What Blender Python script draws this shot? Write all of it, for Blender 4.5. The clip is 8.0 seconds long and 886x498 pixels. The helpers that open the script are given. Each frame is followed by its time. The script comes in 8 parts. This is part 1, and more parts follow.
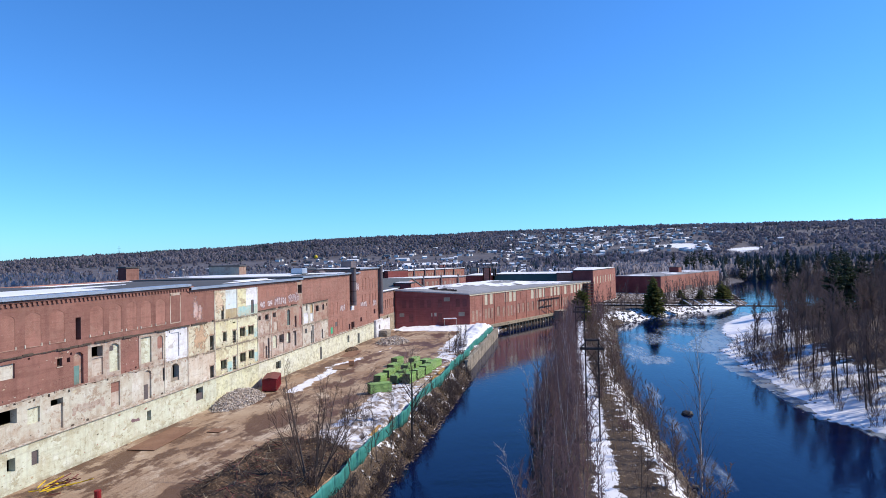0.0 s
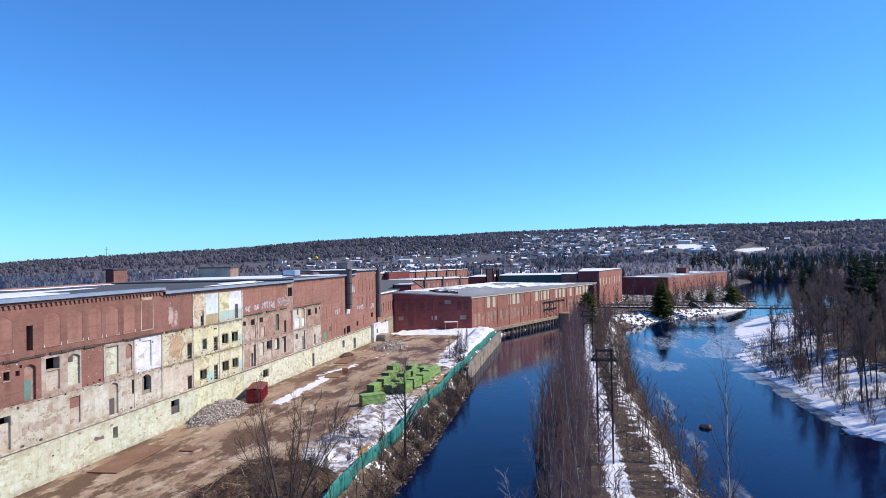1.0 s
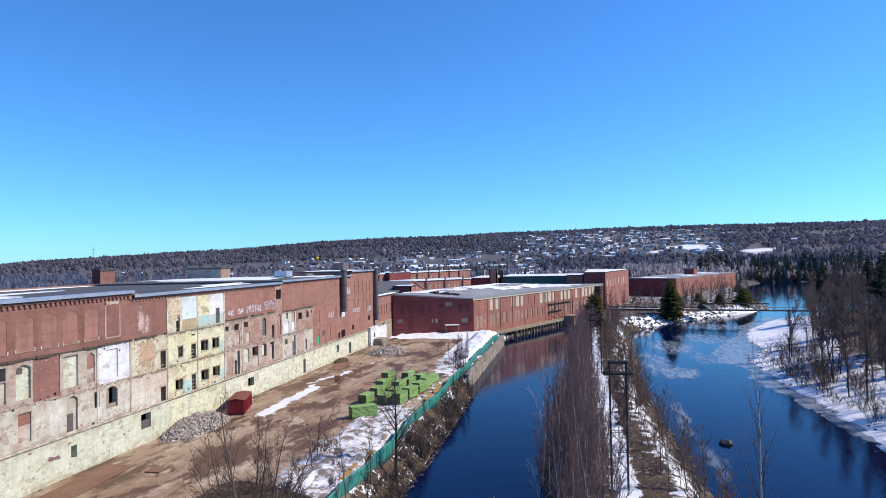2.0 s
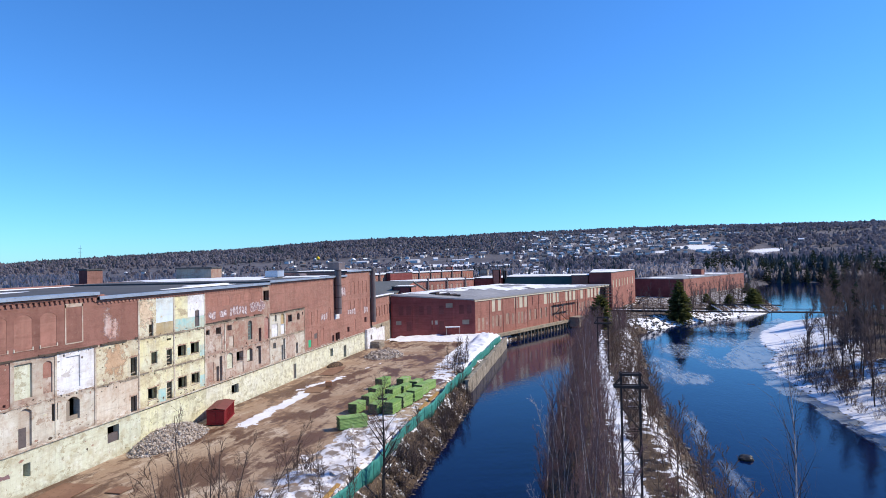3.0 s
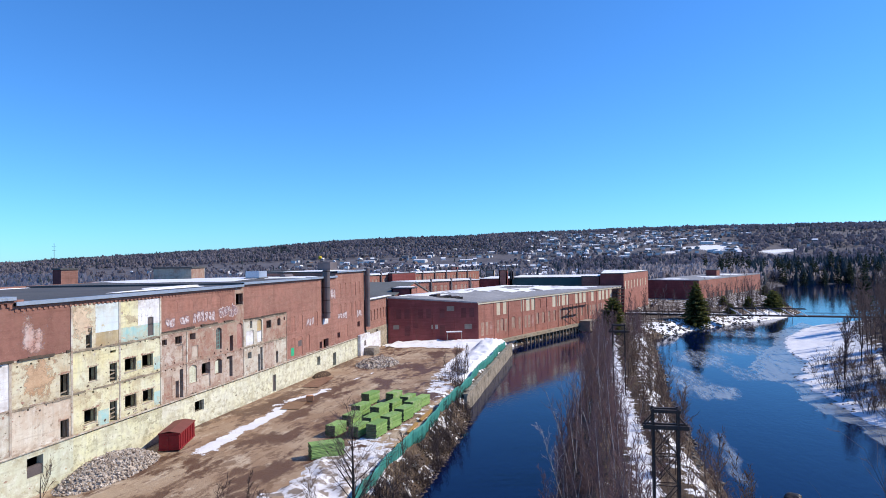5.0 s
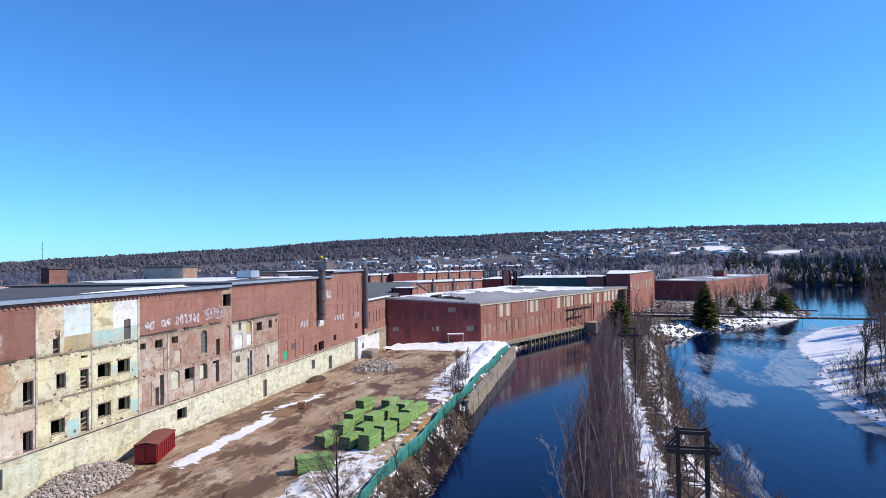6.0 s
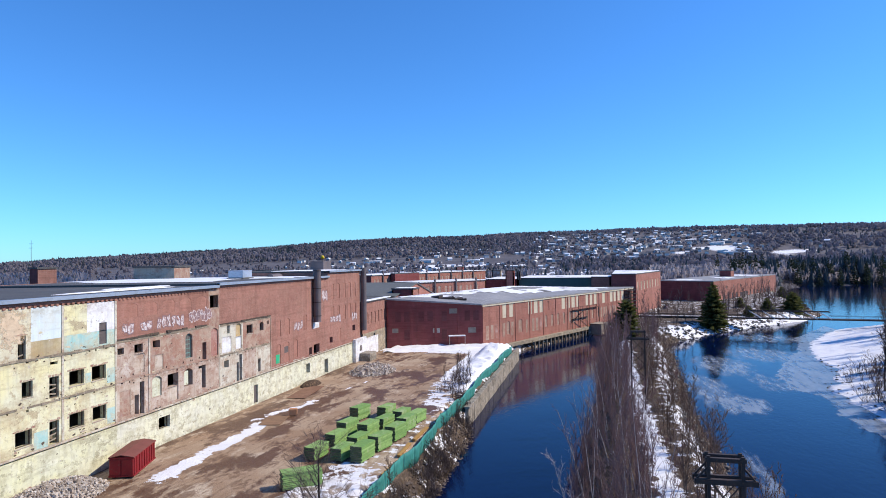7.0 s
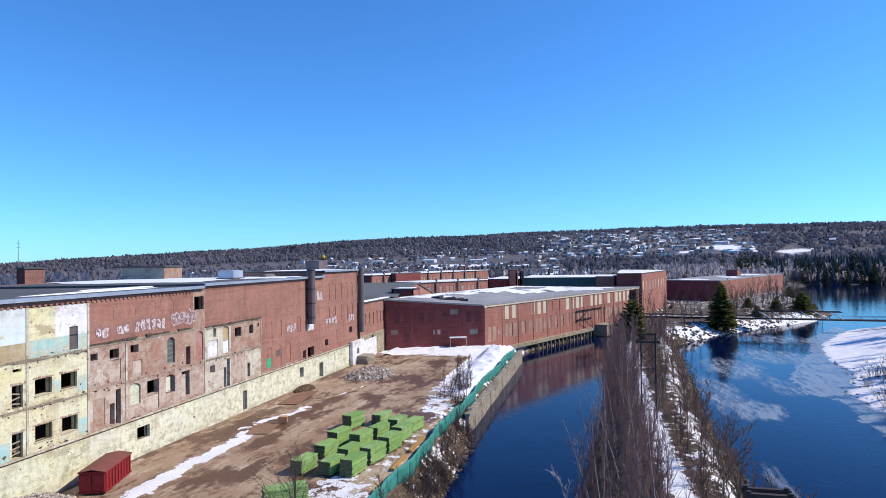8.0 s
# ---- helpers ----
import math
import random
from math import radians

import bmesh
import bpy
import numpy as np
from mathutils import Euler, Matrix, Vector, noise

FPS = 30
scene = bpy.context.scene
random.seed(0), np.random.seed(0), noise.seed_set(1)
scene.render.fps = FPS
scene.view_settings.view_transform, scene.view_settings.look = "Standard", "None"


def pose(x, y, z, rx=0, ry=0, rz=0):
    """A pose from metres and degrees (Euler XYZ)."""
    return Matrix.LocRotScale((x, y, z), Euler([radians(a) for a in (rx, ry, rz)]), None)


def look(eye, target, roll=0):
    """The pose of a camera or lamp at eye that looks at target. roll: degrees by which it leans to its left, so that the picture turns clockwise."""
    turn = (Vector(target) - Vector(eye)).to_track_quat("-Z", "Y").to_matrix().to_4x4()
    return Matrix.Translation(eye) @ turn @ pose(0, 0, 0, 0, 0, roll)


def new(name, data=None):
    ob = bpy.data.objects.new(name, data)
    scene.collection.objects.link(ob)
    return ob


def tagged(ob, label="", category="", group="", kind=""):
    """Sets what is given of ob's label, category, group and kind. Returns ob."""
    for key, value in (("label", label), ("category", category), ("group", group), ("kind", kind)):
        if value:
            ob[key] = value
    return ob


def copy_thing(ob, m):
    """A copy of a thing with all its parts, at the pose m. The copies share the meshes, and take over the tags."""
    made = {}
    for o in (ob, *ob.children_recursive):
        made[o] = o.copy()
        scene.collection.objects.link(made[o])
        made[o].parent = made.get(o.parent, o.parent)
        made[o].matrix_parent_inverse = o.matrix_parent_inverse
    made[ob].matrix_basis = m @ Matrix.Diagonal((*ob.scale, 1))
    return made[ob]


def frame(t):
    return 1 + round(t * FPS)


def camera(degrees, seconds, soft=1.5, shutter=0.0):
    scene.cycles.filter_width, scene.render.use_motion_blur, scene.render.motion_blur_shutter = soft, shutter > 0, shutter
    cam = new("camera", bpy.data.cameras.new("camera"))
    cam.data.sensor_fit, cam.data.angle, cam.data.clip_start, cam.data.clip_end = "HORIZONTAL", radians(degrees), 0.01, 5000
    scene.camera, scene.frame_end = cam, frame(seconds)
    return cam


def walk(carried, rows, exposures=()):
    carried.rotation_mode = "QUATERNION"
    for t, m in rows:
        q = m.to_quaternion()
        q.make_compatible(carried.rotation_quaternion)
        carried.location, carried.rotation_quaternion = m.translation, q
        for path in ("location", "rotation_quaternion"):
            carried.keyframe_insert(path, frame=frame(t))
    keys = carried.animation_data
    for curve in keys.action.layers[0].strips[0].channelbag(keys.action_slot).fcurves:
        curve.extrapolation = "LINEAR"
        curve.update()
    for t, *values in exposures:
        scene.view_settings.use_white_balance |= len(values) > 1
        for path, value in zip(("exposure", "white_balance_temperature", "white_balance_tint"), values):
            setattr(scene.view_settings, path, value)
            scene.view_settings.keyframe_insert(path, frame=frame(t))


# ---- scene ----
# ---------------------------------------------------------------- camera
cam = camera(70.0, 8.0, soft=0.9)
PATH = [
    (0, (1.610, -8.274, 23.117), (-17.325, 89.908, 24.455), -1.00),
    (0.5, (1.290, -4.317, 23.150), (-17.889, 93.817, 24.541), -1.04),
    (1, (1.101, -0.261, 23.072), (-18.441, 97.799, 24.588), -1.06),
    (1.5, (0.841, 3.816, 23.065), (-19.033, 101.808, 24.648), -1.05),
    (3, (0.447, 14.767, 22.823), (-20.455, 112.544, 24.479), -1.00),
    (3.5, (0.283, 18.198, 22.754), (-20.940, 115.907, 24.406), -0.95),
    (4, (0.038, 21.567, 22.812), (-21.480, 119.211, 24.450), -0.89),
    (4.5, (0.002, 24.754, 22.823), (-21.887, 122.316, 24.440), -0.87),
    (6, (-0.778, 33.405, 22.547), (-23.583, 130.755, 24.273), -0.75),
    (6.5, (-0.992, 35.960, 22.516), (-24.069, 133.246, 24.234), -0.72),
    (7, (-1.322, 38.492, 22.450), (-24.669, 135.713, 24.164), -0.74),
    (7.5, (-1.603, 41.025, 22.360), (-25.186, 138.189, 24.106), -0.79),
    (8, (-1.854, 43.620, 22.278), (-25.689, 140.723, 23.992), -0.84),
]
walk(cam, [(t, look(eye, target, roll)) for t, eye, target, roll in PATH])

# ---------------------------------------------------------------- light
SUN_DIR = Vector((0.73, 0.22, 0.647)).normalized()      # towards the sun
world = bpy.data.worlds.new("world")
scene.world = world
world.use_nodes = True
wn = world.node_tree.nodes
sky = wn.new("ShaderNodeTexSky")
sky.sky_type = 'NISHITA'
sky.sun_disc = False
sky.sun_elevation = math.asin(SUN_DIR.z)
sky.sun_rotation = math.atan2(SUN_DIR.x, SUN_DIR.y)
sky.altitude = 200
sky.air_density = 1.0
sky.dust_density = 0.1
sky.ozone_density = 3.0
wn["Background"].inputs["Strength"].default_value = 0.125
deep = wn.new("ShaderNodeMix")                          # the clear, deep blue of a cold dry day
deep.data_type, deep.blend_type = 'RGBA', 'MULTIPLY'
deep.inputs[0].default_value = 1.0
deep.inputs[7].default_value = (0.45, 0.985, 1.60, 1.0)
world.node_tree.links.new(sky.outputs[0], deep.inputs[6])
world.node_tree.links.new(deep.outputs[2], wn["Background"].inputs["Color"])
sun_data = bpy.data.lights.new("sun", 'SUN')
sun_data.energy = 5.0
sun_data.angle = radians(0.53)
sun_data.color = (1.0, 0.878, 0.715)
sun = new("sun", sun_data)
sun.matrix_world = look((0, 0, 200), Vector((0, 0, 200)) - SUN_DIR)
scene.view_settings.exposure = 0.0


# ---------------------------------------------------------------- materials
def base_material(name, rough=0.85, metal=0.0):
    m = bpy.data.materials.new(name)
    m.use_nodes = True
    nt = m.node_tree
    p = nt.nodes["Principled BSDF"]
    p.inputs["Roughness"].default_value = rough
    p.inputs["Metallic"].default_value = metal
    p.inputs["Specular IOR Level"].default_value = 0.3
    return m, nt, p


def coords(nt, scale=(1, 1, 1), rot=(0, 0, 0)):
    g = nt.nodes.new("ShaderNodeNewGeometry")
    mp = nt.nodes.new("ShaderNodeMapping")
    mp.inputs["Scale"].default_value = scale
    mp.inputs["Rotation"].default_value = rot
    nt.links.new(g.outputs["Position"], mp.inputs["Vector"])
    return mp.outputs[0]


def noise_fac(nt, vec, scale, detail=4.0, lo=0.35, hi=0.65, rough=0.55, off=0.0):
    n = nt.nodes.new("ShaderNodeTexNoise")
    n.noise_dimensions = '4D'
    n.inputs["W"].default_value = off
    n.inputs["Scale"].default_value = scale
    n.inputs["Detail"].default_value = detail
    n.inputs["Roughness"].default_value = rough
    nt.links.new(vec, n.inputs["Vector"])
    r = nt.nodes.new("ShaderNodeMapRange")
    r.inputs["From Min"].default_value = lo
    r.inputs["From Max"].default_value = hi
    nt.links.new(n.outputs["Fac"], r.inputs["Value"])
    return r.outputs["Result"]


def calc(nt, op, a, b=0.0):
    m = nt.nodes.new("ShaderNodeMath")
    m.operation = op
    m.use_clamp = True
    for sock, v in ((m.inputs[0], a), (m.inputs[1], b)):
        if isinstance(v, (int, float)):
            sock.default_value = v
        else:
            nt.links.new(v, sock)
    return m.outputs[0]


def mix(nt, fac, a, b):
    m = nt.nodes.new("ShaderNodeMix")
    m.data_type = 'RGBA'
    for sock, v in ((m.inputs[0], fac), (m.inputs[6], a), (m.inputs[7], b)):
        if isinstance(v, (int, float)):
            sock.default_value = v
        elif isinstance(v, tuple):
            sock.default_value = (*v, 1.0)
        else:
            nt.links.new(v, sock)
    return m.outputs[2]


def bump(nt, p, height, strength=0.4, dist=0.05):
    b = nt.nodes.new("ShaderNodeBump")
    b.inputs["Strength"].default_value = strength
    b.inputs["Distance"].default_value = dist
    nt.links.new(height, b.inputs["Height"])
    nt.links.new(b.outputs[0], p.inputs["Normal"])


def mottled(name, a, b, c=None, big=0.25, small=3.0, rough=0.85, metal=0.0, relief=0.3, cut=(0.35, 0.65), cut2=(0.55, 0.7), stretch=(1, 1, 1), off=0.0):
    """Two tones in large patches, a third in small flecks, with relief."""
    m, nt, p = base_material(name, rough, metal)
    v = coords(nt, stretch)
    f1 = noise_fac(nt, v, big, 5, *cut, off=off)
    f2 = noise_fac(nt, v, small, 6, *cut2, off=off + 5)
    col = mix(nt, f1, a, b)
    if c:
        col = mix(nt, f2, col, c)
    nt.links.new(col, p.inputs["Base Color"])
    if relief:
        bump(nt, p, f2, relief, 0.04)
    return m


def brickwork(name, a, b, mortar, stain=(0.12, 0.05, 0.04), off=0.0):
    """Brick courses of 0.21 x 0.075 m with faded patches, streaks and stains."""
    m, nt, p = base_material(name, 0.9)
    g = nt.nodes.new("ShaderNodeNewGeometry")
    sep = nt.nodes.new("ShaderNodeSeparateXYZ")
    nt.links.new(g.outputs["Position"], sep.inputs[0])
    add = nt.nodes.new("ShaderNodeMath")
    nt.links.new(sep.outputs[0], add.inputs[0])
    nt.links.new(sep.outputs[1], add.inputs[1])
    com = nt.nodes.new("ShaderNodeCombineXYZ")
    nt.links.new(add.outputs[0], com.inputs[0])
    nt.links.new(sep.outputs[2], com.inputs[1])
    br = nt.nodes.new("ShaderNodeTexBrick")
    br.inputs["Scale"].default_value = 1.0
    br.inputs["Brick Width"].default_value = 0.215
    br.inputs["Row Height"].default_value = 0.075
    br.inputs["Mortar Size"].default_value = 0.009
    br.inputs["Color1"].default_value = (*a, 1)
    br.inputs["Color2"].default_value = (*b, 1)
    br.inputs["Mortar"].default_value = (*mortar, 1)
    nt.links.new(com.outputs[0], br.inputs["Vector"])
    v = coords(nt)
    patch = noise_fac(nt, v, 0.30, 7, 0.40, 0.66, 0.65, off=off)
    dark = noise_fac(nt, coords(nt, (1.0, 1.0, 0.7)), 0.17, 8, 0.44, 0.60, 0.68, off=off + 15)
    grime = noise_fac(nt, v, 1.3, 9, 0.48, 0.70, 0.7, off=off + 7)
    streak = noise_fac(nt, coords(nt, (1.6, 1.6, 0.12)), 0.8, 5, 0.5, 0.75, off=off + 2)
    run = noise_fac(nt, coords(nt, (0.45, 0.45, 0.05)), 1.0, 6, 0.50, 0.62, 0.6, off=off + 19)
    fleck = noise_fac(nt, v, 3.2, 6, 0.6, 0.72, off=off + 4)
    col = mix(nt, calc(nt, 'MULTIPLY', patch, 0.75), br.outputs["Color"], tuple(min(1, 1.30 * k + 0.035) for k in a))
    col = mix(nt, calc(nt, 'MULTIPLY', dark, 0.45), col, tuple(0.62 * k for k in a))
    col = mix(nt, calc(nt, 'MULTIPLY', run, 0.30), col, tuple(0.75 * k + 0.25 * q for k, q in zip(a, mortar)))
    col = mix(nt, calc(nt, 'MULTIPLY', streak, 0.5), col, stain)
    col = mix(nt, calc(nt, 'MULTIPLY', grime, 0.45), col, stain)
    col = mix(nt, calc(nt, 'MULTIPLY', fleck, 0.6), col, mortar)
    ghost = noise_fac(nt, coords(nt, (0.10, 0.10, 2.6)), 1.0, 6, 0.50, 0.66, 0.6, off=off + 9)
    pale = noise_fac(nt, coords(nt, (1.0, 1.0, 0.5)), 0.55, 9, 0.53, 0.66, 0.72, off=off + 12)
    course = noise_fac(nt, coords(nt, (0.35, 0.35, 9.0)), 1.0, 5, 0.42, 0.66, 0.6, off=off + 25)
    col = mix(nt, calc(nt, 'MULTIPLY', course, 0.28), col, tuple(1.15 * k + 0.05 for k in a))
    col = mix(nt, calc(nt, 'MULTIPLY', ghost, 0.38), col, tuple(0.55 * k for k in a))
    col = mix(nt, calc(nt, 'MULTIPLY', pale, 0.55), col, tuple(0.55 * k + 0.45 * q for k, q in zip(a, mortar)))
    nt.links.new(col, p.inputs["Base Color"])
    bump(nt, p, br.outputs["Fac"], -0.35, 0.02)
    return m


def flaking(name, paint, paint2, under, peel=0.56, off=0.0, chips=(0.12, 0.085, 0.06), scale=1.0, worn=1.0):
    """Old plaster or paint: two washes, pale blooms, soft stains, drips, and places where it has come off in two
    sizes, down to courses of old brick."""
    m, nt, p = base_material(name, 0.85)
    v = coords(nt)
    wash = noise_fac(nt, v, 0.35 * scale, 6, 0.36, 0.64, 0.6, off=off)
    bloom = noise_fac(nt, v, 0.8 * scale, 8, 0.52, 0.62, 0.66, off=off + 17)
    stain = noise_fac(nt, v, 0.62 * scale, 10, 0.47, 0.64, 0.72, off=off + 13)
    bare = noise_fac(nt, v, 1.0 * scale, 11, peel - 0.01, peel + 0.03, 0.76, off=off + 3)
    torn_off = noise_fac(nt, coords(nt, (1.0, 1.0, 1.5)), 0.34 * scale, 12, peel + 0.015, peel + 0.035, 0.72, off=off + 29)
    drip = noise_fac(nt, coords(nt, (2.6, 2.6, 0.16)), 1.0, 8, 0.50, 0.72, 0.66, off=off + 6)
    where = noise_fac(nt, v, 0.42, 5, 0.46, 0.62, 0.6, off=off + 21)
    spot = noise_fac(nt, v, 1.5, 10, 0.57, 0.61, 0.76, off=off + 9)
    line = noise_fac(nt, coords(nt, (0.22, 0.22, 3.2)), 1.0, 5, 0.54, 0.68, 0.6, off=off + 23)
    grain = noise_fac(nt, v, 9.0, 8, 0.28, 0.72, 0.78, off=off + 1)
    grey = sum(paint) / 3
    g = nt.nodes.new("ShaderNodeNewGeometry")
    sep = nt.nodes.new("ShaderNodeSeparateXYZ")
    nt.links.new(g.outputs["Position"], sep.inputs[0])
    # courses of the brick behind the plaster
    com = nt.nodes.new("ShaderNodeCombineXYZ")
    nt.links.new(sep.outputs[1], com.inputs[0])
    nt.links.new(sep.outputs[2], com.inputs[1])
    br = nt.nodes.new("ShaderNodeTexBrick")
    br.inputs["Scale"].default_value = 1.0
    br.inputs["Brick Width"].default_value = 0.23
    br.inputs["Row Height"].default_value = 0.095
    br.inputs["Mortar Size"].default_value = 0.014
    br.inputs["Color1"].default_value = (*under, 1)
    br.inputs["Color2"].default_value = (*(0.62 * k for k in under), 1)
    br.inputs["Mortar"].default_value = (*(0.5 * k + 0.5 * q for k, q in zip(under, paint2)), 1)
    nt.links.new(com.outputs[0], br.inputs["Vector"])
    col = mix(nt, wash, paint, paint2)
    col = mix(nt, calc(nt, 'MULTIPLY', bloom, 0.5), col, tuple(min(0.84, 0.5 * k + 0.5 * grey + 0.12) for k in paint))
    col = mix(nt, calc(nt, 'MULTIPLY', stain, 0.72 * worn), col, under)
    col = mix(nt, calc(nt, 'MULTIPLY', drip, 0.42 * worn), col, tuple(0.48 * k for k in paint2))
    col = mix(nt, calc(nt, 'MULTIPLY', line, 0.30 * worn), col, tuple(0.5 * k for k in under))
    # scars where the floors once met the wall, every 4.5 m
    pp = nt.nodes.new("ShaderNodeMath")
    pp.operation = 'PINGPONG'
    pp.inputs[1].default_value = 2.25
    nt.links.new(sep.outputs[2], pp.inputs[0])
    band = nt.nodes.new("ShaderNodeMapRange")
    band.inputs["From Min"].default_value = 0.95
    band.inputs["From Max"].default_value = 0.05
    nt.links.new(pp.outputs[0], band.inputs["Value"])
    torn = noise_fac(nt, coords(nt, (1.0, 1.0, 1.6)), 1.1, 9, 0.44, 0.58, 0.72, off=off + 26)
    col = mix(nt, calc(nt, 'MULTIPLY', calc(nt, 'MULTIPLY', band.outputs[0], torn), 0.85 * worn), col, tuple(0.45 * a + 0.55 * b for a, b in zip(chips, under)))
    gone = calc(nt, 'ADD', calc(nt, 'MULTIPLY', bare, 0.8), calc(nt, 'MULTIPLY', torn_off, 0.85 * worn))
    col = mix(nt, gone, col, mix(nt, calc(nt, 'MULTIPLY', grain, 0.5), br.outputs["Color"], tuple(0.6 * k for k in under)))
    col = mix(nt, calc(nt, 'MULTIPLY', grain, 0.25), col, tuple(0.45 * k for k in paint2))
    col = mix(nt, calc(nt, 'MULTIPLY', calc(nt, 'MULTIPLY', where, spot), 0.7 * worn), col, chips)
    nt.links.new(col, p.inputs["Base Color"])
    h = calc(nt, 'ADD', calc(nt, 'MULTIPLY', gone, 0.6), calc(nt, 'MULTIPLY', grain, 0.4))
    bump(nt, p, h, -0.7, 0.05)
    return m


def ragged(m, centre, size, scale=1.4, off=0.0):
    """Lets a patch on a wall die away at a torn, soft edge; centre and size are along y and z."""
    nt = m.node_tree
    g = nt.nodes.new("ShaderNodeNewGeometry")
    mp = nt.nodes.new("ShaderNodeMapping")
    mp.inputs["Location"].default_value = (0, -centre[0] / size[0], -centre[1] / size[1])
    mp.inputs["Scale"].default_value = (0, 1 / size[0], 1 / size[1])
    nt.links.new(g.outputs["Position"], mp.inputs["Vector"])
    ln = nt.nodes.new("ShaderNodeVectorMath")
    ln.operation = 'LENGTH'
    nt.links.new(mp.outputs[0], ln.inputs[0])
    n = noise_fac(nt, coords(nt), scale, 10, 0.25, 0.75, 0.72, off=off)
    a = calc(nt, 'SUBTRACT', calc(nt, 'MULTIPLY', n, 1.3), calc(nt, 'MULTIPLY', ln.outputs["Value"], 0.8))
    r = nt.nodes.new("ShaderNodeMapRange")
    r.inputs["From Min"].default_value = 0.05
    r.inputs["From Max"].default_value = 0.35
    nt.links.new(a, r.inputs["Value"])
    tr = nt.nodes.new("ShaderNodeBsdfTransparent")
    ms = nt.nodes.new("ShaderNodeMixShader")
    nt.links.new(r.outputs[0], ms.inputs[0])
    nt.links.new(tr.outputs[0], ms.inputs[1])
    nt.links.new(nt.nodes["Principled BSDF"].outputs[0], ms.inputs[2])
    nt.links.new(ms.outputs[0], nt.nodes["Material Output"].inputs["Surface"])
    return m


RED = (0.295, 0.128, 0.094)
MAT = {}
MAT["brick"] = brickwork("red_brick", RED, (0.235, 0.096, 0.072), (0.40, 0.28, 0.22))
MAT["brick_south"] = brickwork("old_brown_red_brick", (0.225, 0.093, 0.069), (0.178, 0.070, 0.053), (0.32, 0.21, 0.165), off=5)
MAT["brick_far"] = brickwork("painted_red_brick", (0.335, 0.125, 0.090), (0.275, 0.095, 0.070), (0.42, 0.26, 0.20), off=11)
MAT["brick_fill"] = brickwork("paler_infill_brick", (0.325, 0.140, 0.102), (0.275, 0.112, 0.082), (0.38, 0.25, 0.19), off=27)
MAT["brick_pink"] = flaking("faded_pink_brick", (0.390, 0.225, 0.168), (0.315, 0.165, 0.120), (0.55, 0.45, 0.35), 0.545, 21)
MAT["cream"] = flaking("cream_plaster", (0.765, 0.715, 0.415), (0.70, 0.70, 0.515), (0.48, 0.37, 0.225), 0.565, 31)
MAT["cream_tan"] = flaking("tan_stained_plaster", (0.67, 0.61, 0.42), (0.66, 0.645, 0.50), (0.48, 0.34, 0.20), 0.55, 33)
MAT["white"] = flaking("white_painted_wall", (0.84, 0.85, 0.88), (0.76, 0.78, 0.82), (0.50, 0.42, 0.36), 0.60, 35, worn=0.85)
MAT["pale_blue"] = flaking("pale_blue_paint", (0.60, 0.73, 0.80), (0.70, 0.78, 0.80), (0.60, 0.58, 0.46), 0.63, 36, worn=0.7)
MAT["teal"] = flaking("teal_paint", (0.30, 0.58, 0.57), (0.46, 0.62, 0.58), (0.66, 0.62, 0.44), 0.53, 37)
MAT["ochre"] = flaking("ochre_paint", (0.50, 0.32, 0.13), (0.40, 0.34, 0.20), (0.60, 0.52, 0.36), 0.60, 38)
MAT["grey"] = flaking("grey_plaster", (0.536, 0.470, 0.378), (0.453, 0.400, 0.333), (0.350, 0.190, 0.135), 0.59, 39)
MAT["grey_pink"] = flaking("greyish_pink_plaster", (0.565, 0.480, 0.400), (0.455, 0.350, 0.280), (0.35, 0.185, 0.135), 0.54, 41)
MAT["pale_pink"] = flaking("pale_pink_plaster", (0.595, 0.53, 0.445), (0.52, 0.425, 0.34), (0.40, 0.24, 0.17), 0.56, 43)
MAT["chalk"] = flaking("chalky_white_plaster", (0.665, 0.645, 0.545), (0.565, 0.525, 0.435), (0.40, 0.265, 0.185), 0.56, 45)
MAT["foundation"] = flaking("pale_green_foundation", (0.675, 0.715, 0.565), (0.615, 0.63, 0.485), (0.47, 0.42, 0.27), 0.56, 47, scale=1.2)
MAT["foundation_cream"] = flaking("cream_foundation", (0.76, 0.745, 0.46), (0.72, 0.725, 0.55), (0.46, 0.43, 0.27), 0.55, 49, scale=1.3)
MAT["foundation_pale"] = flaking("bleached_foundation", (0.76, 0.755, 0.54), (0.70, 0.70, 0.58), (0.46, 0.42, 0.27), 0.55, 50, scale=1.4)
MAT["brick_pale"] = flaking("lime_stained_brick", (0.50, 0.34, 0.30), (0.38, 0.18, 0.14), (0.33, 0.11, 0.08), 0.58, 23)
MAT["bleached"] = flaking("bleached_grey_plaster", (0.62, 0.605, 0.50), (0.555, 0.525, 0.425), (0.42, 0.30, 0.21), 0.555, 71)
MAT["blush"] = flaking("whitish_plaster", (0.71, 0.665, 0.56), (0.62, 0.535, 0.43), (0.47, 0.32, 0.22), 0.56, 73)
MAT["stone"] = flaking("rubble_stone_wall", (0.46, 0.38, 0.26), (0.36, 0.30, 0.22), (0.24, 0.20, 0.15), 0.52, 51)
MAT["concrete"] = flaking("quay_concrete", (0.40, 0.35, 0.28), (0.31, 0.27, 0.22), (0.18, 0.155, 0.12), 0.53, 53)
MAT["lime_bloom"] = ragged(flaking("lime_bloom", (0.56, 0.40, 0.36), (0.46, 0.24, 0.19), (0.66, 0.56, 0.52), 0.56, 23), (79.9, 15.5), (1.9, 2.5), 0.9, 3)
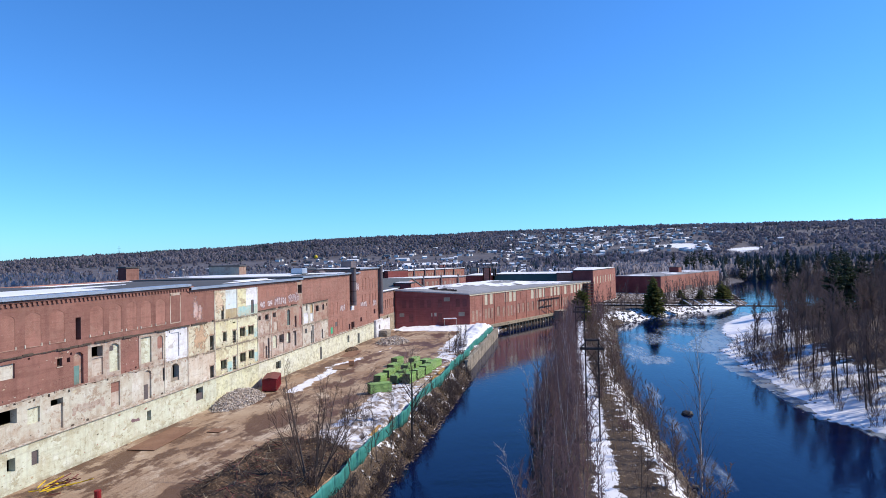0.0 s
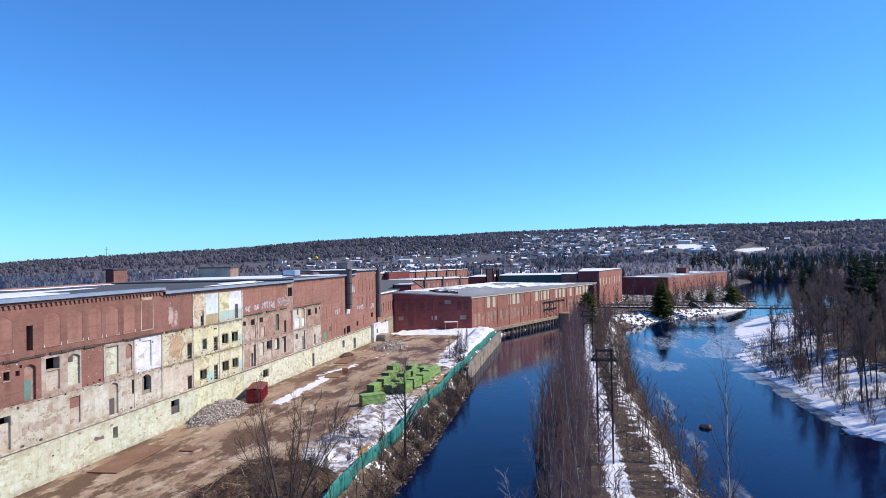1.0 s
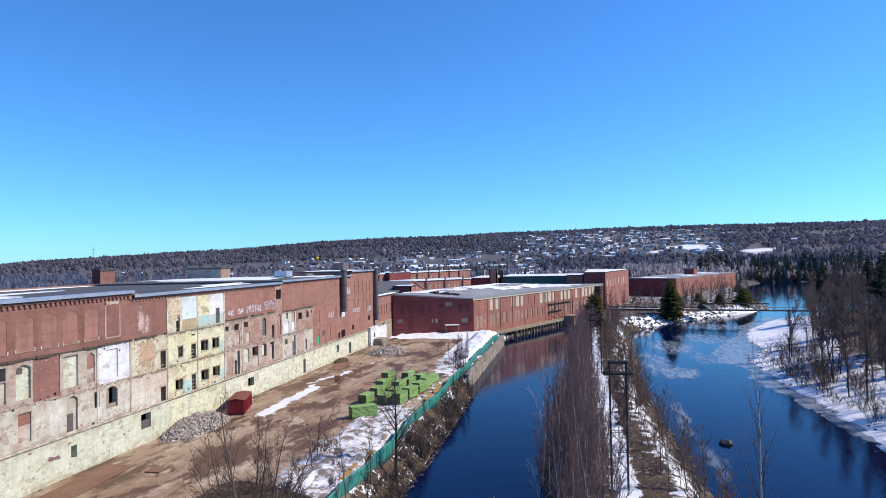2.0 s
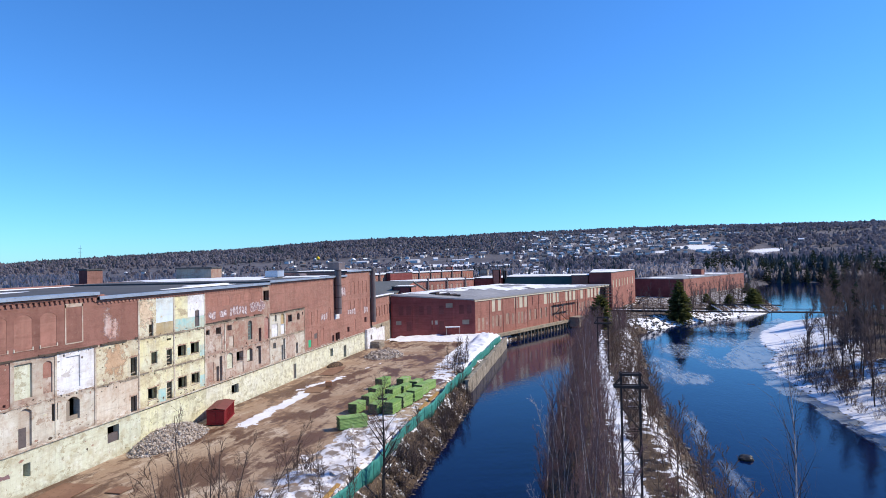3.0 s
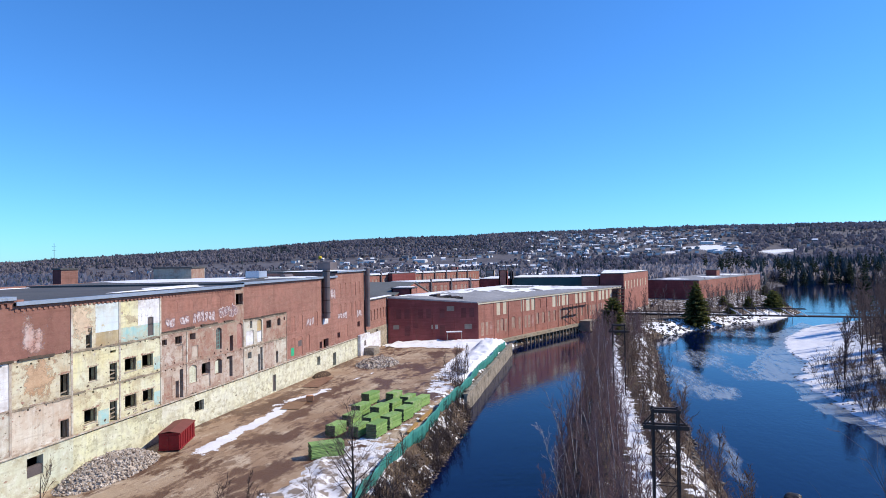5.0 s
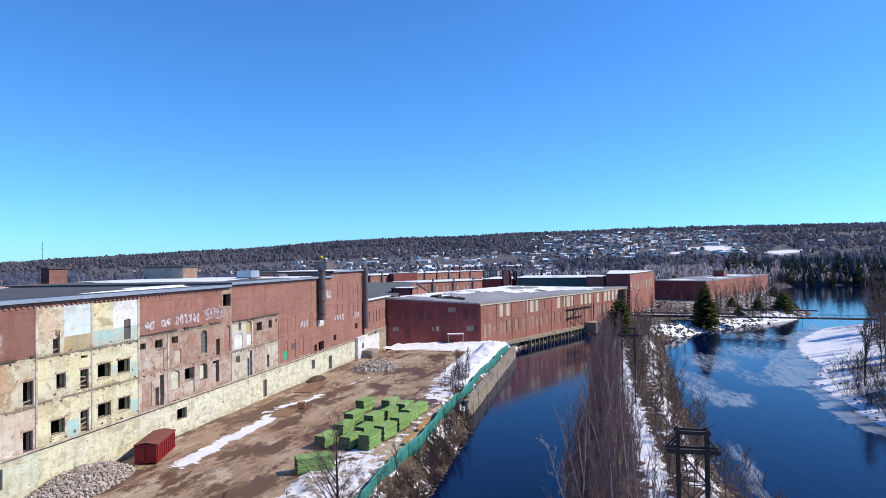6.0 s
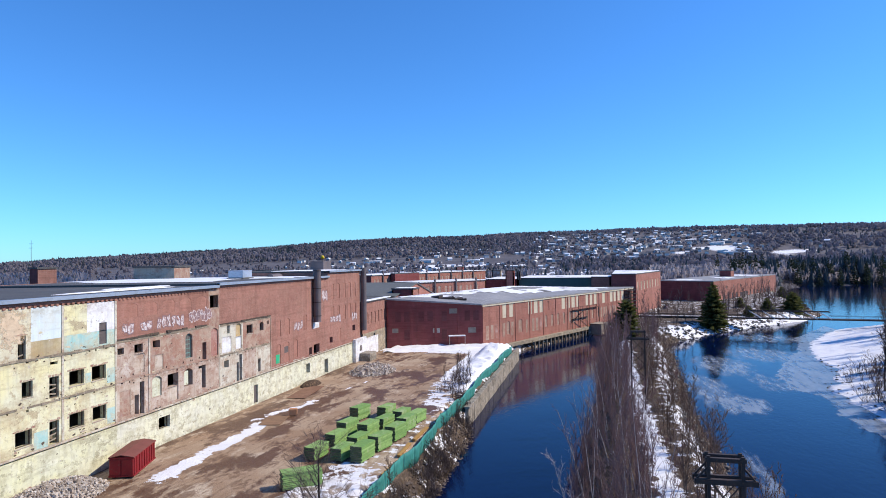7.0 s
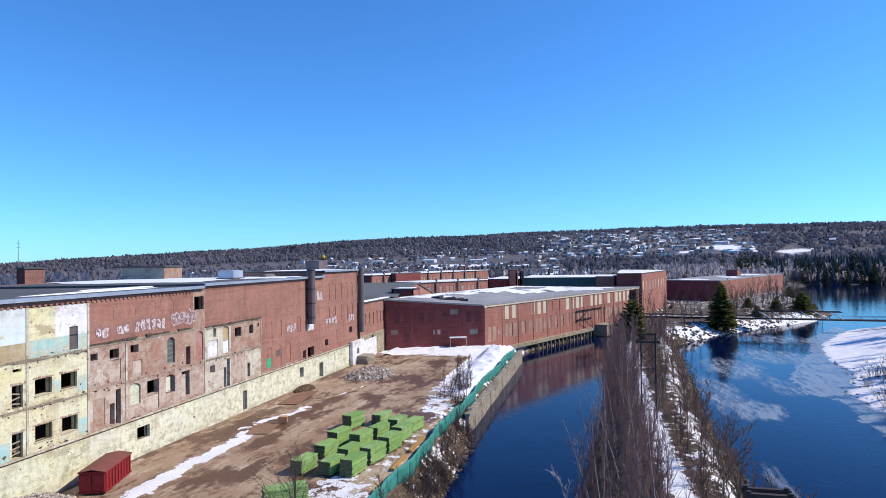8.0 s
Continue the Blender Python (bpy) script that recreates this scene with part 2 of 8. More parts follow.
MAT["bare_brick"] = ragged(brickwork("orange_brick_laid_bare", (0.50, 0.33, 0.20), (0.42, 0.26, 0.155), (0.62, 0.52, 0.38), (0.24, 0.12, 0.06), off=61), (80.7, 11.3), (2.7, 2.9), 1.3, 6)
MAT["bare_brick_upper"] = ragged(brickwork("tan_brick_laid_bare", (0.60, 0.47, 0.33), (0.52, 0.38, 0.26), (0.68, 0.60, 0.46), (0.26, 0.15, 0.08), off=64), (86.2, 16.6), (2.4, 2.7), 1.5, 9)
MAT["dark_wood"] = mottled("dark_weathered_timber", (0.06, 0.045, 0.035), (0.11, 0.08, 0.06), (0.16, 0.12, 0.09), 0.8, 6.0)
MAT["board"] = mottled("grey_boards", (0.32, 0.27, 0.21), (0.24, 0.20, 0.16), (0.40, 0.34, 0.26), 0.8, 6.0)
MAT["green_door"] = flaking("sea_green_door_paint", (0.16, 0.30, 0.27), (0.13, 0.24, 0.22), (0.20, 0.16, 0.12), 0.66, 55)
MAT["dark_panel"] = mottled("dark_grey_panel", (0.10, 0.085, 0.085), (0.14, 0.115, 0.11), (0.07, 0.06, 0.06), 0.8, 5.0)
MAT["roof_dark"] = mottled("dark_gravel_roof", (0.075, 0.075, 0.078), (0.11, 0.105, 0.10), (0.16, 0.155, 0.15), 0.12, 3.0)
MAT["flashing"] = mottled("galvanised_flashing", (0.36, 0.42, 0.50), (0.46, 0.51, 0.58), (0.30, 0.33, 0.37), 0.3, 3.0, 0.45, 0.5, 0.1)
MAT["metal_dark"] = mottled("rusty_dark_steel", (0.055, 0.045, 0.042), (0.085, 0.06, 0.05), (0.13, 0.07, 0.045), 0.9, 7.0, 0.7, 0.4)
MAT["duct"] = mottled("weathered_dark_duct", (0.12, 0.105, 0.11), (0.17, 0.14, 0.14), (0.22, 0.13, 0.10), 0.5, 4.0, 0.6, 0.3)
MAT["snow"] = mottled("old_snow", (0.86, 0.87, 0.90), (0.78, 0.79, 0.82), (0.52, 0.48, 0.43), 0.5, 1.7, 0.6, 0.0, 0.5, (0.35, 0.65), (0.60, 0.72))
MAT["dirty_snow"] = mottled("dirty_granular_snow", (0.80, 0.80, 0.83), (0.66, 0.64, 0.64), (0.26, 0.21, 0.17), 0.5, 1.1, 0.7, 0.0, 0.6, (0.4, 0.6), (0.48, 0.57))
MAT["plate"] = mottled("earth_brown_rusted_plate", (0.20, 0.105, 0.065), (0.26, 0.15, 0.095), (0.13, 0.075, 0.05), 0.5, 4.0, 0.75, 0.1, 0.2)
MAT["spray"] = mottled("white_spray_paint", (0.66, 0.64, 0.66), (0.44, 0.34, 0.33), (0.34, 0.17, 0.13), 1.6, 4.0, relief=0, cut2=(0.50, 0.60))
MAT["spray_dark"] = mottled("dark_spray_paint", (0.20, 0.13, 0.14), (0.26, 0.16, 0.16), (0.34, 0.18, 0.15), 1.2, 4.0, relief=0)
MAT["spray_green"] = mottled("green_spray_paint", (0.02, 0.42, 0.20), (0.03, 0.34, 0.17), (0.2, 0.3, 0.2), 1.2, 4.0, relief=0)
MAT["rust_bin"] = mottled("faded_red_steel", (0.27, 0.018, 0.022), (0.20, 0.014, 0.018), (0.16, 0.05, 0.04), 0.7, 5.0, 0.55, 0.1, 0.15)
MAT["rust_lid"] = mottled("rusty_red_sheet_lid", (0.22, 0.075, 0.062), (0.18, 0.062, 0.052), (0.14, 0.06, 0.04), 0.7, 4.0, 0.7, 0.1, 0.15)


# ---------------------------------------------------------------- mesh helpers
def mesh_object(name, verts, faces, material, parent=None, label="", smooth=False):
    me = bpy.data.meshes.new(name)
    me.from_pydata(verts, [], faces)
    me.update()
    for mt in (material if isinstance(material, (list, tuple)) else [material]):
        me.materials.append(mt)
    if smooth:
        me.polygons.foreach_set("use_smooth", [True] * len(me.polygons))
    ob = new(name, me)
    if parent is not None:
        ob.parent = parent
    if label:
        ob["label"] = label
    return ob


def part(name, bm, material, parent, label=""):
    me = bpy.data.meshes.new(name)
    bm.to_mesh(me)
    bm.free()
    for mt in (material if isinstance(material, (list, tuple)) else [material]):
        me.materials.append(mt)
    ob = new(name, me)
    ob.parent = parent
    if label:
        ob["label"] = label
    return ob


def thing(name, place, label, category, group="", kind="", rz=0.0):
    ob = new(name)
    ob.empty_display_size = 0.3
    ob.matrix_world = pose(*place, 0, 0, rz)
    return tagged(ob, label, category, group, kind)


def box(bm, x0, x1, y0, y1, z0, z1, bevel=0.0, m=None):
    vs = [bm.verts.new(v) for v in ((x0, y0, z0), (x1, y0, z0), (x1, y1, z0), (x0, y1, z0),
                                    (x0, y0, z1), (x1, y0, z1), (x1, y1, z1), (x0, y1, z1))]
    fs = [bm.faces.new([vs[i] for i in f]) for f in ((3, 2, 1, 0), (4, 5, 6, 7), (0, 1, 5, 4), (1, 2, 6, 5), (2, 3, 7, 6), (3, 0, 4, 7))]
    if bevel:
        es = {e for f in fs for e in f.edges}
        r = bmesh.ops.bevel(bm, geom=list(es), offset=bevel, segments=1, affect='EDGES')
        vs = list({v for f in r["faces"] for v in f.verts} | {v for v in vs if v.is_valid})
    if m is not None:
        bmesh.ops.transform(bm, matrix=m, verts=vs)
    return vs


def tube(bm, pts, r0, r1=None, sides=6, caps=True):
    """A tapered pipe along pts."""
    r1 = r0 if r1 is None else r1
    rings = []
    n = len(pts)
    for i, q in enumerate(pts):
        q = Vector(q)
        d = (Vector(pts[min(i + 1, n - 1)]) - Vector(pts[max(i - 1, 0)])).normalized()
        a = d.orthogonal().normalized()
        b = d.cross(a)
        r = r0 + (r1 - r0) * i / (n - 1)
        rings.append([bm.verts.new(q + (a * math.cos(k * 2 * math.pi / sides) + b * math.sin(k * 2 * math.pi / sides)) * r) for k in range(sides)])
    for u, w in zip(rings, rings[1:]):
        for k in range(sides):
            bm.faces.new((u[k], u[(k + 1) % sides], w[(k + 1) % sides], w[k]))
    if caps:
        bm.faces.new(rings[0][::-1])
        bm.faces.new(rings[-1])


# ---------------------------------------------------------------- land
WATER = -3.8


def lerp_table(v, table):
    return float(np.interp(v, [a for a, _ in table], [b for _, b in table]))


RIVER_LEFT = [(-200, 30), (20, 18), (66, 16), (90, 15), (120, 14.2), (146, 14.4), (172, 16.2), (212, 18.6), (238, 19.8), (250, 26), (268, 37.5), (291, 55.5), (316, 79.5), (345, 95), (400, 104), (500, 120), (600, 152), (700, 200), (1000, 330)]
RIVER_RIGHT = [(-200, 64), (40, 55), (94, 46.5), (103, 40), (125, 42), (150, 41), (160, 42), (174, 41), (200, 51), (217, 51.5), (247, 58.5), (285, 78), (318, 116), (360, 158), (450, 240), (600, 370), (1000, 620)]
CANAL_LEFT = [(-200, -12), (40, -18.4), (62, -19), (90, -18.6), (130, -19.2), (138, -21.1), (203, -21.3), (209, -26.5), (300, 13.5), (330, 26), (360, 32)]
CANAL_RIGHT = [(-200, 0), (40, -2.8), (85, -4.1), (115, -4.3), (140, -3.0), (165, -1.9), (200, 0.2), (240, 1.6), (262, 5), (300, 16), (330, 28), (360, 32)]
RIDGE = [(-3.2, 50), (-1.2, 18), (-0.83, 27), (-0.77, 37), (-0.70, 46), (-0.63, 55), (-0.55, 65), (-0.47, 79), (-0.384, 91), (-0.295, 99), (-0.206, 101), (-0.117, 112), (-0.03, 115), (0.05, 118), (0.14, 117), (0.28, 118), (0.40, 116), (0.8, 110), (3.2, 50)]


def smooth(a, b, v):
    t = min(1.0, max(0.0, (v - a) / (b - a)))
    return t * t * (3 - 2 * t)


def land_z(x, y):
    r = math.hypot(x, y - 20)
    n1 = noise.noise(Vector((x * 0.11, y * 0.11, 3.0)))
    n2 = noise.noise(Vector((x * 0.45, y * 0.45, 7.0)))
    # plain and hills
    a = math.atan2(x, y - 20)
    ridge = lerp_table(a, RIDGE)
    z = 0.06 * n1 + 0.04 * n2
    if r > 330:
        z += smooth(850, 2400, r) ** 1.25 * (ridge - 5.0) + smooth(330, 700, r) * 1.6 * noise.noise(Vector((x * 0.006, y * 0.006, 1.0)))
        z += smooth(1300, 2200, r) * 5.0 * noise.noise(Vector((x * 0.0016, y * 0.0016, 5.0)))
        z -= smooth(2700, 4200, r) * ridge * 0.8
    if y > 720:
        return z
    # the water courses
    cl, cr = lerp_table(y, CANAL_LEFT), lerp_table(y, CANAL_RIGHT)
    rl, rr = lerp_table(y, RIVER_LEFT), lerp_table(y, RIVER_RIGHT)
    wob = 0.7 * noise.noise(Vector((x * 0.02, y * 0.16, 9.0))) + 0.4 * noise.noise(Vector((x * 0.1, y * 0.5, 2.0)))
    river_end = smooth(660, 640, y - 0.35 * (x - 165))
    if x < cl + 0.2:
        if y < 136:
            d = cl - x + 0.5 * wob                      # a steep brushy bank
            z = min(z, WATER - 0.4 + d * 1.05 + 0.25 * n2)
        elif y < 203:
            z = -0.9 if x < -21.45 else -6.0             # behind the quay wall
            if x < -22.6:
                z = 0.05 * n1
        else:
            z = min(z, max(-6.0, WATER + 0.6 + (cl - x) * 0.6)) if y < 360 else z
    elif x < cr and y < 360:
        z = -6.0
    elif x < rl and y < 262:
        d = min(x - cr, rl - x) + wob                   # the island
        top = 0.1 + 0.4 * n1
        z = min(top, WATER - 0.3 + d * 0.85 + 0.3 * n2) if d > 0 else -4.6
    elif x < rl:
        d = rl - x + 2.0 * wob
        z = min(z, WATER - 0.2 + d * 0.35 + 0.3 * n2) if d > 0 else -4.8
    elif x < rr:
        z = z * (1 - river_end) - 6.0 * river_end
    else:
        d = x - rr + 2.0 * wob
        bank = WATER - 0.15 + d * 0.14 + 0.25 * n2 if d > 0 else -4.6
        z = min(max(z, 0.5 + 1.2 * n1), bank) if y < 600 else z
    return z


def spread(a, b, step, far_a, far_b, grow=1.16, cap=1e9):
    v = [a + step * i for i in range(int((b - a) / step) + 1)]
    s = step
    while v[-1] < far_b:
        s = min(s * grow, cap if v[-1] < 2600 else 400)
        v.append(v[-1] + s)
    s = step
    while v[0] > far_a:
        s *= grow
        v.insert(0, v[0] - s)
    return v


GX = sorted(spread(-60, 110, 1.0, -4300, 4300) + [-21.5, -21.4])
GY = spread(20, 330, 1.4, -900, 4600, cap=45)
gv = [(x, y, land_z(x, y)) for y in GY for x in GX]
W_ = len(GX)
gf = [(j * W_ + i, j * W_ + i + 1, (j + 1) * W_ + i + 1, (j + 1) * W_ + i) for j in range(len(GY) - 1) for i in range(W_ - 1)]


def near_line(x, y, pts):
    best = 1e9
    for (ax, ay), (bx, by) in zip(pts, pts[1:]):
        dx, dy = bx - ax, by - ay
        t = min(1.0, max(0.0, ((x - ax) * dx + (y - ay) * dy) / (dx * dx + dy * dy)))
        best = min(best, math.hypot(x - ax - t * dx, y - ay - t * dy))
    return best


TRACK_SNOW = [(-45.6, 95.5), (-46.2, 101), (-46.4, 107), (-46.0, 114.5), (-46.9, 118.5)]
TRACK_ARC = [(-48.6, 120), (-48.4, 124), (-46.6, 127.5), (-45.6, 130.5), (-45.8, 134)]
ISLAND_PATH = [(5.6, 40), (5.4, 56), (5.3, 84), (5.2, 101), (5.3, 111), (5.1, 133), (5.0, 142), (5.2, 173), (6.0, 215)]


def snow_at(x, y, z):
    """How much old snow lies at a place, 0 to 1."""
    if y > 330 or x < -60 or x > 150:
        if 330 < y < 540 and 15 < x < lerp_table(y, RIVER_LEFT):
            return 0.42
        r = math.hypot(x, y - 20)
        if r < 300:
            return 0.25
        a = math.degrees(math.atan2(x, y - 20))
        s = 0.16
        for ca, wa, cr_, wr in ((9.6, 2.2, 1560, 95), (15.0, 1.3, 1450, 90), (7.0, 1.2, 1490, 30), (4.0, 8.0, 1750, 300), (-4.0, 1.6, 760, 40), (-8.0, 5.0, 640, 60), (0.5, 3.5, 720, 70), (-3.0, 5.0, 880, 45), (-14.0, 5.0, 1250, 60), (-17.0, 3.0, 880, 40), (-26.0, 2.5, 760, 35), (-33.0, 3.0, 980, 50)):
            q = ((a - ca) / wa) ** 2 + ((r - cr_) / wr) ** 2
            s = max(s, (1.0 if wr < 100 else 0.40) * max(0.0, 1.1 - q + 1.1 * noise.noise(Vector((x * 0.02, y * 0.02, 4.0))) + 0.6 * noise.noise(Vector((x * 0.05, y * 0.02, 9.0)))))
        return min(1.0, s)
    if x < -22.4:                                        # the yard
        s = 0.0
        d = near_line(x, y, TRACK_SNOW)
        s = max(s, 0.98 - d * 0.42)
        s = max(s, 0.74 - near_line(x, y, TRACK_ARC) * 0.42, 0.62 - near_line(x, y, [(-50.8, 93.4), (-52.6, 92.6)]) * 0.5, 0.60 - near_line(x, y, [(-44.5, 141), (-43.0, 150)]) * 0.5)
        if y > 180:
            s = max(s, smooth(181, 193, y + 0.12 * (x + 40)) * 0.95)
        edge = -27.0 - 4.0 * smooth(70, 85, y) + 3.0 * smooth(100, 118, y) - 2.5 * smooth(132, 150, y)
        if y > 66:
            s = max(s, (0.58 - 0.16 * smooth(100, 108, y)) * smooth(edge - 1.5, edge + 2.0, x))
        if y > 133:
            s = max(s, (0.55 + 0.4 * smooth(152, 166, y)) * smooth(edge - 1.5, edge + 1.0, x))
        return s
    if x < lerp_table(y, CANAL_LEFT) + 1:
        return 0.42 if y > 70 else 0.30
    if x < lerp_table(y, RIVER_LEFT) and y < 246:        # the island
        s = 0.26
        s = max(s, 0.90 - near_line(x, y, ISLAND_PATH) * 0.34)
        rl = lerp_table(y, RIVER_LEFT)
        s = max(s, 0.60 - abs(x - rl + 4.4) * 0.10)
        return s
    if x < lerp_table(y, RIVER_LEFT):
        return 0.66 - 0.30 * smooth(3, 13, lerp_table(y, RIVER_LEFT) - x)
    rr = lerp_table(y, RIVER_RIGHT)
    return max(0.18, 0.95 - 0.045 * max(0.0, x - rr - 11))


# earth, litter and old snow; the snow's cover is stored on the sheet, its ragged edge comes from noise
m, nt, p = base_material("earth_and_snow", 0.9)
v = coords(nt)
att = nt.nodes.new("ShaderNodeAttribute")
att.attribute_name = "snow"
yard = nt.nodes.new("ShaderNodeAttribute")
yard.attribute_name = "yard"
long_v = coords(nt, (1.0, 0.45, 1.0), (0, 0, 0.12))
wet = noise_fac(nt, long_v, 0.19, 10, 0.495, 0.535, 0.70)
damp = noise_fac(nt, long_v, 0.5, 10, 0.52, 0.57, 0.72, off=3)
sand = noise_fac(nt, v, 0.10, 4, 0.42, 0.6, off=8)
grit = noise_fac(nt, v, 2.4, 10, 0.35, 0.68, 0.75)
rut = noise_fac(nt, coords(nt, (1.9, 0.05, 1.0), (0, 0, 0.06)), 1.0, 4, 0.56, 0.62, off=2)
mud = mix(nt, sand, (0.345, 0.236, 0.150), (0.465, 0.360, 0.250))
mud = mix(nt, noise_fac(nt, coords(nt, (1.0, 0.5, 1.0), (0, 0, 0.2)), 0.33, 9, 0.53, 0.60, 0.7, off=31), mud, (0.56, 0.46, 0.345))
mud = mix(nt, calc(nt, 'MULTIPLY', grit, 0.4), mud, (0.24, 0.15, 0.10))
mud = mix(nt, calc(nt, 'MULTIPLY', rut, 0.35), mud, (0.19, 0.12, 0.08))
mud = mix(nt, calc(nt, 'MULTIPLY', damp, 0.7), mud, (0.17, 0.10, 0.062))
mud = mix(nt, wet, mud, (0.13, 0.070, 0.042))
litter = mix(nt, noise_fac(nt, v, 0.5, 8, 0.35, 0.65, 0.7), (0.085, 0.058, 0.041), (0.050, 0.035, 0.027))
litter = mix(nt, noise_fac(nt, v, 2.1, 8, 0.52, 0.64, 0.7, off=6), litter, (0.21, 0.155, 0.10))
# far ground turns bluish grey with distance: haze painted into the colour
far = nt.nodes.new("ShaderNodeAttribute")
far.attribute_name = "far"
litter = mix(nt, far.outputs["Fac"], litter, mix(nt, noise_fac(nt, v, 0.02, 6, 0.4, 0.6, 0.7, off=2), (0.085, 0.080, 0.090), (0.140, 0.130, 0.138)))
earth = mix(nt, yard.outputs["Fac"], litter, mud)
jag = noise_fac(nt, v, 0.55, 9, 0.22, 0.78, 0.72, off=12)
melt = calc(nt, 'GREATER_THAN', calc(nt, 'ADD', att.outputs["Fac"], -0.02), jag)
soil = noise_fac(nt, v, 1.6, 8, 0.60, 0.72, 0.65, off=15)
white = mix(nt, noise_fac(nt, v, 0.3, 6, 0.35, 0.65, off=4), (0.84, 0.85, 0.88), (0.72, 0.73, 0.77))
white = mix(nt, calc(nt, 'MULTIPLY', soil, 0.75), white, (0.34, 0.28, 0.23))
nt.links.new(mix(nt, melt, earth, white), p.inputs["Base Color"])
rough = nt.nodes.new("ShaderNodeMapRange")
nt.links.new(calc(nt, 'MULTIPLY', calc(nt, 'MULTIPLY', wet, yard.outputs["Fac"]), calc(nt, 'SUBTRACT', 1.0, melt)), rough.inputs["Value"])
rough.inputs["To Min"].default_value = 0.9
rough.inputs["To Max"].default_value = 0.5
nt.links.new(rough.outputs[0], p.inputs["Roughness"])
bump(nt, p, calc(nt, 'ADD', calc(nt, 'MULTIPLY', grit, 0.5), calc(nt, 'MULTIPLY', melt, 0.5)), 0.7, 0.16)
MAT["ground"] = m

m, nt, p = base_material("river_water", 0.06)
p.inputs["Base Color"].default_value = (0.001, 0.006, 0.035, 1)
p.inputs["Specular IOR Level"].default_value = 0.25
p.inputs["Specular Tint"].default_value = (0.30, 0.56, 0.90, 1)
p.inputs["IOR"].default_value = 1.33
v = coords(nt, (1.0, 0.55, 1.0))
h = calc(nt, 'ADD', calc(nt, 'MULTIPLY', noise_fac(nt, v, 1.5, 5, 0.3, 0.7), 0.6), calc(nt, 'MULTIPLY', noise_fac(nt, v, 0.25, 3, 0.3, 0.7, off=4), 0.8))
bump(nt, p, h, 0.07, 0.20)
MAT["water"] = m

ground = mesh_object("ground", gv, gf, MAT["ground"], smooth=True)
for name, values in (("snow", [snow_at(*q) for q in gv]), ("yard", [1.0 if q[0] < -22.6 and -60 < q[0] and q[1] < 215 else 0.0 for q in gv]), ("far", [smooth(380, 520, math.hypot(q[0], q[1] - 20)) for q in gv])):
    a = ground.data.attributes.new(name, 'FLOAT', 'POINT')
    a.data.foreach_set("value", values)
tagged(ground, "brown muddy ground with old snow, banks and hills", "ground", kind="structure")

wx, wy = [-40, 560, 560, -40], [-250, -250, 720, 720]
water = mesh_object("water", [(a, b, WATER) for a, b in zip(wx, wy)], [(0, 1, 2, 3)], MAT["water"])
tagged(water, "dark blue river water with thin ice along its banks", "river", kind="structure")


# ---------------------------------------------------------------- the long mill
def quad(bm, a, b, c, d):
    return bm.faces.new([bm.verts.new(v) for v in (a, b, c, d)])


def arch_curve(ya, yb, z_spring, rise, n=8):
    return [(ya + (yb - ya) * k / n, z_spring + rise * math.sin(math.pi * k / n) ** 0.8) for k in range(n + 1)]


OPENINGS = []


def wall_panel(mill, y0, y1, z0, z1, mat, holes=(), x=0.0, deep=0.8, label=""):
    """A stretch of wall in the plane of the facade. holes: (ya, yb, za, zb, depth, rise); depth is that of the
    reveal, rise that of an arched head."""
    OPENINGS.extend((h[0], h[1], h[2], h[3]) for h in holes)
    bm = bmesh.new()
    ys = sorted({y0, y1, *(h[0] for h in holes), *(h[1] for h in holes)})
    zs = sorted({z0, z1, *(h[2] for h in holes), *(h[3] for h in holes)})
    ys = [v for v in ys if y0 <= v <= y1]
    zs = [v for v in zs if z0 <= v <= z1]
    for ya, yb in zip(ys, ys[1:]):
        for za, zb in zip(zs, zs[1:]):
            cy, cz = (ya + yb) / 2, (za + zb) / 2
            if not any(h[0] < cy < h[1] and h[2] < cz < h[3] for h in holes):
                quad(bm, (x, ya, za), (x, yb, za), (x, yb, zb), (x, ya, zb))
    for ya, yb, za, zb, d, rise in holes:
        xi = x - d
        quad(bm, (x, ya, za), (xi, ya, za), (xi, yb, za), (x, yb, za))
        if rise:
            top = arch_curve(ya, yb, zb - rise, rise)
            quad(bm, (x, ya, za), (x, ya, zb - rise), (xi, ya, zb - rise), (xi, ya, za))
            quad(bm, (x, yb, zb - rise), (x, yb, za), (xi, yb, za), (xi, yb, zb - rise))
            for (ua, va), (ub, vb) in zip(top, top[1:]):
                quad(bm, (x, ua, va), (x, ub, vb), (x, ub, zb), (x, ua, zb))
                quad(bm, (x, ub, vb), (x, ua, va), (xi, ua, va), (xi, ub, vb))
        else:
            quad(bm, (x, ya, zb), (x, yb, zb), (xi, yb, zb), (xi, ya, zb))
            quad(bm, (x, ya, za), (x, ya, zb), (xi, ya, zb), (xi, ya, za))
            quad(bm, (x, yb, zb), (x, yb, za), (xi, yb, za), (xi, yb, zb))
    # ends and back
    for ya in (y0, y1):
        quad(bm, (x, ya, z0), (x, ya, z1), (x - deep, ya, z1), (x - deep, ya, z0))
    quad(bm, (x, y0, z1), (x, y1, z1), (x - deep, y1, z1), (x - deep, y0, z1))
    quad(bm, (x, y0, z0), (x, y1, z0), (x - deep, y1, z0), (x - deep, y0, z0))
    return part("wall_panel", bm, mat, mill, label)


def infill(mill, ya, yb, za, zb, x, mat, name="infill_panel", label=""):
    bm = bmesh.new()
    box(bm, x - 0.12, x, ya, yb, za, zb)
    return part(name, bm, mat, mill, label)


rw = random.Random(17)


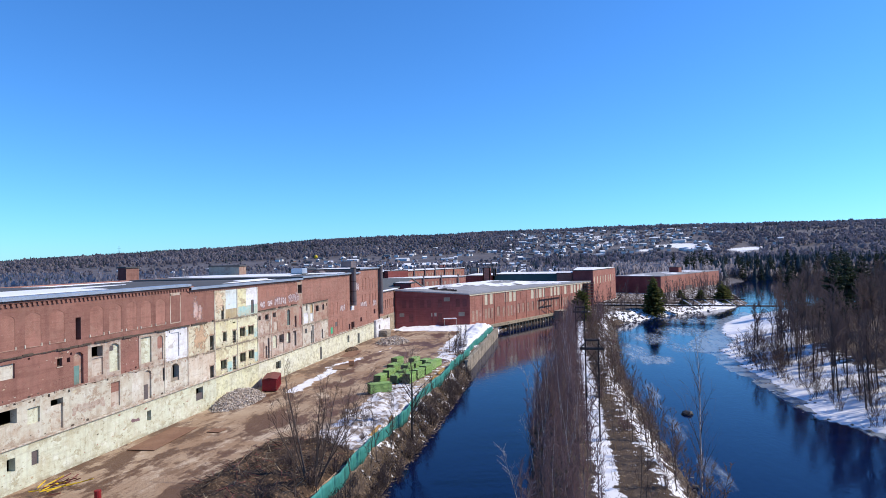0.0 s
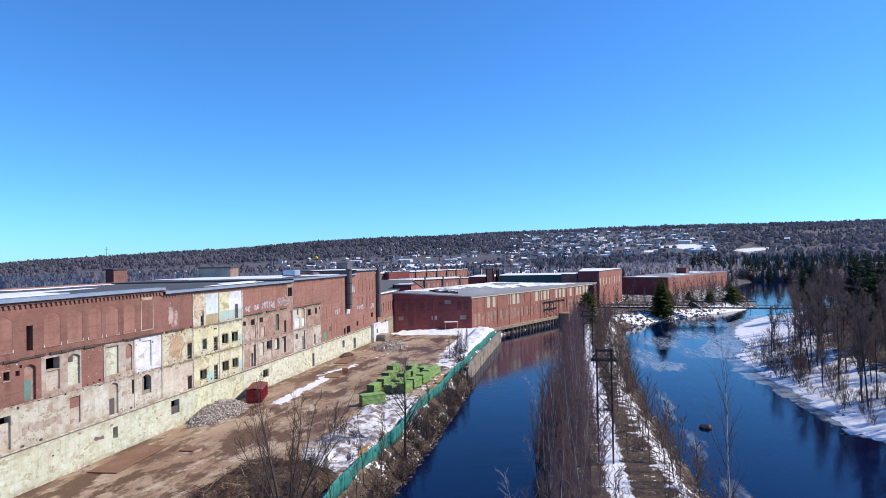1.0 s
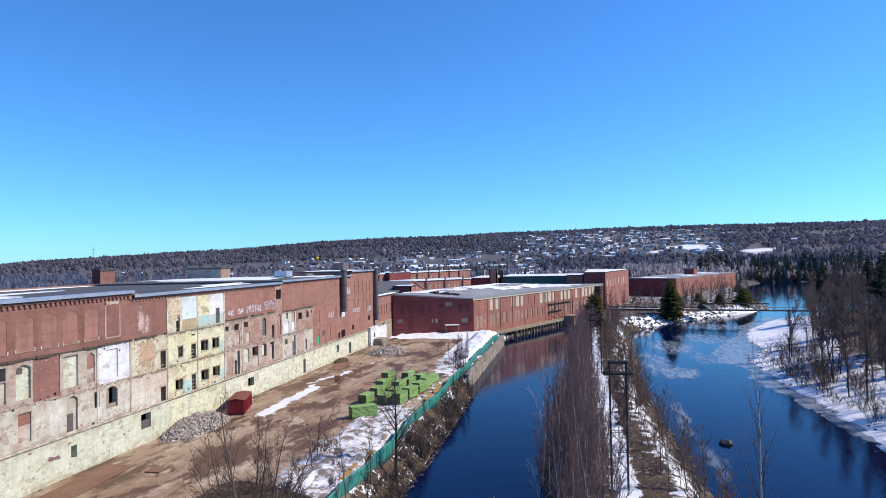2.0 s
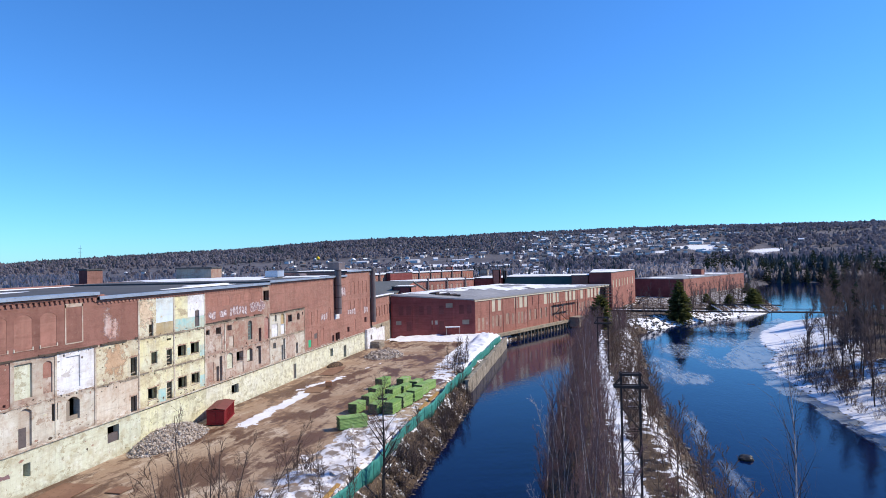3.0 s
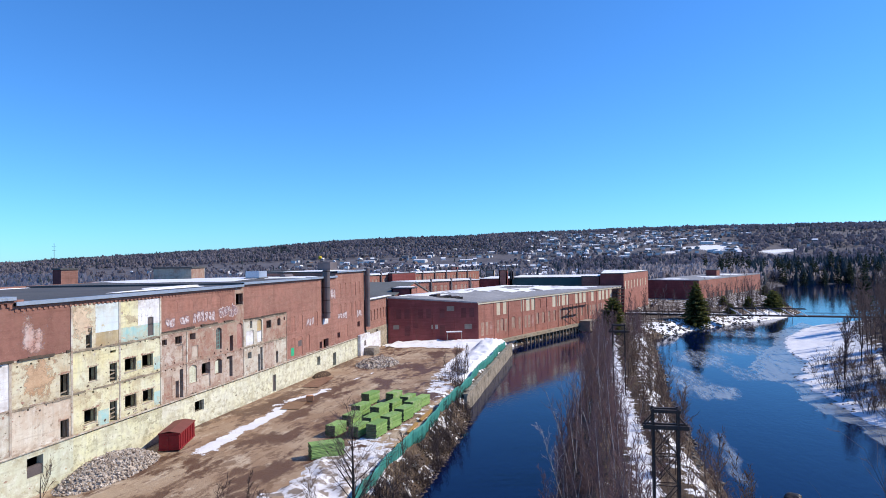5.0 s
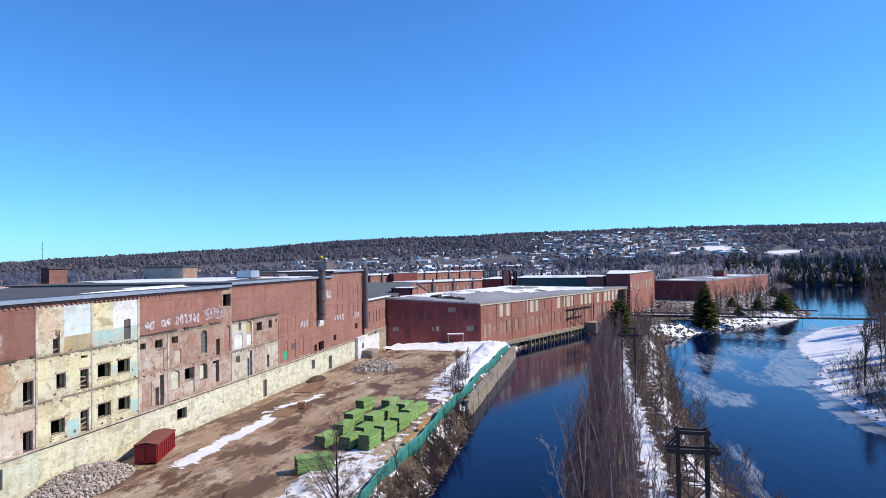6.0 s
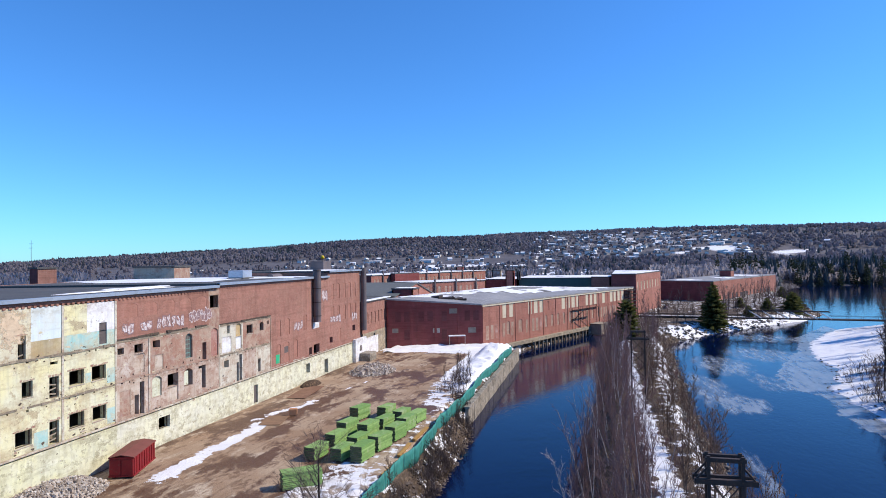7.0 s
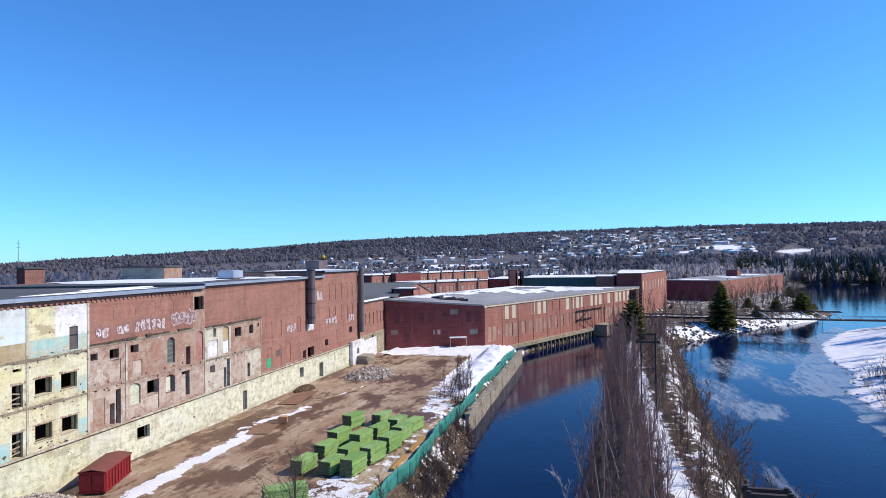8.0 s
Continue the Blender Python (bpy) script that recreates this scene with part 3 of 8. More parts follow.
def open_window(mill, ya, yb, za, zb, boards=0, sill=True):
    """A gaping opening: remains of a dark frame, a chipped sill, a lintel scar and, where there are any, loose boards."""
    bm = bmesh.new()
    w = 0.09
    for a, b, c, d in ((ya, ya + w, za, zb), (yb - w, yb, za, zb), (ya + w, yb - w, zb - w, zb), (ya + w, yb - w, za, za + w)):
        if rw.random() < 0.85:
            box(bm, -0.34, -0.22, a, b, c, d)
    f = part("window_frame", bm, MAT["dark_wood"], mill)
    bm = bmesh.new()
    y = ya - rw.uniform(0.1, 0.3)
    while y < yb + 0.15:                             # broken brick over the opening
        n = y + rw.uniform(0.15, 0.45)
        box(bm, -0.03, rw.uniform(0.012, 0.03), y, n, zb + rw.uniform(0.01, 0.05), zb + rw.uniform(0.10, 0.26))
        y = n + rw.uniform(0.0, 0.12)
    tagged(part("lintel", bm, MAT["brick_pink"], mill), "broken brick lintel", kind="stuff")
    if sill:
        bm = bmesh.new()
        y = ya - 0.1
        while y < yb + 0.1:
            n = min(yb + 0.12, y + rw.uniform(0.3, 0.8))
            box(bm, -0.3, rw.uniform(0.03, 0.08), y, n - 0.01, za - rw.uniform(0.07, 0.12), za - 0.003, 0.012)
            y = n
        part("window_sill", bm, MAT["grey"], mill)
    for k in range(boards):
        bm = bmesh.new()
        zz = za + (zb - za) * (0.14 + 0.22 * k)
        lift = rw.uniform(-0.12, 0.12)
        vs = box(bm, -0.30, -0.25, ya + 0.02, yb - 0.02, zz, zz + 0.13)
        for v in vs:
            v.co.z += lift * (1 if v.co.y > (ya + yb) / 2 else -1)
        part("board", bm, MAT["board"], f)


mill = thing("mill_building", (-54, 0, 0), "long red brick textile mill with stripped, flaking plaster facade", "building")
rm = random.Random(5)


def pockets(y0, y1, z, n, lo=0.14, hi=0.34):
    """Joist pockets and broken-out bricks along a floor line."""
    out, y = [], y0 + 0.5
    step = (y1 - y0 - 1.0) / max(1, n)
    for k in range(n):
        s = rm.uniform(lo, hi)
        a = y + step * (k + rm.uniform(0.1, 0.55))
        b = z + rm.uniform(-0.22, 0.22)
        if a + s < y1 - 0.2:
            out.append((a, a + s, b, b + s * rm.uniform(0.7, 1.2), 0.45, 0))
    return out


def free(holes, more):
    """Those of more that keep clear of holes."""
    return list(holes) + [m for m in more if not any(m[0] < h[1] + 0.1 and h[0] - 0.1 < m[1] and m[2] < h[3] + 0.1 and h[2] - 0.1 < m[3] for h in holes)]


D = 0.8
# top storey of the south part: brick with blind arched windows
BLIND = [(y, y + 2.05, 14.45, 18.0, 0.03, 0.45) for y in (-8.2, -5.1, -2.0, 1.1, 4.2, 7.3, 10.4, 13.6, 16.8, 19.9, 23.0, 26.1, 29.2, 32.4, 35.5, 38.7, 42.0, 45.2, 48.5, 51.7)]
BLIND += [(57.7, 59.9, 14.45, 18.0, 0.03, 0.45), (60.9, 63.1, 14.45, 18.0, 0.03, 0.45), (64.0, 66.1, 14.45, 18.0, 0.03, 0.45), (66.9, 69.0, 14.45, 18.0, 0.03, 0.45), (70.0, 72.1, 14.45, 18.0, 0.03, 0.45)]
SLOT = (55.45, 56.25, 14.3, 16.9, D, 0)
wall_panel(mill, -12, 78, 13.55, 19.3, MAT["brick_south"], BLIND + [SLOT])
for ya, yb, za, zb, d, rise in BLIND:
    infill(mill, ya, yb, za, zb, -0.024, MAT["brick"], "blind_window")
    bm = bmesh.new()
    box(bm, -0.02, 0.05, ya, yb, za - 0.09, za)
    part("window_sill", bm, MAT["brick_pink"], mill)
    for a in (ya - 0.12, yb - 0.02):
        bm = bmesh.new()
        box(bm, -0.02, 0.06, a, a + 0.14, za - 0.1, za + 0.24)
        part("sill_stop", bm, MAT["chalk"], mill)
bm = bmesh.new()                                   # pale outline of a vanished chute
for a, b, c, d in ((73.2, 73.36, 14.35, 18.6), (75.6, 75.76, 14.35, 18.6), (73.2, 75.76, 18.3, 18.7), (73.3, 75.7, 14.3, 14.42)):
    box(bm, -0.05, 0.035, a, b, c, d)
part("frame_trace", bm, MAT["pale_pink"], mill, "pale mortar outline on red brick")
wall_panel(mill, 78, 84.9, 13.55, 18.75, MAT["brick_south"])
bm = bmesh.new()                                   # lime bloom left by a fallen shed
quad(bm, (0.012, 77.9, 13.7), (0.012, 82.4, 13.7), (0.012, 82.4, 18.2), (0.012, 77.9, 18.2))
part("lime_stain", bm, MAT["lime_bloom"], mill, "pale lime bloom on brick")
for a, b, c, d, k in ((77.7, 84.6, 9.1, 13.4, "bare_brick"), (85.05, 89.0, 14.0, 18.2, "bare_brick_upper")):
    bm = bmesh.new()
    quad(bm, (0.009, a, c), (0.009, b, c), (0.009, b, d), (0.009, a, d))
    part("brick_patch", bm, MAT[k], mill, "orange brick laid bare where plaster fell")

# top storey, painted rooms laid open
wall_panel(mill, 84.9, 88.3, 13.45, 18.45, MAT["cream_tan"], [(86.9, 87.75, 13.5, 15.8, D, 0)])
open_window(mill, 86.9, 87.75, 13.5, 15.8, 1, False)
wall_panel(mill, 88.3, 92.0, 15.1, 18.35, MAT["pale_blue"])
wall_panel(mill, 88.3, 92.0, 13.45, 15.1, MAT["ochre"])
wall_panel(mill, 92.0, 95.2, 15.2, 18.3, MAT["cream"])
wall_panel(mill, 95.2, 99.3, 15.2, 18.3, MAT["white"], [(96.9, 98.0, 15.2, 16.05, 0.2, 0)])
wall_panel(mill, 92.0, 99.3, 13.45, 15.2, MAT["teal"], [(96.9, 98.0, 13.7, 15.2, 0.2, 0)])
infill(mill, 96.9, 98.0, 13.7, 16.05, -0.12, MAT["dark_panel"], "door", "dark grey shut door")
wall_panel(mill, 84.9, 99.3, 18.46, 18.75, MAT["brick"], x=0.03)
# top storey, north
wall_panel(mill, 99.3, 117.0, 13.5, 18.75, MAT["brick"], [(a, a + 2.3, 16.2, 17.9, 0.03, 0.4) for a in (100.6, 104.0, 107.4, 110.8, 114.2)])
for a in (100.6, 104.0, 107.4, 110.8, 114.2):
    infill(mill, a, a + 2.3, 16.2, 17.9, -0.024, MAT["brick_fill"], "blind_window")
wall_panel(mill, 117.0, 119.6, 13.5, 18.9, MAT["brick_pink"], [(117.3, 119.35, 16.05, 17.85, D, 0)])
open_window(mill, 117.3, 119.35, 16.05, 17.85)
wall_panel(mill, 119.6, 150.4, 13.3, 19.1, MAT["brick"])
wall_panel(mill, 150.4, 157.6, 13.3, 19.2, MAT["brick"])

# middle storey
H = [(45.3, 47.2, 11.5, 13.05, 0.25, 0), (52.7, 53.4, 11.7, 12.6, D, 0), (54.1, 54.6, 11.95, 12.5, 0.5, 0), (55.1, 56.6, 9.15, 12.9, 0.3, 0.4), (38.2, 40.2, 10.0, 12.9, D, 0), (30.0, 32.0, 9.8, 13.0, 0.25, 0.4)]
wall_panel(mill, -12, 57.3, 9.05, 13.5, MAT["brick_south"], free(H, pockets(-12, 57.3, 12.9, 16)))
infill(mill, 45.3, 47.2, 11.5, 13.05, -0.2, MAT["chalk"], label="pale board in a bricked-up window")
infill(mill, 30.0, 32.0, 9.8, 13.0, -0.2, MAT["chalk"])
infill(mill, 55.1, 56.6, 9.15, 12.9, -0.28, MAT["brick_pink"])
infill(mill, 55.12, 56.1, 9.16, 11.3, -0.16, MAT["green_door"], "door", "shut sea-green door")
open_window(mill, 52.7, 53.4, 11.7, 12.6)
open_window(mill, 38.2, 40.2, 10.0, 12.9)
H = [(57.9, 59.75, 11.85, 13.15, D, 0), (57.9, 59.75, 9.6, 11.75, 0.22, 0), (60.9, 62.7, 9.6, 13.1, 0.3, 0.35)]
wall_panel(mill, 57.3, 62.9, 9.05, 13.5, MAT["grey"], H)
infill(mill, 57.9, 59.75, 9.6, 11.75, -0.15, MAT["pale_pink"])
infill(mill, 60.9, 62.7, 9.6, 13.1, -0.25, MAT["foundation"], label="pale greenish board")
infill(mill, 61.1, 61.9, 12.2, 12.85, -0.235, MAT["dark_panel"])
wall_panel(mill, 62.9, 66.5, 9.05, 13.5, MAT["brick_south"], free([], pockets(62.9, 66.5, 9.3, 3)))
H = [(66.9, 69.0, 9.6, 13.1, 0.25, 0), (70.3, 71.5, 9.6, 12.95, 0.2, 0.3)]
wall_panel(mill, 66.5, 71.9, 9.05, 13.5, MAT["grey"], H)
infill(mill, 66.9, 69.0, 9.6, 13.1, -0.2, MAT["foundation"])
infill(mill, 70.3, 71.5, 11.2, 12.95, -0.12, MAT["brick"])
infill(mill, 70.3, 71.5, 9.6, 11.2, -0.14, MAT["grey_pink"])
wall_panel(mill, 71.9, 77.5, 9.05, 13.6, MAT["white"], free([(73.3, 75.3, 9.45, 12.95, 0.22, 0)], pockets(71.9, 77.5, 13.2, 4)))
infill(mill, 73.3, 75.3, 9.45, 12.95, -0.15, MAT["white"])
wall_panel(mill, 77.5, 84.9, 8.75, 13.5, MAT["cream_tan"], free([(83.4, 84.6, 8.95, 11.3, D, 0)], pockets(77.5, 83, 13.1, 4)))
open_window(mill, 83.4, 84.6, 8.95, 11.3, 1, False)
H = [(87.3, 88.5, 9.85, 11.4, D, 0), (90.4, 91.55, 9.2, 11.3, D, 0), (90.5, 91.4, 12.5, 12.8, 0.4, 0)]
wall_panel(mill, 84.9, 92.0, 8.9, 13.45, MAT["cream"], free(H, pockets(84.9, 92, 13.0, 3)))
open_window(mill, 87.3, 88.5, 9.85, 11.4)
open_window(mill, 90.4, 91.55, 9.2, 11.3, 3, False)
H = [(92.85, 94.8, 9.9, 11.45, D, 0), (95.85, 97.85, 9.9, 11.45, D, 0)]
wall_panel(mill, 92.0, 99.3, 8.9, 13.45, MAT["cream"], free(H, pockets(92, 99, 13.1, 5)))
open_window(mill, 92.85, 94.8, 9.9, 11.45)
open_window(mill, 95.85, 97.85, 9.9, 11.45)
bm = bmesh.new()
box(bm, -0.02, 0.012, 98.0, 99.25, 9.3, 10.9)
part("paint_patch", bm, MAT["teal"], mill, "worn teal paint")
bm = bmesh.new()
box(bm, -0.02, 0.012, 94.95, 95.7, 9.9, 10.9)
part("paint_patch", bm, MAT["teal"], mill, "worn teal paint")
H = [(99.6, 100.6, 12.1, 12.85, D, 0), (102.3, 103.7, 11.9, 12.95, D, 0), (102.3, 104.0, 9.5, 11.75, 0.15, 0)]
wall_panel(mill, 99.3, 104.8, 9.0, 13.5, MAT["grey_pink"], free(H, pockets(99.3, 104.8, 9.3, 3)))
infill(mill, 102.3, 104.0, 9.5, 11.75, -0.1, MAT["pale_pink"])
open_window(mill, 99.6, 100.6, 12.1, 12.85)
open_window(mill, 102.3, 103.7, 11.9, 12.95)
H = [(105.5, 106.8, 12.1, 13.0, D, 0), (105.9, 107.4, 9.3, 11.2, 0.15, 0), (111.8, 113.3, 9.85, 13.1, 0.35, 0.35), (115.5, 116.4, 9.1, 11.5, D, 0), (117.5, 119.2, 9.3, 13.2, 0.2, 0.4)]
wall_panel(mill, 104.8, 119.5, 9.0, 13.5, MAT["brick_pink"], free(H, pockets(104.8, 119.5, 9.25, 8)))
infill(mill, 105.9, 107.4, 9.3, 11.2, -0.1, MAT["pale_pink"])
infill(mill, 111.8, 113.3, 9.85, 13.1, -0.3, MAT["green_door"], "window_glazing", "dark green glazed window with broken panes")
bm = bmesh.new()
for k in range(3):
    for j in range(5):
        box(bm, -0.30, -0.285, 111.95 + 0.42 * k, 112.25 + 0.42 * k, 10.0 + 0.58 * j, 10.45 + 0.58 * j)
part("pane", bm, MAT["dark_panel"], mill)
infill(mill, 117.5, 119.2, 9.3, 13.2, -0.15, MAT["brick_pale"])
H = [(121.5, 122.2, 12.0, 13.25, D, 0), (123.8, 125.4, 11.3, 13.25, 0.25, 0.35), (123.8, 125.4, 9.4, 11.25, 0.2, 0), (120.2, 122.6, 9.3, 11.6, 0.12, 0)]
wall_panel(mill, 119.5, 125.8, 8.95, 13.3, MAT["chalk"], free(H, pockets(119.5, 125.8, 9.1, 5)))
infill(mill, 123.8, 125.4, 11.3, 13.25, -0.2, MAT["ochre"])
infill(mill, 123.8, 125.4, 9.4, 11.25, -0.15, MAT["white"])
infill(mill, 120.2, 122.6, 9.3, 11.6, -0.09, MAT["white"])
H = [(126.9, 128.6, 11.35, 12.7, D, 0), (130.8, 132.0, 11.4, 12.8, 0.5, 0.3), (133.2, 133.7, 12.2, 12.8, 0.5, 0)]
wall_panel(mill, 125.8, 134.3, 9.0, 13.3, MAT["brick_pink"], free(H, pockets(125.8, 134.3, 9.2, 5)))
open_window(mill, 126.9, 128.6, 11.35, 12.7)
wall_panel(mill, 134.3, 157.6, 9.0, 13.3, MAT["brick"], [(a, a + 1.6, 9.7, 12.6, 0.07, 0.3) for a in (136.2, 139.4, 146.4)])
for a in (136.2, 139.4, 146.4):
    infill(mill, a, a + 1.6, 9.7, 12.6, -0.065, MAT["brick_fill"], "blind_window")

# lower storey
H = [(43.8, 47.4, 6.9, 8.4, D, 0), (48.7, 50.3, 6.3, 8.0, 0.3, 0), (51.75, 53.5, 4.8, 8.2, D, 0), (61.1, 62.7, 5.2, 8.25, 0.22, 0), (36.0, 38.2, 5.6, 8.2, D, 0)]
wall_panel(mill, -12, 65.0, 4.5, 9.05, MAT["bleached"], free(H, pockets(-12, 65, 8.75, 34)))
infill(mill, 48.7, 50.3, 6.3, 8.0, -0.22, MAT["foundation"], label="pale board in a window")
infill(mill, 51.75, 53.5, 4.8, 7.5, -0.22, MAT["chalk"], label="pale boards over a doorway")
infill(mill, 61.1, 62.7, 5.2, 8.25, -0.16, MAT["pale_pink"])
infill(mill, 61.1, 62.7, 7.0, 8.25, -0.15, MAT["brick"])
H = [(67.3, 68.9, 4.75, 8.6, 0.25, 0.35), (71.4, 72.2, 6.5, 8.3, D, 0), (73.3, 75.2, 5.95, 8.5, D, 0.5)]
wall_panel(mill, 65.0, 77.5, 4.5, 9.05, MAT["chalk"], free(H, pockets(65, 77.5, 8.8, 9)))
infill(mill, 67.3, 68.9, 4.75, 8.6, -0.22, MAT["grey"])
infill(mill, 67.4, 68.35, 4.76, 6.7, -0.13, MAT["dark_panel"], "door", "half-open dark door")
open_window(mill, 71.4, 72.2, 6.5, 8.3, 0, False)
bm = bmesh.new()
box(bm, -0.3, -0.18, 73.35, 73.95, 6.0, 8.1)
box(bm, -0.3, -0.18, 73.95, 75.1, 6.0, 6.45)
part("broken_board", bm, MAT["board"], mill)
H = [(83.4, 84.5, 4.55, 6.5, D, 0)]
wall_panel(mill, 77.5, 84.9, 4.3, 8.75, MAT["blush"], free(H, pockets(77.5, 83, 8.3, 4)))
open_window(mill, 83.4, 84.5, 4.55, 6.5, 0, False)
H = [(86.6, 88.4, 5.3, 6.8, D, 0), (90.4, 91.55, 4.6, 6.9, D, 0)]
wall_panel(mill, 84.9, 92.0, 4.35, 8.9, MAT["cream"], free(H, pockets(84.9, 92, 8.4, 3)))
open_window(mill, 86.6, 88.4, 5.3, 6.8)
open_window(mill, 90.4, 91.55, 4.6, 6.9, 3, False)
H = [(92.85, 94.8, 5.5, 7.05, D, 0), (95.95, 97.9, 5.5, 7.05, D, 0)]
wall_panel(mill, 92.0, 99.3, 4.35, 8.9, MAT["cream"], free(H, pockets(92, 99, 8.5, 4)))
open_window(mill, 92.85, 94.8, 5.5, 7.05)
open_window(mill, 95.95, 97.9, 5.5, 7.05)
bm = bmesh.new()
box(bm, -0.02, 0.012, 98.0, 99.25, 4.8, 6.5)
part("paint_patch", bm, MAT["teal"], mill, "worn teal paint")
bm = bmesh.new()
box(bm, -0.02, 0.012, 88.6, 90.2, 4.6, 6.3)
part("paint_patch", bm, MAT["teal"], mill, "worn teal paint")
H = [(102.3, 103.0, 4.75, 7.05, D, 0), (103.2, 103.95, 4.6, 8.45, 0.5, 0), (99.9, 101.6, 5.0, 7.9, 0.08, 0)]
wall_panel(mill, 99.3, 104.5, 4.35, 9.0, MAT["pale_pink"], free(H, pockets(99.3, 104.5, 8.6, 4)))
infill(mill, 99.9, 101.6, 5.0, 7.9, -0.06, MAT["brick_pink"])
H = [(105.3, 107.1, 6.1, 8.6, 0.25, 0.4), (108.2, 110.3, 6.75, 8.4, D, 0), (108.2, 110.3, 4.9, 6.7, 0.2, 0), (111.5, 113.3, 6.2, 8.5, D, 0.4), (114.6, 116.2, 5.25, 8.4, D, 0)]
wall_panel(mill, 104.5, 119.5, 4.35, 9.0, MAT["grey_pink"], free(H, pockets(104.5, 119.5, 8.75, 10)))
infill(mill, 105.3, 107.1, 6.1, 8.6, -0.2, MAT["foundation"])
infill(mill, 108.2, 110.3, 4.9, 6.7, -0.15, MAT["pale_pink"])
infill(mill, 111.5, 112.5, 6.4, 8.2, -0.12, MAT["foundation"], label="pale board in a broken arched window")
infill(mill, 114.6, 115.5, 5.25, 8.0, -0.12, MAT["pale_pink"])
H = [(120.7, 121.9, 7.1, 8.15, D, 0), (124.0, 124.6, 4.5, 7.4, 0.4, 0), (124.75, 125.5, 4.4, 8.5, D, 0)]
wall_panel(mill, 119.5, 125.8, 4.3, 8.95, MAT["chalk"], free(H, pockets(119.5, 125.8, 8.6, 4)))
wall_panel(mill, 125.8, 129.6, 4.3, 9.0, MAT["grey_pink"], pockets(125.8, 129.6, 8.7, 3))
wall_panel(mill, 129.6, 134.3, 4.3, 9.0, MAT["chalk"], free([(130.2, 131.0, 4.9, 7.0, D, 0)], pockets(129.6, 134.3, 8.6, 3)))
H = [(136.0, 137.7, 5.0, 8.5, 0.07, 0.35), (139.0, 140.8, 5.0, 8.5, 0.07, 0.35), (142.6, 144.1, 5.2, 8.5, 0.07, 0.35), (148.8, 150.0, 4.6, 6.2, D, 0), (150.8, 153.4, 4.6, 6.5, D, 0)]
wall_panel(mill, 134.3, 157.6, 4.3, 9.0, MAT["brick"], H)
for a, b in ((136.0, 137.7), (139.0, 140.8), (142.6, 144.1)):
    infill(mill, a, b, 5.0, 8.5, -0.065, MAT["brick_fill"], "blind_window")
infill(mill, 139.1, 140.6, 6.6, 7.7, -0.05, MAT["dark_panel"])
infill(mill, 136.1, 137.4, 5.2, 6.7, -0.055, MAT["spray_green"], "graffiti", "bright green paint blot")

# the raised north end with tall blind windows
H = [(a, a + 1.5, z, z + 3.2, 0.08, 0.3) for a in (159.2, 162.2, 165.4, 168.4, 171.3) for z in (10.0, 14.6)]
H += [(158.3, 159.8, 5.8, 7.0, D, 0), (170.7, 172.4, 6.9, 8.2, D, 0), (163.0, 164.2, 5.6, 8.4, 0.08, 0.3)]
wall_panel(mill, 157.6, 175.6, 4.3, 20.3, MAT["brick"], H)
for a, b, c, d, e, f in H:
    if e < 0.2:
        infill(mill, a, b, c, d, -0.075, MAT["brick_fill"], "blind_window")

# foundation
H = [(46.0, 47.0, 2.1, 3.5, D, 0), (49.0, 49.9, 1.95, 3.45, 0.25, 0), (67.7, 68.55, 1.8, 3.2, D, 0), (79.2, 81.1, 1.9, 3.85, D, 0), (40.0, 41.0, 2.0, 3.4, D, 0)]
wall_panel(mill, -12, 84.9, -0.6, 4.45, MAT["foundation"], H, 0.16, 0.95)
infill(mill, 49.0, 49.9, 1.95, 3.45, 0.0, MAT["dark_panel"])
bm = bmesh.new()
box(bm, -0.4, 0.0, 79.2, 81.1, 1.92, 2.9)
part("broken_board", bm, MAT["dark_panel"], mill)
wall_panel(mill, 84.9, 99.3, -0.6, 4.3, MAT["foundation_cream"], (), 0.16, 0.95)
H = [(106.3, 108.4, 1.9, 3.4, D, 0), (128.6, 129.8, 0.2, 3.05, 0.3, 0), (147.2, 148.7, 1.6, 3.4, D, 0), (155.3, 157.0, 0.2, 3.0, D, 0)]
wall_panel(mill, 99.3, 175.6, -0.6, 4.3, MAT["foundation_pale"], H, 0.16, 0.95)
infill(mill, 128.6, 129.8, 0.2, 3.05, -0.1, MAT["dark_panel"], "door", "dark grey shut door")
open_window(mill, 106.3, 108.4, 1.9, 3.4)
bm = bmesh.new()
box(bm, 0.02, 0.34, -12, 175.6, 4.3 + 0.152, 4.62, 0.03)
part("water_table", bm, MAT["chalk"], mill, "pale chipped stone ledge")

# torn timber ledges where floors once ran out
rl = random.Random(11)
def ragged_ledge(y0, y1, z, out=0.2, mat="dark_wood", label="torn dark timber ledge"):
    y = y0
    while y < y1:
        n = min(y1, y + rl.uniform(0.5, 1.8))
        if rl.random() < 0.9:
            bm = bmesh.new()
            box(bm, -0.04, out * rl.uniform(0.4, 1.1), y, n - 0.01, z + rl.uniform(-0.06, 0.04), z + rl.uniform(0.12, 0.26))
            part("ledge_board", bm, MAT[mat], mill, label)
        y = n


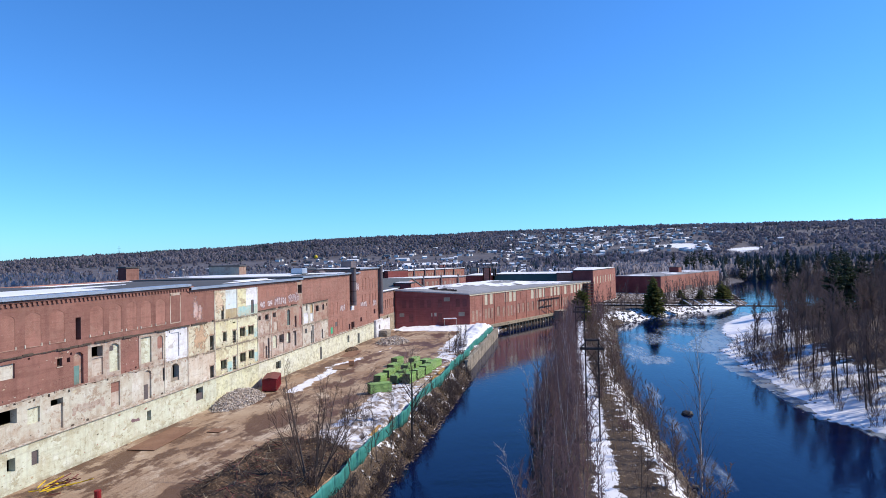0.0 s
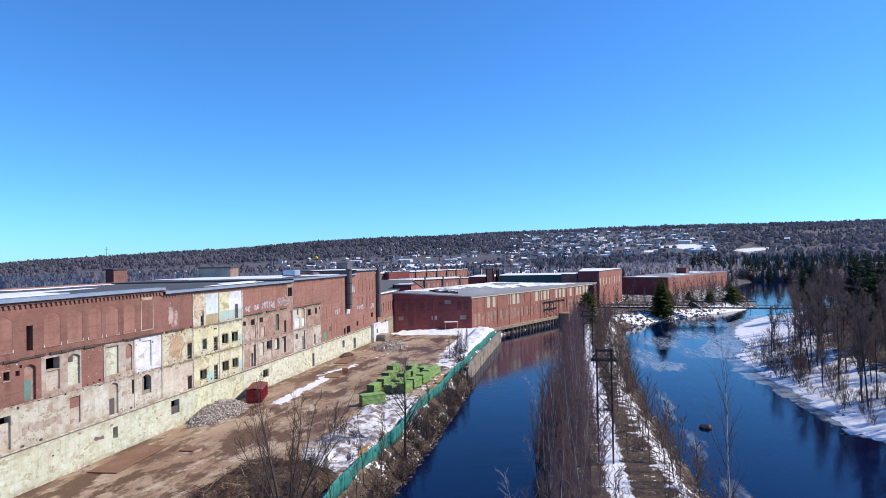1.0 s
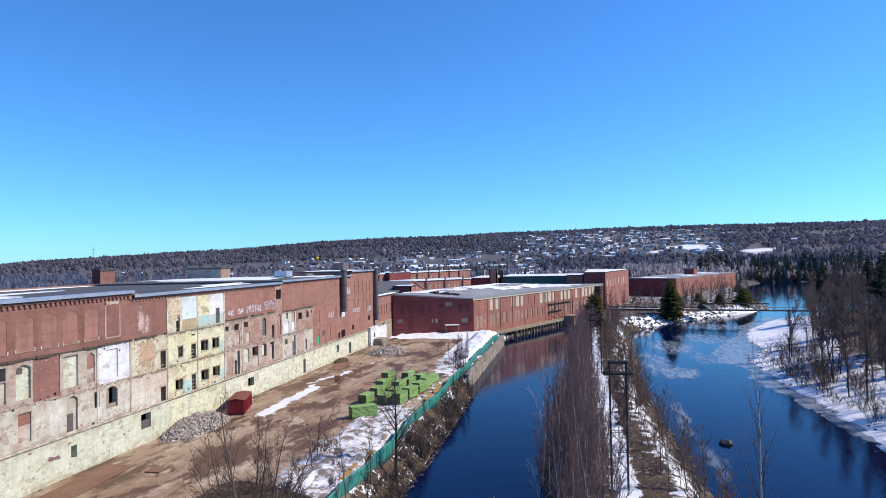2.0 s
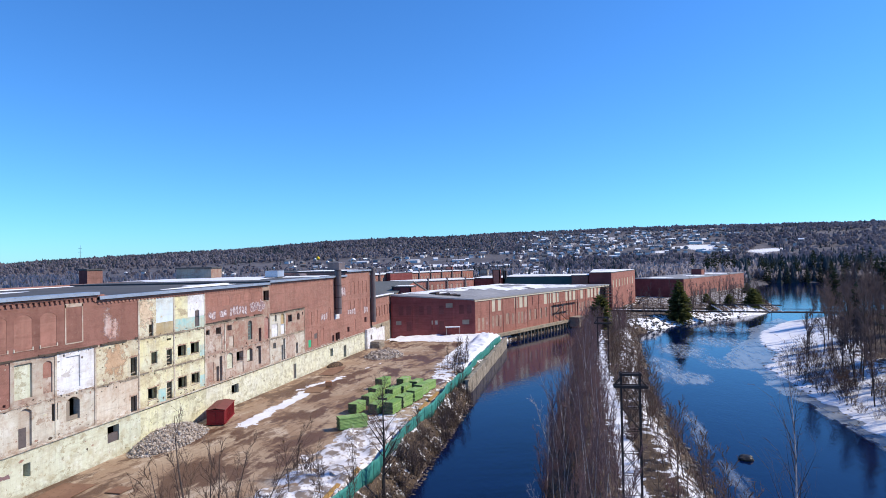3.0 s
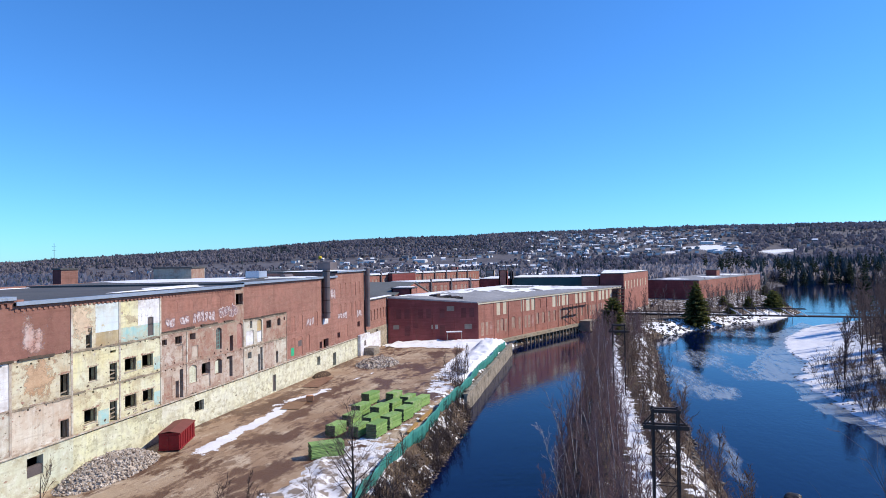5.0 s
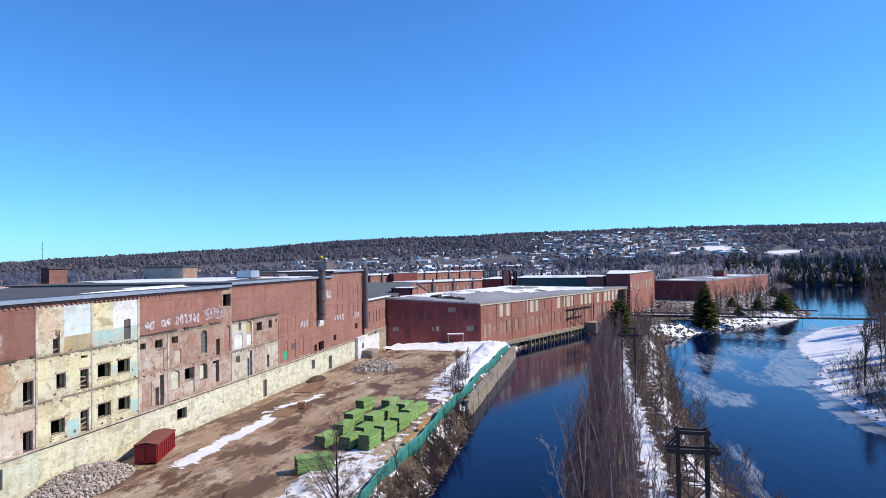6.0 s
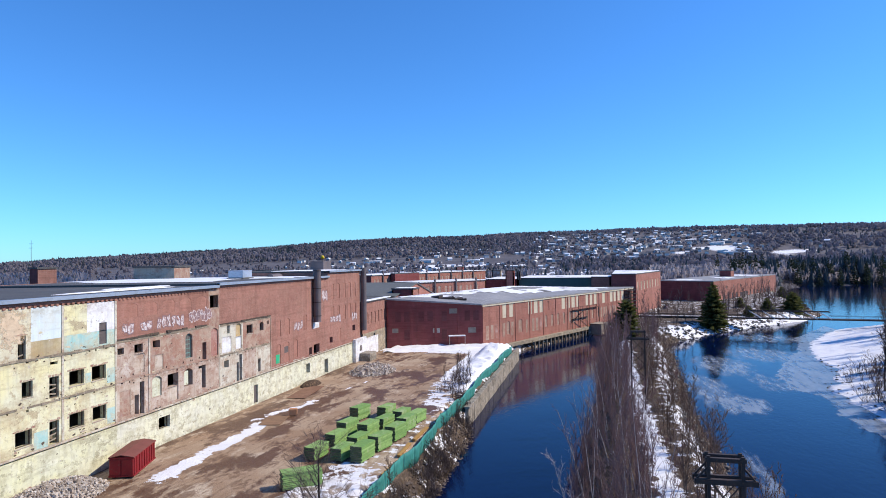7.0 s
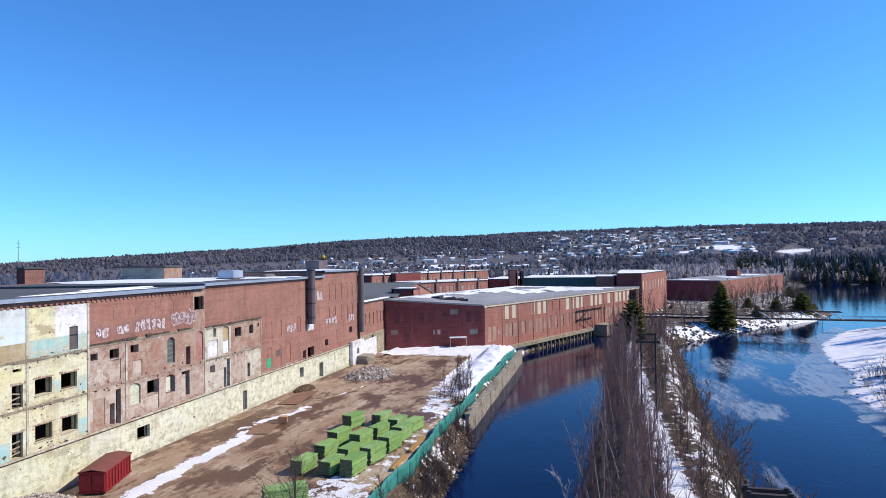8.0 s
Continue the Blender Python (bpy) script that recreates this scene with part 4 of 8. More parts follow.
ragged_ledge(-12, 84.7, 13.5)
ragged_ledge(99.4, 117, 13.75)
ragged_ledge(119.6, 134.2, 13.45)
for a, b, z, mt in ((85.0, 99.2, 13.32, "stone"), (85.0, 99.2, 8.82, "stone"), (77.6, 84.8, 8.7, "stone"), (99.4, 119.4, 8.98, "brick_pink"), (119.6, 134.2, 8.92, "stone")):
    ragged_ledge(a, b, z, 0.10, mt, "ragged masonry edge where a floor was torn out")
for a, b, z in ((99.4, 117.0, 13.46), (119.6, 134.2, 13.2)):
    bm = bmesh.new()
    box(bm, -0.03, 0.05, a, b, z, z + 0.3, 0.015)
    part("floor_band", bm, MAT["stone"], mill, "brown band of broken masonry along a floor line")
for a, b, z in ((-12, 65, 8.95), (65, 84, 8.85), (104, 119, 8.95), (134.3, 157, 4.75)):
    y = a
    while y < b:
        n = min(b, y + rl.uniform(0.3, 1.4))
        if rl.random() < 0.6:
            bm = bmesh.new()
            box(bm, -0.03, rl.uniform(0.03, 0.09), y, n, z + rl.uniform(-0.05, 0.03), z + rl.uniform(0.06, 0.18))
            part("plaster_edge", bm, MAT["grey"], mill)
        y = n

# slim piers between the bays
for y, z0, z1, mat in ((84.9, 0, 18.4, "chalk"), (92.0, 4.4, 18.3, "chalk"), (99.3, 4.4, 18.3, "chalk"), (77.5, 4.4, 13.5, "grey"), (66.5, 9.0, 13.5, "grey"), (71.9, 4.5, 13.5, "chalk"), (119.5, 4.4, 13.5, "chalk"), (134.3, 4.4, 13.4, "brick_pink"), (104.8, 4.4, 13.4, "chalk")):
    bm = bmesh.new()
    box(bm, -0.05, 0.07, y - 0.13, y + 0.13, z0, z1)
    part("pier", bm, MAT[mat], mill)

# corbelled cornice
def cornice(y0, y1, z, mat="brick", out=0.16, tall=0.34):
    bm = bmesh.new()
    y = y0
    while y < y1 - 0.3:
        box(bm, -0.02, out, y, y + 0.32, z - 0.16 - tall, z - 0.16)
        y += 0.66
    tagged(part("corbel_course", bm, MAT[mat], mill), "row of small brick corbels", kind="stuff")
    bm = bmesh.new()
    box(bm, -0.3, out + 0.06, y0, y1, z - 0.16, z + 0.12, 0.02)
    part("cornice", bm, MAT[mat], mill)


cornice(-12, 77.9, 19.3, "brick_south")
cornice(78.0, 117, 18.75, out=0.09, tall=0.26)
cornice(117, 157.5, 19.05, out=0.07, tall=0.24)
bm = bmesh.new()                                   # the stepped end of the south parapet
for k in range(5):
    box(bm, -0.5, 0.12, 77.4 + 0.75 * k, 78.2 + 0.75 * k, 18.6, 19.62 - 0.17 * k)
part("stepped_parapet", bm, MAT["brick"], mill)

# roofs
def roof_slab(y0, y1, z, mat, label, x0=-42.0, x1=0.42, rise=0.0):
    bm = bmesh.new()
    vs = box(bm, x0, x1, y0, y1, z - 0.35, z)
    for v in vs:
        if v.co.x < x0 + 0.1:
            v.co.z += rise
    return part("roof", bm, mat, mill, label)


roof_slab(-12, 77.8, 19.75, MAT["roof_dark"], "dark flat roof with snow", rise=-0.35)
roof_slab(77.8, 119, 19.2, MAT["roof_dark"], "dark flat gravel roof", rise=-0.35)
roof_slab(119, 157.6, 19.5, MAT["roof_dark"], "flat gravel roof with old snow", rise=-0.35)
roof_slab(157.6, 175.6, 20.5, MAT["roof_dark"], "flat roof with snow", x0=-20)
for y0, y1, z, w in ((-12, 77.8, 19.75, 1.5), (77.8, 119, 19.2, 0.55), (119, 157.6, 19.5, 0.5), (157.6, 175.6, 20.5, 0.4)):
    bm = bmesh.new()
    box(bm, 0.42 - w, 0.5, y0, y1, z - 0.3, z + 0.05 + (0.02 if w < 1 else 0))
    part("roof_edge", bm, MAT["flashing"], mill, "pale galvanised edge flashing")


def snow_sheet(name, cx, cy, lx, ly, z, seed, parent=None, slope=0.0, label="", mat="snow", thick=0.12):
    """A thin uneven drift of snow with a wavering edge."""
    r = random.Random(seed)
    n = 40
    ph = [r.uniform(0, 6.28) for _ in range(4)]
    rim = []
    for k in range(n):
        a = 2 * math.pi * k / n
        s = 1 + 0.16 * math.sin(3 * a + ph[0]) + 0.12 * math.sin(5 * a + ph[1]) + 0.08 * math.sin(9 * a + ph[2]) + 0.05 * math.sin(15 * a + ph[3])
        rim.append((math.copysign(abs(math.cos(a)) ** 0.7, math.cos(a)) * lx * s, math.copysign(abs(math.sin(a)) ** 0.7, math.sin(a)) * ly * s))
    verts, faces = [], []
    rings = (1.0, 0.93, 0.7, 0.4)
    for j, q in enumerate(rings):
        for a, b in rim:
            h = (0.0, 0.55, 0.9, 1.0)[j] * thick * (1 + 0.5 * noise.noise(Vector((a * q, b * q, seed))))
            verts.append((cx + a * q, cy + b * q, z + h - slope * a * q))
    verts.append((cx, cy, z + thick))
    for j in range(len(rings) - 1):
        for k in range(n):
            faces.append((j * n + k, j * n + (k + 1) % n, (j + 1) * n + (k + 1) % n, (j + 1) * n + k))
    last = (len(rings) - 1) * n
    for k in range(n):
        faces.append((last + k, last + (k + 1) % n, len(verts) - 1))
    return mesh_object(name, verts, faces, MAT[mat], parent, label, True)


snow_sheet("roof_snow", -9.5, 34, 7.0, 40, 19.68, 3, mill, -0.008)
snow_sheet("roof_snow", -29, 30, 10, 38, 19.52, 4, mill, -0.008)
snow_sheet("roof_snow", -23, 142, 17, 15, 19.36, 6, mill, -0.008)
snow_sheet("roof_snow", -7, 149, 5, 6, 19.47, 5, mill, -0.008)
snow_sheet("roof_snow", -40.6, 98, 1.0, 20, 18.87, 7, mill, -0.008)
snow_sheet("roof_snow", -8.5, 114, 1.3, 7, 19.13, 9, mill, -0.008)
snow_sheet("roof_snow", -4.2, 104, 0.5, 9, 19.18, 10, mill, -0.008)
snow_sheet("roof_snow", -7, 166, 6, 8.5, 20.5, 8, mill)

# back, ends and floors close the shell
bm = bmesh.new()
box(bm, -42, -41.4, -12, 157.6, -0.5, 19.2)
part("wall_back", bm, MAT["brick"], mill)
for y in (-12, 157.0):
    bm = bmesh.new()
    box(bm, -41.4, -0.85, y, y + 0.6, -0.5, 19.2)
    part("wall_end", bm, MAT["brick"], mill)
bm = bmesh.new()
box(bm, -20, -0.85, 175.0, 175.6, -0.5, 20.1)
box(bm, -20.6, -20, 157.6, 175.6, -0.5, 20.1)
part("wall_end", bm, MAT["brick"], mill)
bm = bmesh.new()
box(bm, -20, -0.85, 157.62, 157.95, 19.0, 20.14)
part("wall_end", bm, MAT["brick"], mill)
for z in (4.3, 8.85, 13.3):
    bm = bmesh.new()
    box(bm, -41.4, -0.85, -11.4, 157.0, z, z + 0.25)
    part("floor_slab", bm, MAT["board"], mill)

# flues and graffiti
bm = bmesh.new()
tube(bm, [(0.75, 150.9, 10.9), (0.75, 150.9, 20.9)], 0.75, 0.75, 14)
flue = part("flue", bm, MAT["duct"], mill, "dark weathered sheet-metal flue")
for z in (12.0, 14.6, 17.2, 20.6):
    bm = bmesh.new()
    tube(bm, [(0.75, 150.9, z), (0.75, 150.9, z + 0.14)], 0.82, 0.82, 14)
    part("band", bm, MAT["metal_dark"], flue)
bm = bmesh.new()
tube(bm, [(0.6, 176.2, 6.5), (0.6, 176.2, 20.9)], 0.7, 0.7, 14)
part("flue", bm, MAT["duct"], mill, "dark weathered sheet-metal flue")
infill(mill, 150.6, 153.2, 9.6, 11.8, 0.06, MAT["white"], "patch", "white patch on the brick")


def graffiti(y0, y1, z0, z1, n, seed, x=0.02, mats=("spray", "spray_dark")):
    """Fat, overlapping, unreadable shapes of sprayed paint: dark outlines, pale fills and a few inner strokes."""
    r = random.Random(seed)
    rim, fill = bmesh.new(), bmesh.new()
    for k in range(n):
        c = y0 + (y1 - y0) * (k + 0.5) / n
        hw, hz = (y1 - y0) / n * r.uniform(0.42, 0.56), (z1 - z0) * r.uniform(0.40, 0.55)
        zc = (z0 + z1) / 2 + r.uniform(-0.1, 0.1)
        lean = r.uniform(-0.35, 0.35)
        e = x + 0.0012 * k
        shape, m_ = [], 11
        for i in range(m_):
            a = 2 * math.pi * i / m_ + r.uniform(-0.18, 0.18)
            q = r.uniform(0.66, 1.12)
            py = math.copysign(abs(math.cos(a)) ** 0.6, math.cos(a)) * q
            pz = math.copysign(abs(math.sin(a)) ** 0.6, math.sin(a)) * q
            shape.append((c + hw * py + lean * hw * pz, zc + hz * pz))
        for bm, d, s in ((rim, e, 1.12), (fill, e + 0.004, 0.90)):
            bm.faces.new([bm.verts.new((d, c + (a - c) * s, zc + (b - zc) * s)) for a, b in shape])
        for _ in range(r.choice((2, 3, 3))):
            pa, qa = c + hw * r.uniform(-0.55, 0.55), zc + hz * r.uniform(-0.6, 0.2)
            ang, ln = r.uniform(0.3, 2.8), r.uniform(0.35, 0.8) * hz
            pb, qb = pa + math.cos(ang) * ln, qa + math.sin(ang) * ln
            d = Vector((pb - pa, qb - qa))
            nrm = Vector((-d.y, d.x)).normalized() * r.uniform(0.035, 0.07)
            quad(rim, (e + 0.008, pa - nrm.x, qa - nrm.y), (e + 0.008, pa + nrm.x, qa + nrm.y), (e + 0.008, pb + nrm.x * 0.5, qb + nrm.y), (e + 0.008, pb - nrm.x, qb - nrm.y))
    for bm, mname in ((rim, mats[1]), (fill, mats[0])):
        tagged(part("graffiti", bm, MAT[mname], mill), "unreadable sprayed graffiti", kind="stuff")


graffiti(100.3, 102.2, 14.4, 15.6, 2, 1)
graffiti(103.4, 105.4, 14.4, 15.6, 2, 2)
graffiti(106.2, 111.6, 14.2, 15.9, 6, 3)
graffiti(112.6, 117.6, 14.4, 16.2, 6, 4, mats=("spray_dark", "spray"))
graffiti(142.7, 146.2, 10.0, 11.5, 3, 5)
graffiti(154.7, 157.4, 14.6, 16.7, 2, 6, 0.03)
graffiti(158.6, 164.2, 9.7, 11.3, 4, 7)
graffiti(170.3, 173.6, 9.3, 11.1, 3, 8)
graffiti(54.8, 60.0, 5.8, 6.9, 7, 9, mats=("grey", "grey_pink"))
graffiti(64.5, 66.2, 2.4, 2.9, 2, 10, 0.18, mats=("spray_dark", "spray_dark"))

# lower block at the north end
annex = thing("mill_annex", (-54, 176, 0), "lower brick annex on a stone base with blind windows", "building")
H = [(a, a + 1.3, 7.4, 10.2, 0.14, 0.35) for a in (3.6, 6.2, 8.7, 11.2, 13.7, 16.2)]
wall_panel(annex, 0.9, 20.5, 5.4, 12.7, MAT["brick"], H)
for h in H:
    infill(annex, *h[:4], -0.135, MAT["brick"], "blind_window")
wall_panel(annex, 0.9, 20.5, -0.6, 5.4, MAT["stone"], [(8.2, 9.3, 3.8, 4.9, 0.6, 0)], 0.12, 0.9)
wall_panel(annex, 0.9, 11.2, -0.3, 4.3, MAT["white"], (), 0.2, 0.05)
bm = bmesh.new()
box(bm, -30, 0.35, 0.9, 20.5, 12.7, 13.0)
part("roof", bm, MAT["roof_dark"], annex)
bm = bmesh.new()
box(bm, -0.9, 0.42, 0.8, 20.6, 12.95, 13.14)
part("roof_snow", bm, MAT["snow"], annex)
bm = bmesh.new()
box(bm, -30, -0.9, 20.0, 20.5, -0.5, 12.7)
box(bm, -30, -29.5, 0.9, 20.0, -0.5, 12.7)
box(bm, -29.5, -0.9, 0.9, 1.4, -0.5, 12.7)
part("wall_end", bm, MAT["brick"], annex)
shed = thing("lean_to", (-54, 168.5, 0), "white-washed lean-to against the mill wall", "shed")
bm = bmesh.new()
box(bm, 0.2, 0.9, 1.8, 8.6, -0.2, 5.0, 0.04)
part("wall", bm, MAT["white"], shed)
bm = bmesh.new()
box(bm, 0.9, 3.4, 4.0, 8.3, -0.2, 1.7, 0.05)
part("ramp_block", bm, MAT["concrete"], shed)
bm = bmesh.new()
box(bm, 0.89, 0.94, 4.4, 5.4, 2.2, 3.4)
part("window", bm, MAT["dark_panel"], shed)

# scabs of plaster, broken edges and dirt on the laid-open rooms: too many to tell apart
rs = random.Random(83)
scab = {"dark_wood": bmesh.new(), "cream_tan": bmesh.new(), "brick_pink": bmesh.new(), "chalk": bmesh.new()}
ROOMS = [(84.9, 99.3, 4.6, 18.2, 260), (71.9, 84.9, 4.6, 13.4, 150), (99.3, 134.3, 4.6, 13.4, 320), (40, 71.9, 4.6, 13.3, 260), (40, 134, 0.4, 4.2, 150)]
for y0, y1, z0, z1, n in ROOMS:
    for _ in range(n):
        y, z = rs.uniform(y0, y1), rs.uniform(z0, z1)
        k = rs.random()
        if k < 0.7 and z0 > 4:
            z = rs.choice((4.7, 9.0, 13.4)) + rs.gauss(0, 0.28)
        size = rs.uniform(0.03, 0.09) if rs.random() < 0.85 else rs.uniform(0.09, 0.2)
        name = rs.choice(("dark_wood", "dark_wood", "brick_pink", "chalk")) if k < 0.7 and z0 > 4 else rs.choice(("cream_tan", "brick_pink", "chalk", "cream_tan", "dark_wood"))
        x = (0.172 if z < 4.2 else 0.014) + 0.001 * rs.randrange(4)
        m_ = rs.randrange(6, 10)
        wide = rs.uniform(0.7, 2.6)
        if any(ya - size * wide * 1.2 < y < yb + size * wide * 1.2 and za - size * 1.2 < z < zb + size * 1.2 for ya, yb, za, zb in OPENINGS):
            continue
        top = [scab[name].verts.new((x, y + math.cos(6.283 * i / m_) * size * wide * rs.uniform(0.5, 1.1), min(z1 + 0.3, max(z0, z + math.sin(6.283 * i / m_) * size * rs.uniform(0.5, 1.1))))) for i in range(m_)]
        scab[name].faces.new(top)
for name, bm in scab.items():
    tagged(part("plaster_scab", bm, MAT[name], mill), "scabs of broken plaster and dirt on the wall", kind="stuff")


# ---------------------------------------------------------------- the other mill buildings
def wall_face(parent, a, b, z0, z1, mat, holes=(), deep=0.5, label="", name="wall_panel"):
    """An upright wall from a to b (seen from its outer side, a is on the left). holes as for wall_panel, along the wall."""
    ax, ay = a
    ln = math.hypot(b[0] - ax, b[1] - ay)
    ob = wall_panel(parent, 0.0, ln, z0, z1, mat, holes, 0.0, deep, label)
    u = Vector((b[0] - ax, b[1] - ay, 0)) / ln
    n = Vector((u.y, -u.x, 0))
    o = Vector((ax, ay, 0)) - parent.location
    o.z = -parent.location.z
    ob.data.transform(Matrix(((n.x, u.x, 0, o.x), (n.y, u.y, 0, o.y), (0, 0, 1, o.z), (0, 0, 0, 1))))
    return ob


def on_wall(ob, parent, a, b):
    """Lays a part, built against the plane x = 0, on the wall from a to b."""
    ln = math.hypot(b[0] - a[0], b[1] - a[1])
    u = Vector((b[0] - a[0], b[1] - a[1], 0)) / ln
    n = Vector((u.y, -u.x, 0))
    o = Vector((a[0], a[1], 0)) - parent.location
    ob.data.transform(Matrix(((n.x, u.x, 0, o.x), (n.y, u.y, 0, o.y), (0, 0, 1, -parent.location.z), (0, 0, 0, 1))))
    return ob


def flat_roof(parent, corners, z, mat, over=0.35, snow=True, thick=0.4):
    c = Vector((sum(x for x, _ in corners) / len(corners), sum(y for _, y in corners) / len(corners), 0))
    def ring(off, zz):
        out = []
        for x, y in corners:
            d = Vector((x, y, 0)) - c
            q = Vector((x, y, 0)) + d.normalized() * off - parent.location
            out.append((q.x, q.y, zz - parent.location.z))
        return out
    n = len(corners)
    v = ring(over, z - thick) + ring(over, z)
    f = [tuple(range(n - 1, -1, -1)), tuple(range(n, 2 * n))] + [(i, (i + 1) % n, n + (i + 1) % n, n + i) for i in range(n)]
    mesh_object("roof", v, f, mat, parent)
    if snow:
        v = ring(-0.7, z + 0.004) + ring(-1.6, z + 0.14)
        f = [tuple(range(n, 2 * n))] + [(i, (i + 1) % n, n + (i + 1) % n, n + i) for i in range(n)]
        mesh_object("roof_snow", v, f, MAT["roof_snow"], parent, "old snow over a flat roof")


# snow on the flat roofs, melted through to the gravel in places
m, nt, p = base_material("patchy_roof_snow", 0.75)
v = coords(nt)
thin = noise_fac(nt, v, 0.07, 7, 0.60, 0.63, 0.6, off=2)
nt.links.new(mix(nt, thin, mix(nt, noise_fac(nt, v, 0.6, 6, 0.3, 0.7), (0.84, 0.85, 0.88), (0.74, 0.75, 0.78)), (0.13, 0.125, 0.12)), p.inputs["Base Color"])
MAT["roof_snow"] = m
MAT["cream_board"] = mottled("cream_window_boards", (0.62, 0.56, 0.42), (0.55, 0.48, 0.36), (0.44, 0.30, 0.22), 0.5, 3.0)
MAT["green_wall"] = mottled("dark_green_siding", (0.045, 0.10, 0.10), (0.06, 0.12, 0.115), (0.09, 0.12, 0.11), 0.3, 2.0)
MAT["roof_shingle"] = mottled("dark_grey_shingles", (0.105, 0.115, 0.115), (0.14, 0.145, 0.14), (0.20, 0.20, 0.20), 0.10, 1.5)
MAT["maroon_dark"] = brickwork("dark_infill_brick", (0.15, 0.035, 0.034), (0.125, 0.03, 0.03), (0.17, 0.06, 0.05), off=19)
# mostly for walls facing away from the sun: shade put into the brick colour
MAT["maroon"] = brickwork("maroon_shade_side_brick", (0.22, 0.045, 0.042), (0.18, 0.036, 0.036), (0.20, 0.07, 0.06), off=17)

WA, WB, WC = (-53.6, 193.2), (-30.2, 201.5), (13.2, 300.0)
ware = thing("warehouse", (-30.2, 201.5, 0), "two-storey red brick riverside warehouse with a snowy flat roof", "building")
STRIPS = [(10.0, 12.0), (13.6, 15.6), (24.2, 26.3), (27.5, 29.8), (30.9, 33.3), (45.4, 47.8), (48.9, 51.3), (52.5, 55.0), (56.1, 58.5), (63.3, 65.3), (66.7, 68.8), (70.1, 72.4), (77.2, 79.6), (84.1, 86.7), (87.7, 89.8), (91.4, 93.6), (95.2, 97.4)]
LOW = [(12.0, 13.8), (18.5, 20.6), (34.0, 35.6), (38.0, 39.6), (42.0, 43.6), (46.0, 47.6), (50.5, 52.0), (56, 57.5), (60, 61.5), (68, 69.5), (73, 74.5), (80, 81.5)]
holes = [(a, b, 6.3, 10.0, 0.18, 0) for a, b in STRIPS] + [(a, b, 1.6, 5.2, 0.14, 0.25) for a, b in LOW] + [(41.0, 42.2, 6.6, 9.4, 0.3, 0), (35.6, 37.0, 6.6, 9.4, 0.14, 0)]
wall_face(ware, WB, WC, -1.6, 10.4, MAT["brick_far"], holes)
for a, b in STRIPS:
    bm = bmesh.new()
    box(bm, -0.16, -0.06, a, b, 6.3, 10.0)
    on_wall(part("window_board", bm, MAT["cream_board"], ware, "cream boarded window"), ware, WB, WC)
for a, b in LOW:
    bm = bmesh.new()
    box(bm, -0.2, -0.13, a, b, 1.6, 5.2)
    on_wall(part("window_board", bm, MAT["brick_pink"], ware), ware, WB, WC)
for a, b, mt in ((41.0, 42.2, "dark_panel"), (35.6, 37.0, "brick_far")):
    bm = bmesh.new()
    box(bm, -0.35, -0.13, a, b, 6.6, 9.4)
    on_wall(part("window_board", bm, MAT[mt], ware), ware, WB, WC)
for k in range(13):                                     # shallow brick piers
    bm = bmesh.new()
    box(bm, -0.05, 0.12, 8.2 * k + 0.2, 8.2 * k + 0.9, -1.0, 10.3)
    on_wall(part("pier", bm, MAT["brick_far"], ware), ware, WB, WC)
bm = bmesh.new()
box(bm, 0.0, 0.22, 0.0, 107.5, 10.05, 10.4)
on_wall(part("cornice", bm, MAT["cream_board"], ware), ware, WB, WC)
holes = [(1.4, 3.0, 3.8, 4.95, 0.14, 0), (6.2, 8.1, 4.15, 5.45, 0.14, 0), (11.9, 13.7, 3.6, 4.8, 0.14, 0), (21.1, 23.2, 3.4, 4.8, 0.14, 0), (16.2, 18.4, 8.5, 9.8, 0.14, 0), (16.6, 19.6, -0.2, 2.6, 0.4, 0)]
wall_face(ware, WA, WB, -1.2, 10.6, MAT["maroon"], holes)
for k, h in enumerate(holes):
    bm = bmesh.new()
    box(bm, -0.2, -0.1, *h[:4])
    on_wall(part("window_board" if k < 5 else "door", bm, MAT["board" if k in (0, 3, 4) else "chalk" if k == 2 else "maroon"], ware), ware, WA, WB)
for k in range(5):
    bm = bmesh.new()
    box(bm, -0.05, 0.12, 0.3 + 6.0 * k, 0.9 + 6.0 * k, -1.0, 10.4)
    on_wall(part("pier", bm, MAT["maroon"], ware), ware, WA, WB)
bm = bmesh.new()                                        # small porch roof with snow
box(bm, 0.0, 1.6, 15.9, 20.2, 2.75, 2.95)
on_wall(part("porch_roof", bm, MAT["snow"], ware, "snowy porch roof"), ware, WA, WB)
for a in (16.0, 20.0):
    bm = bmesh.new()
    box(bm, 1.4, 1.52, a, a + 0.12, -0.4, 2.75)
    on_wall(part("porch_post", bm, MAT["chalk"], ware), ware, WA, WB)
WD, WE = (-8.0, 296.0), (-30.0, 261.0)
for a, b in ((WC, WD), (WD, WE), (WE, WA)):
    wall_face(ware, a, b, -1.2, 10.4, MAT["maroon"])
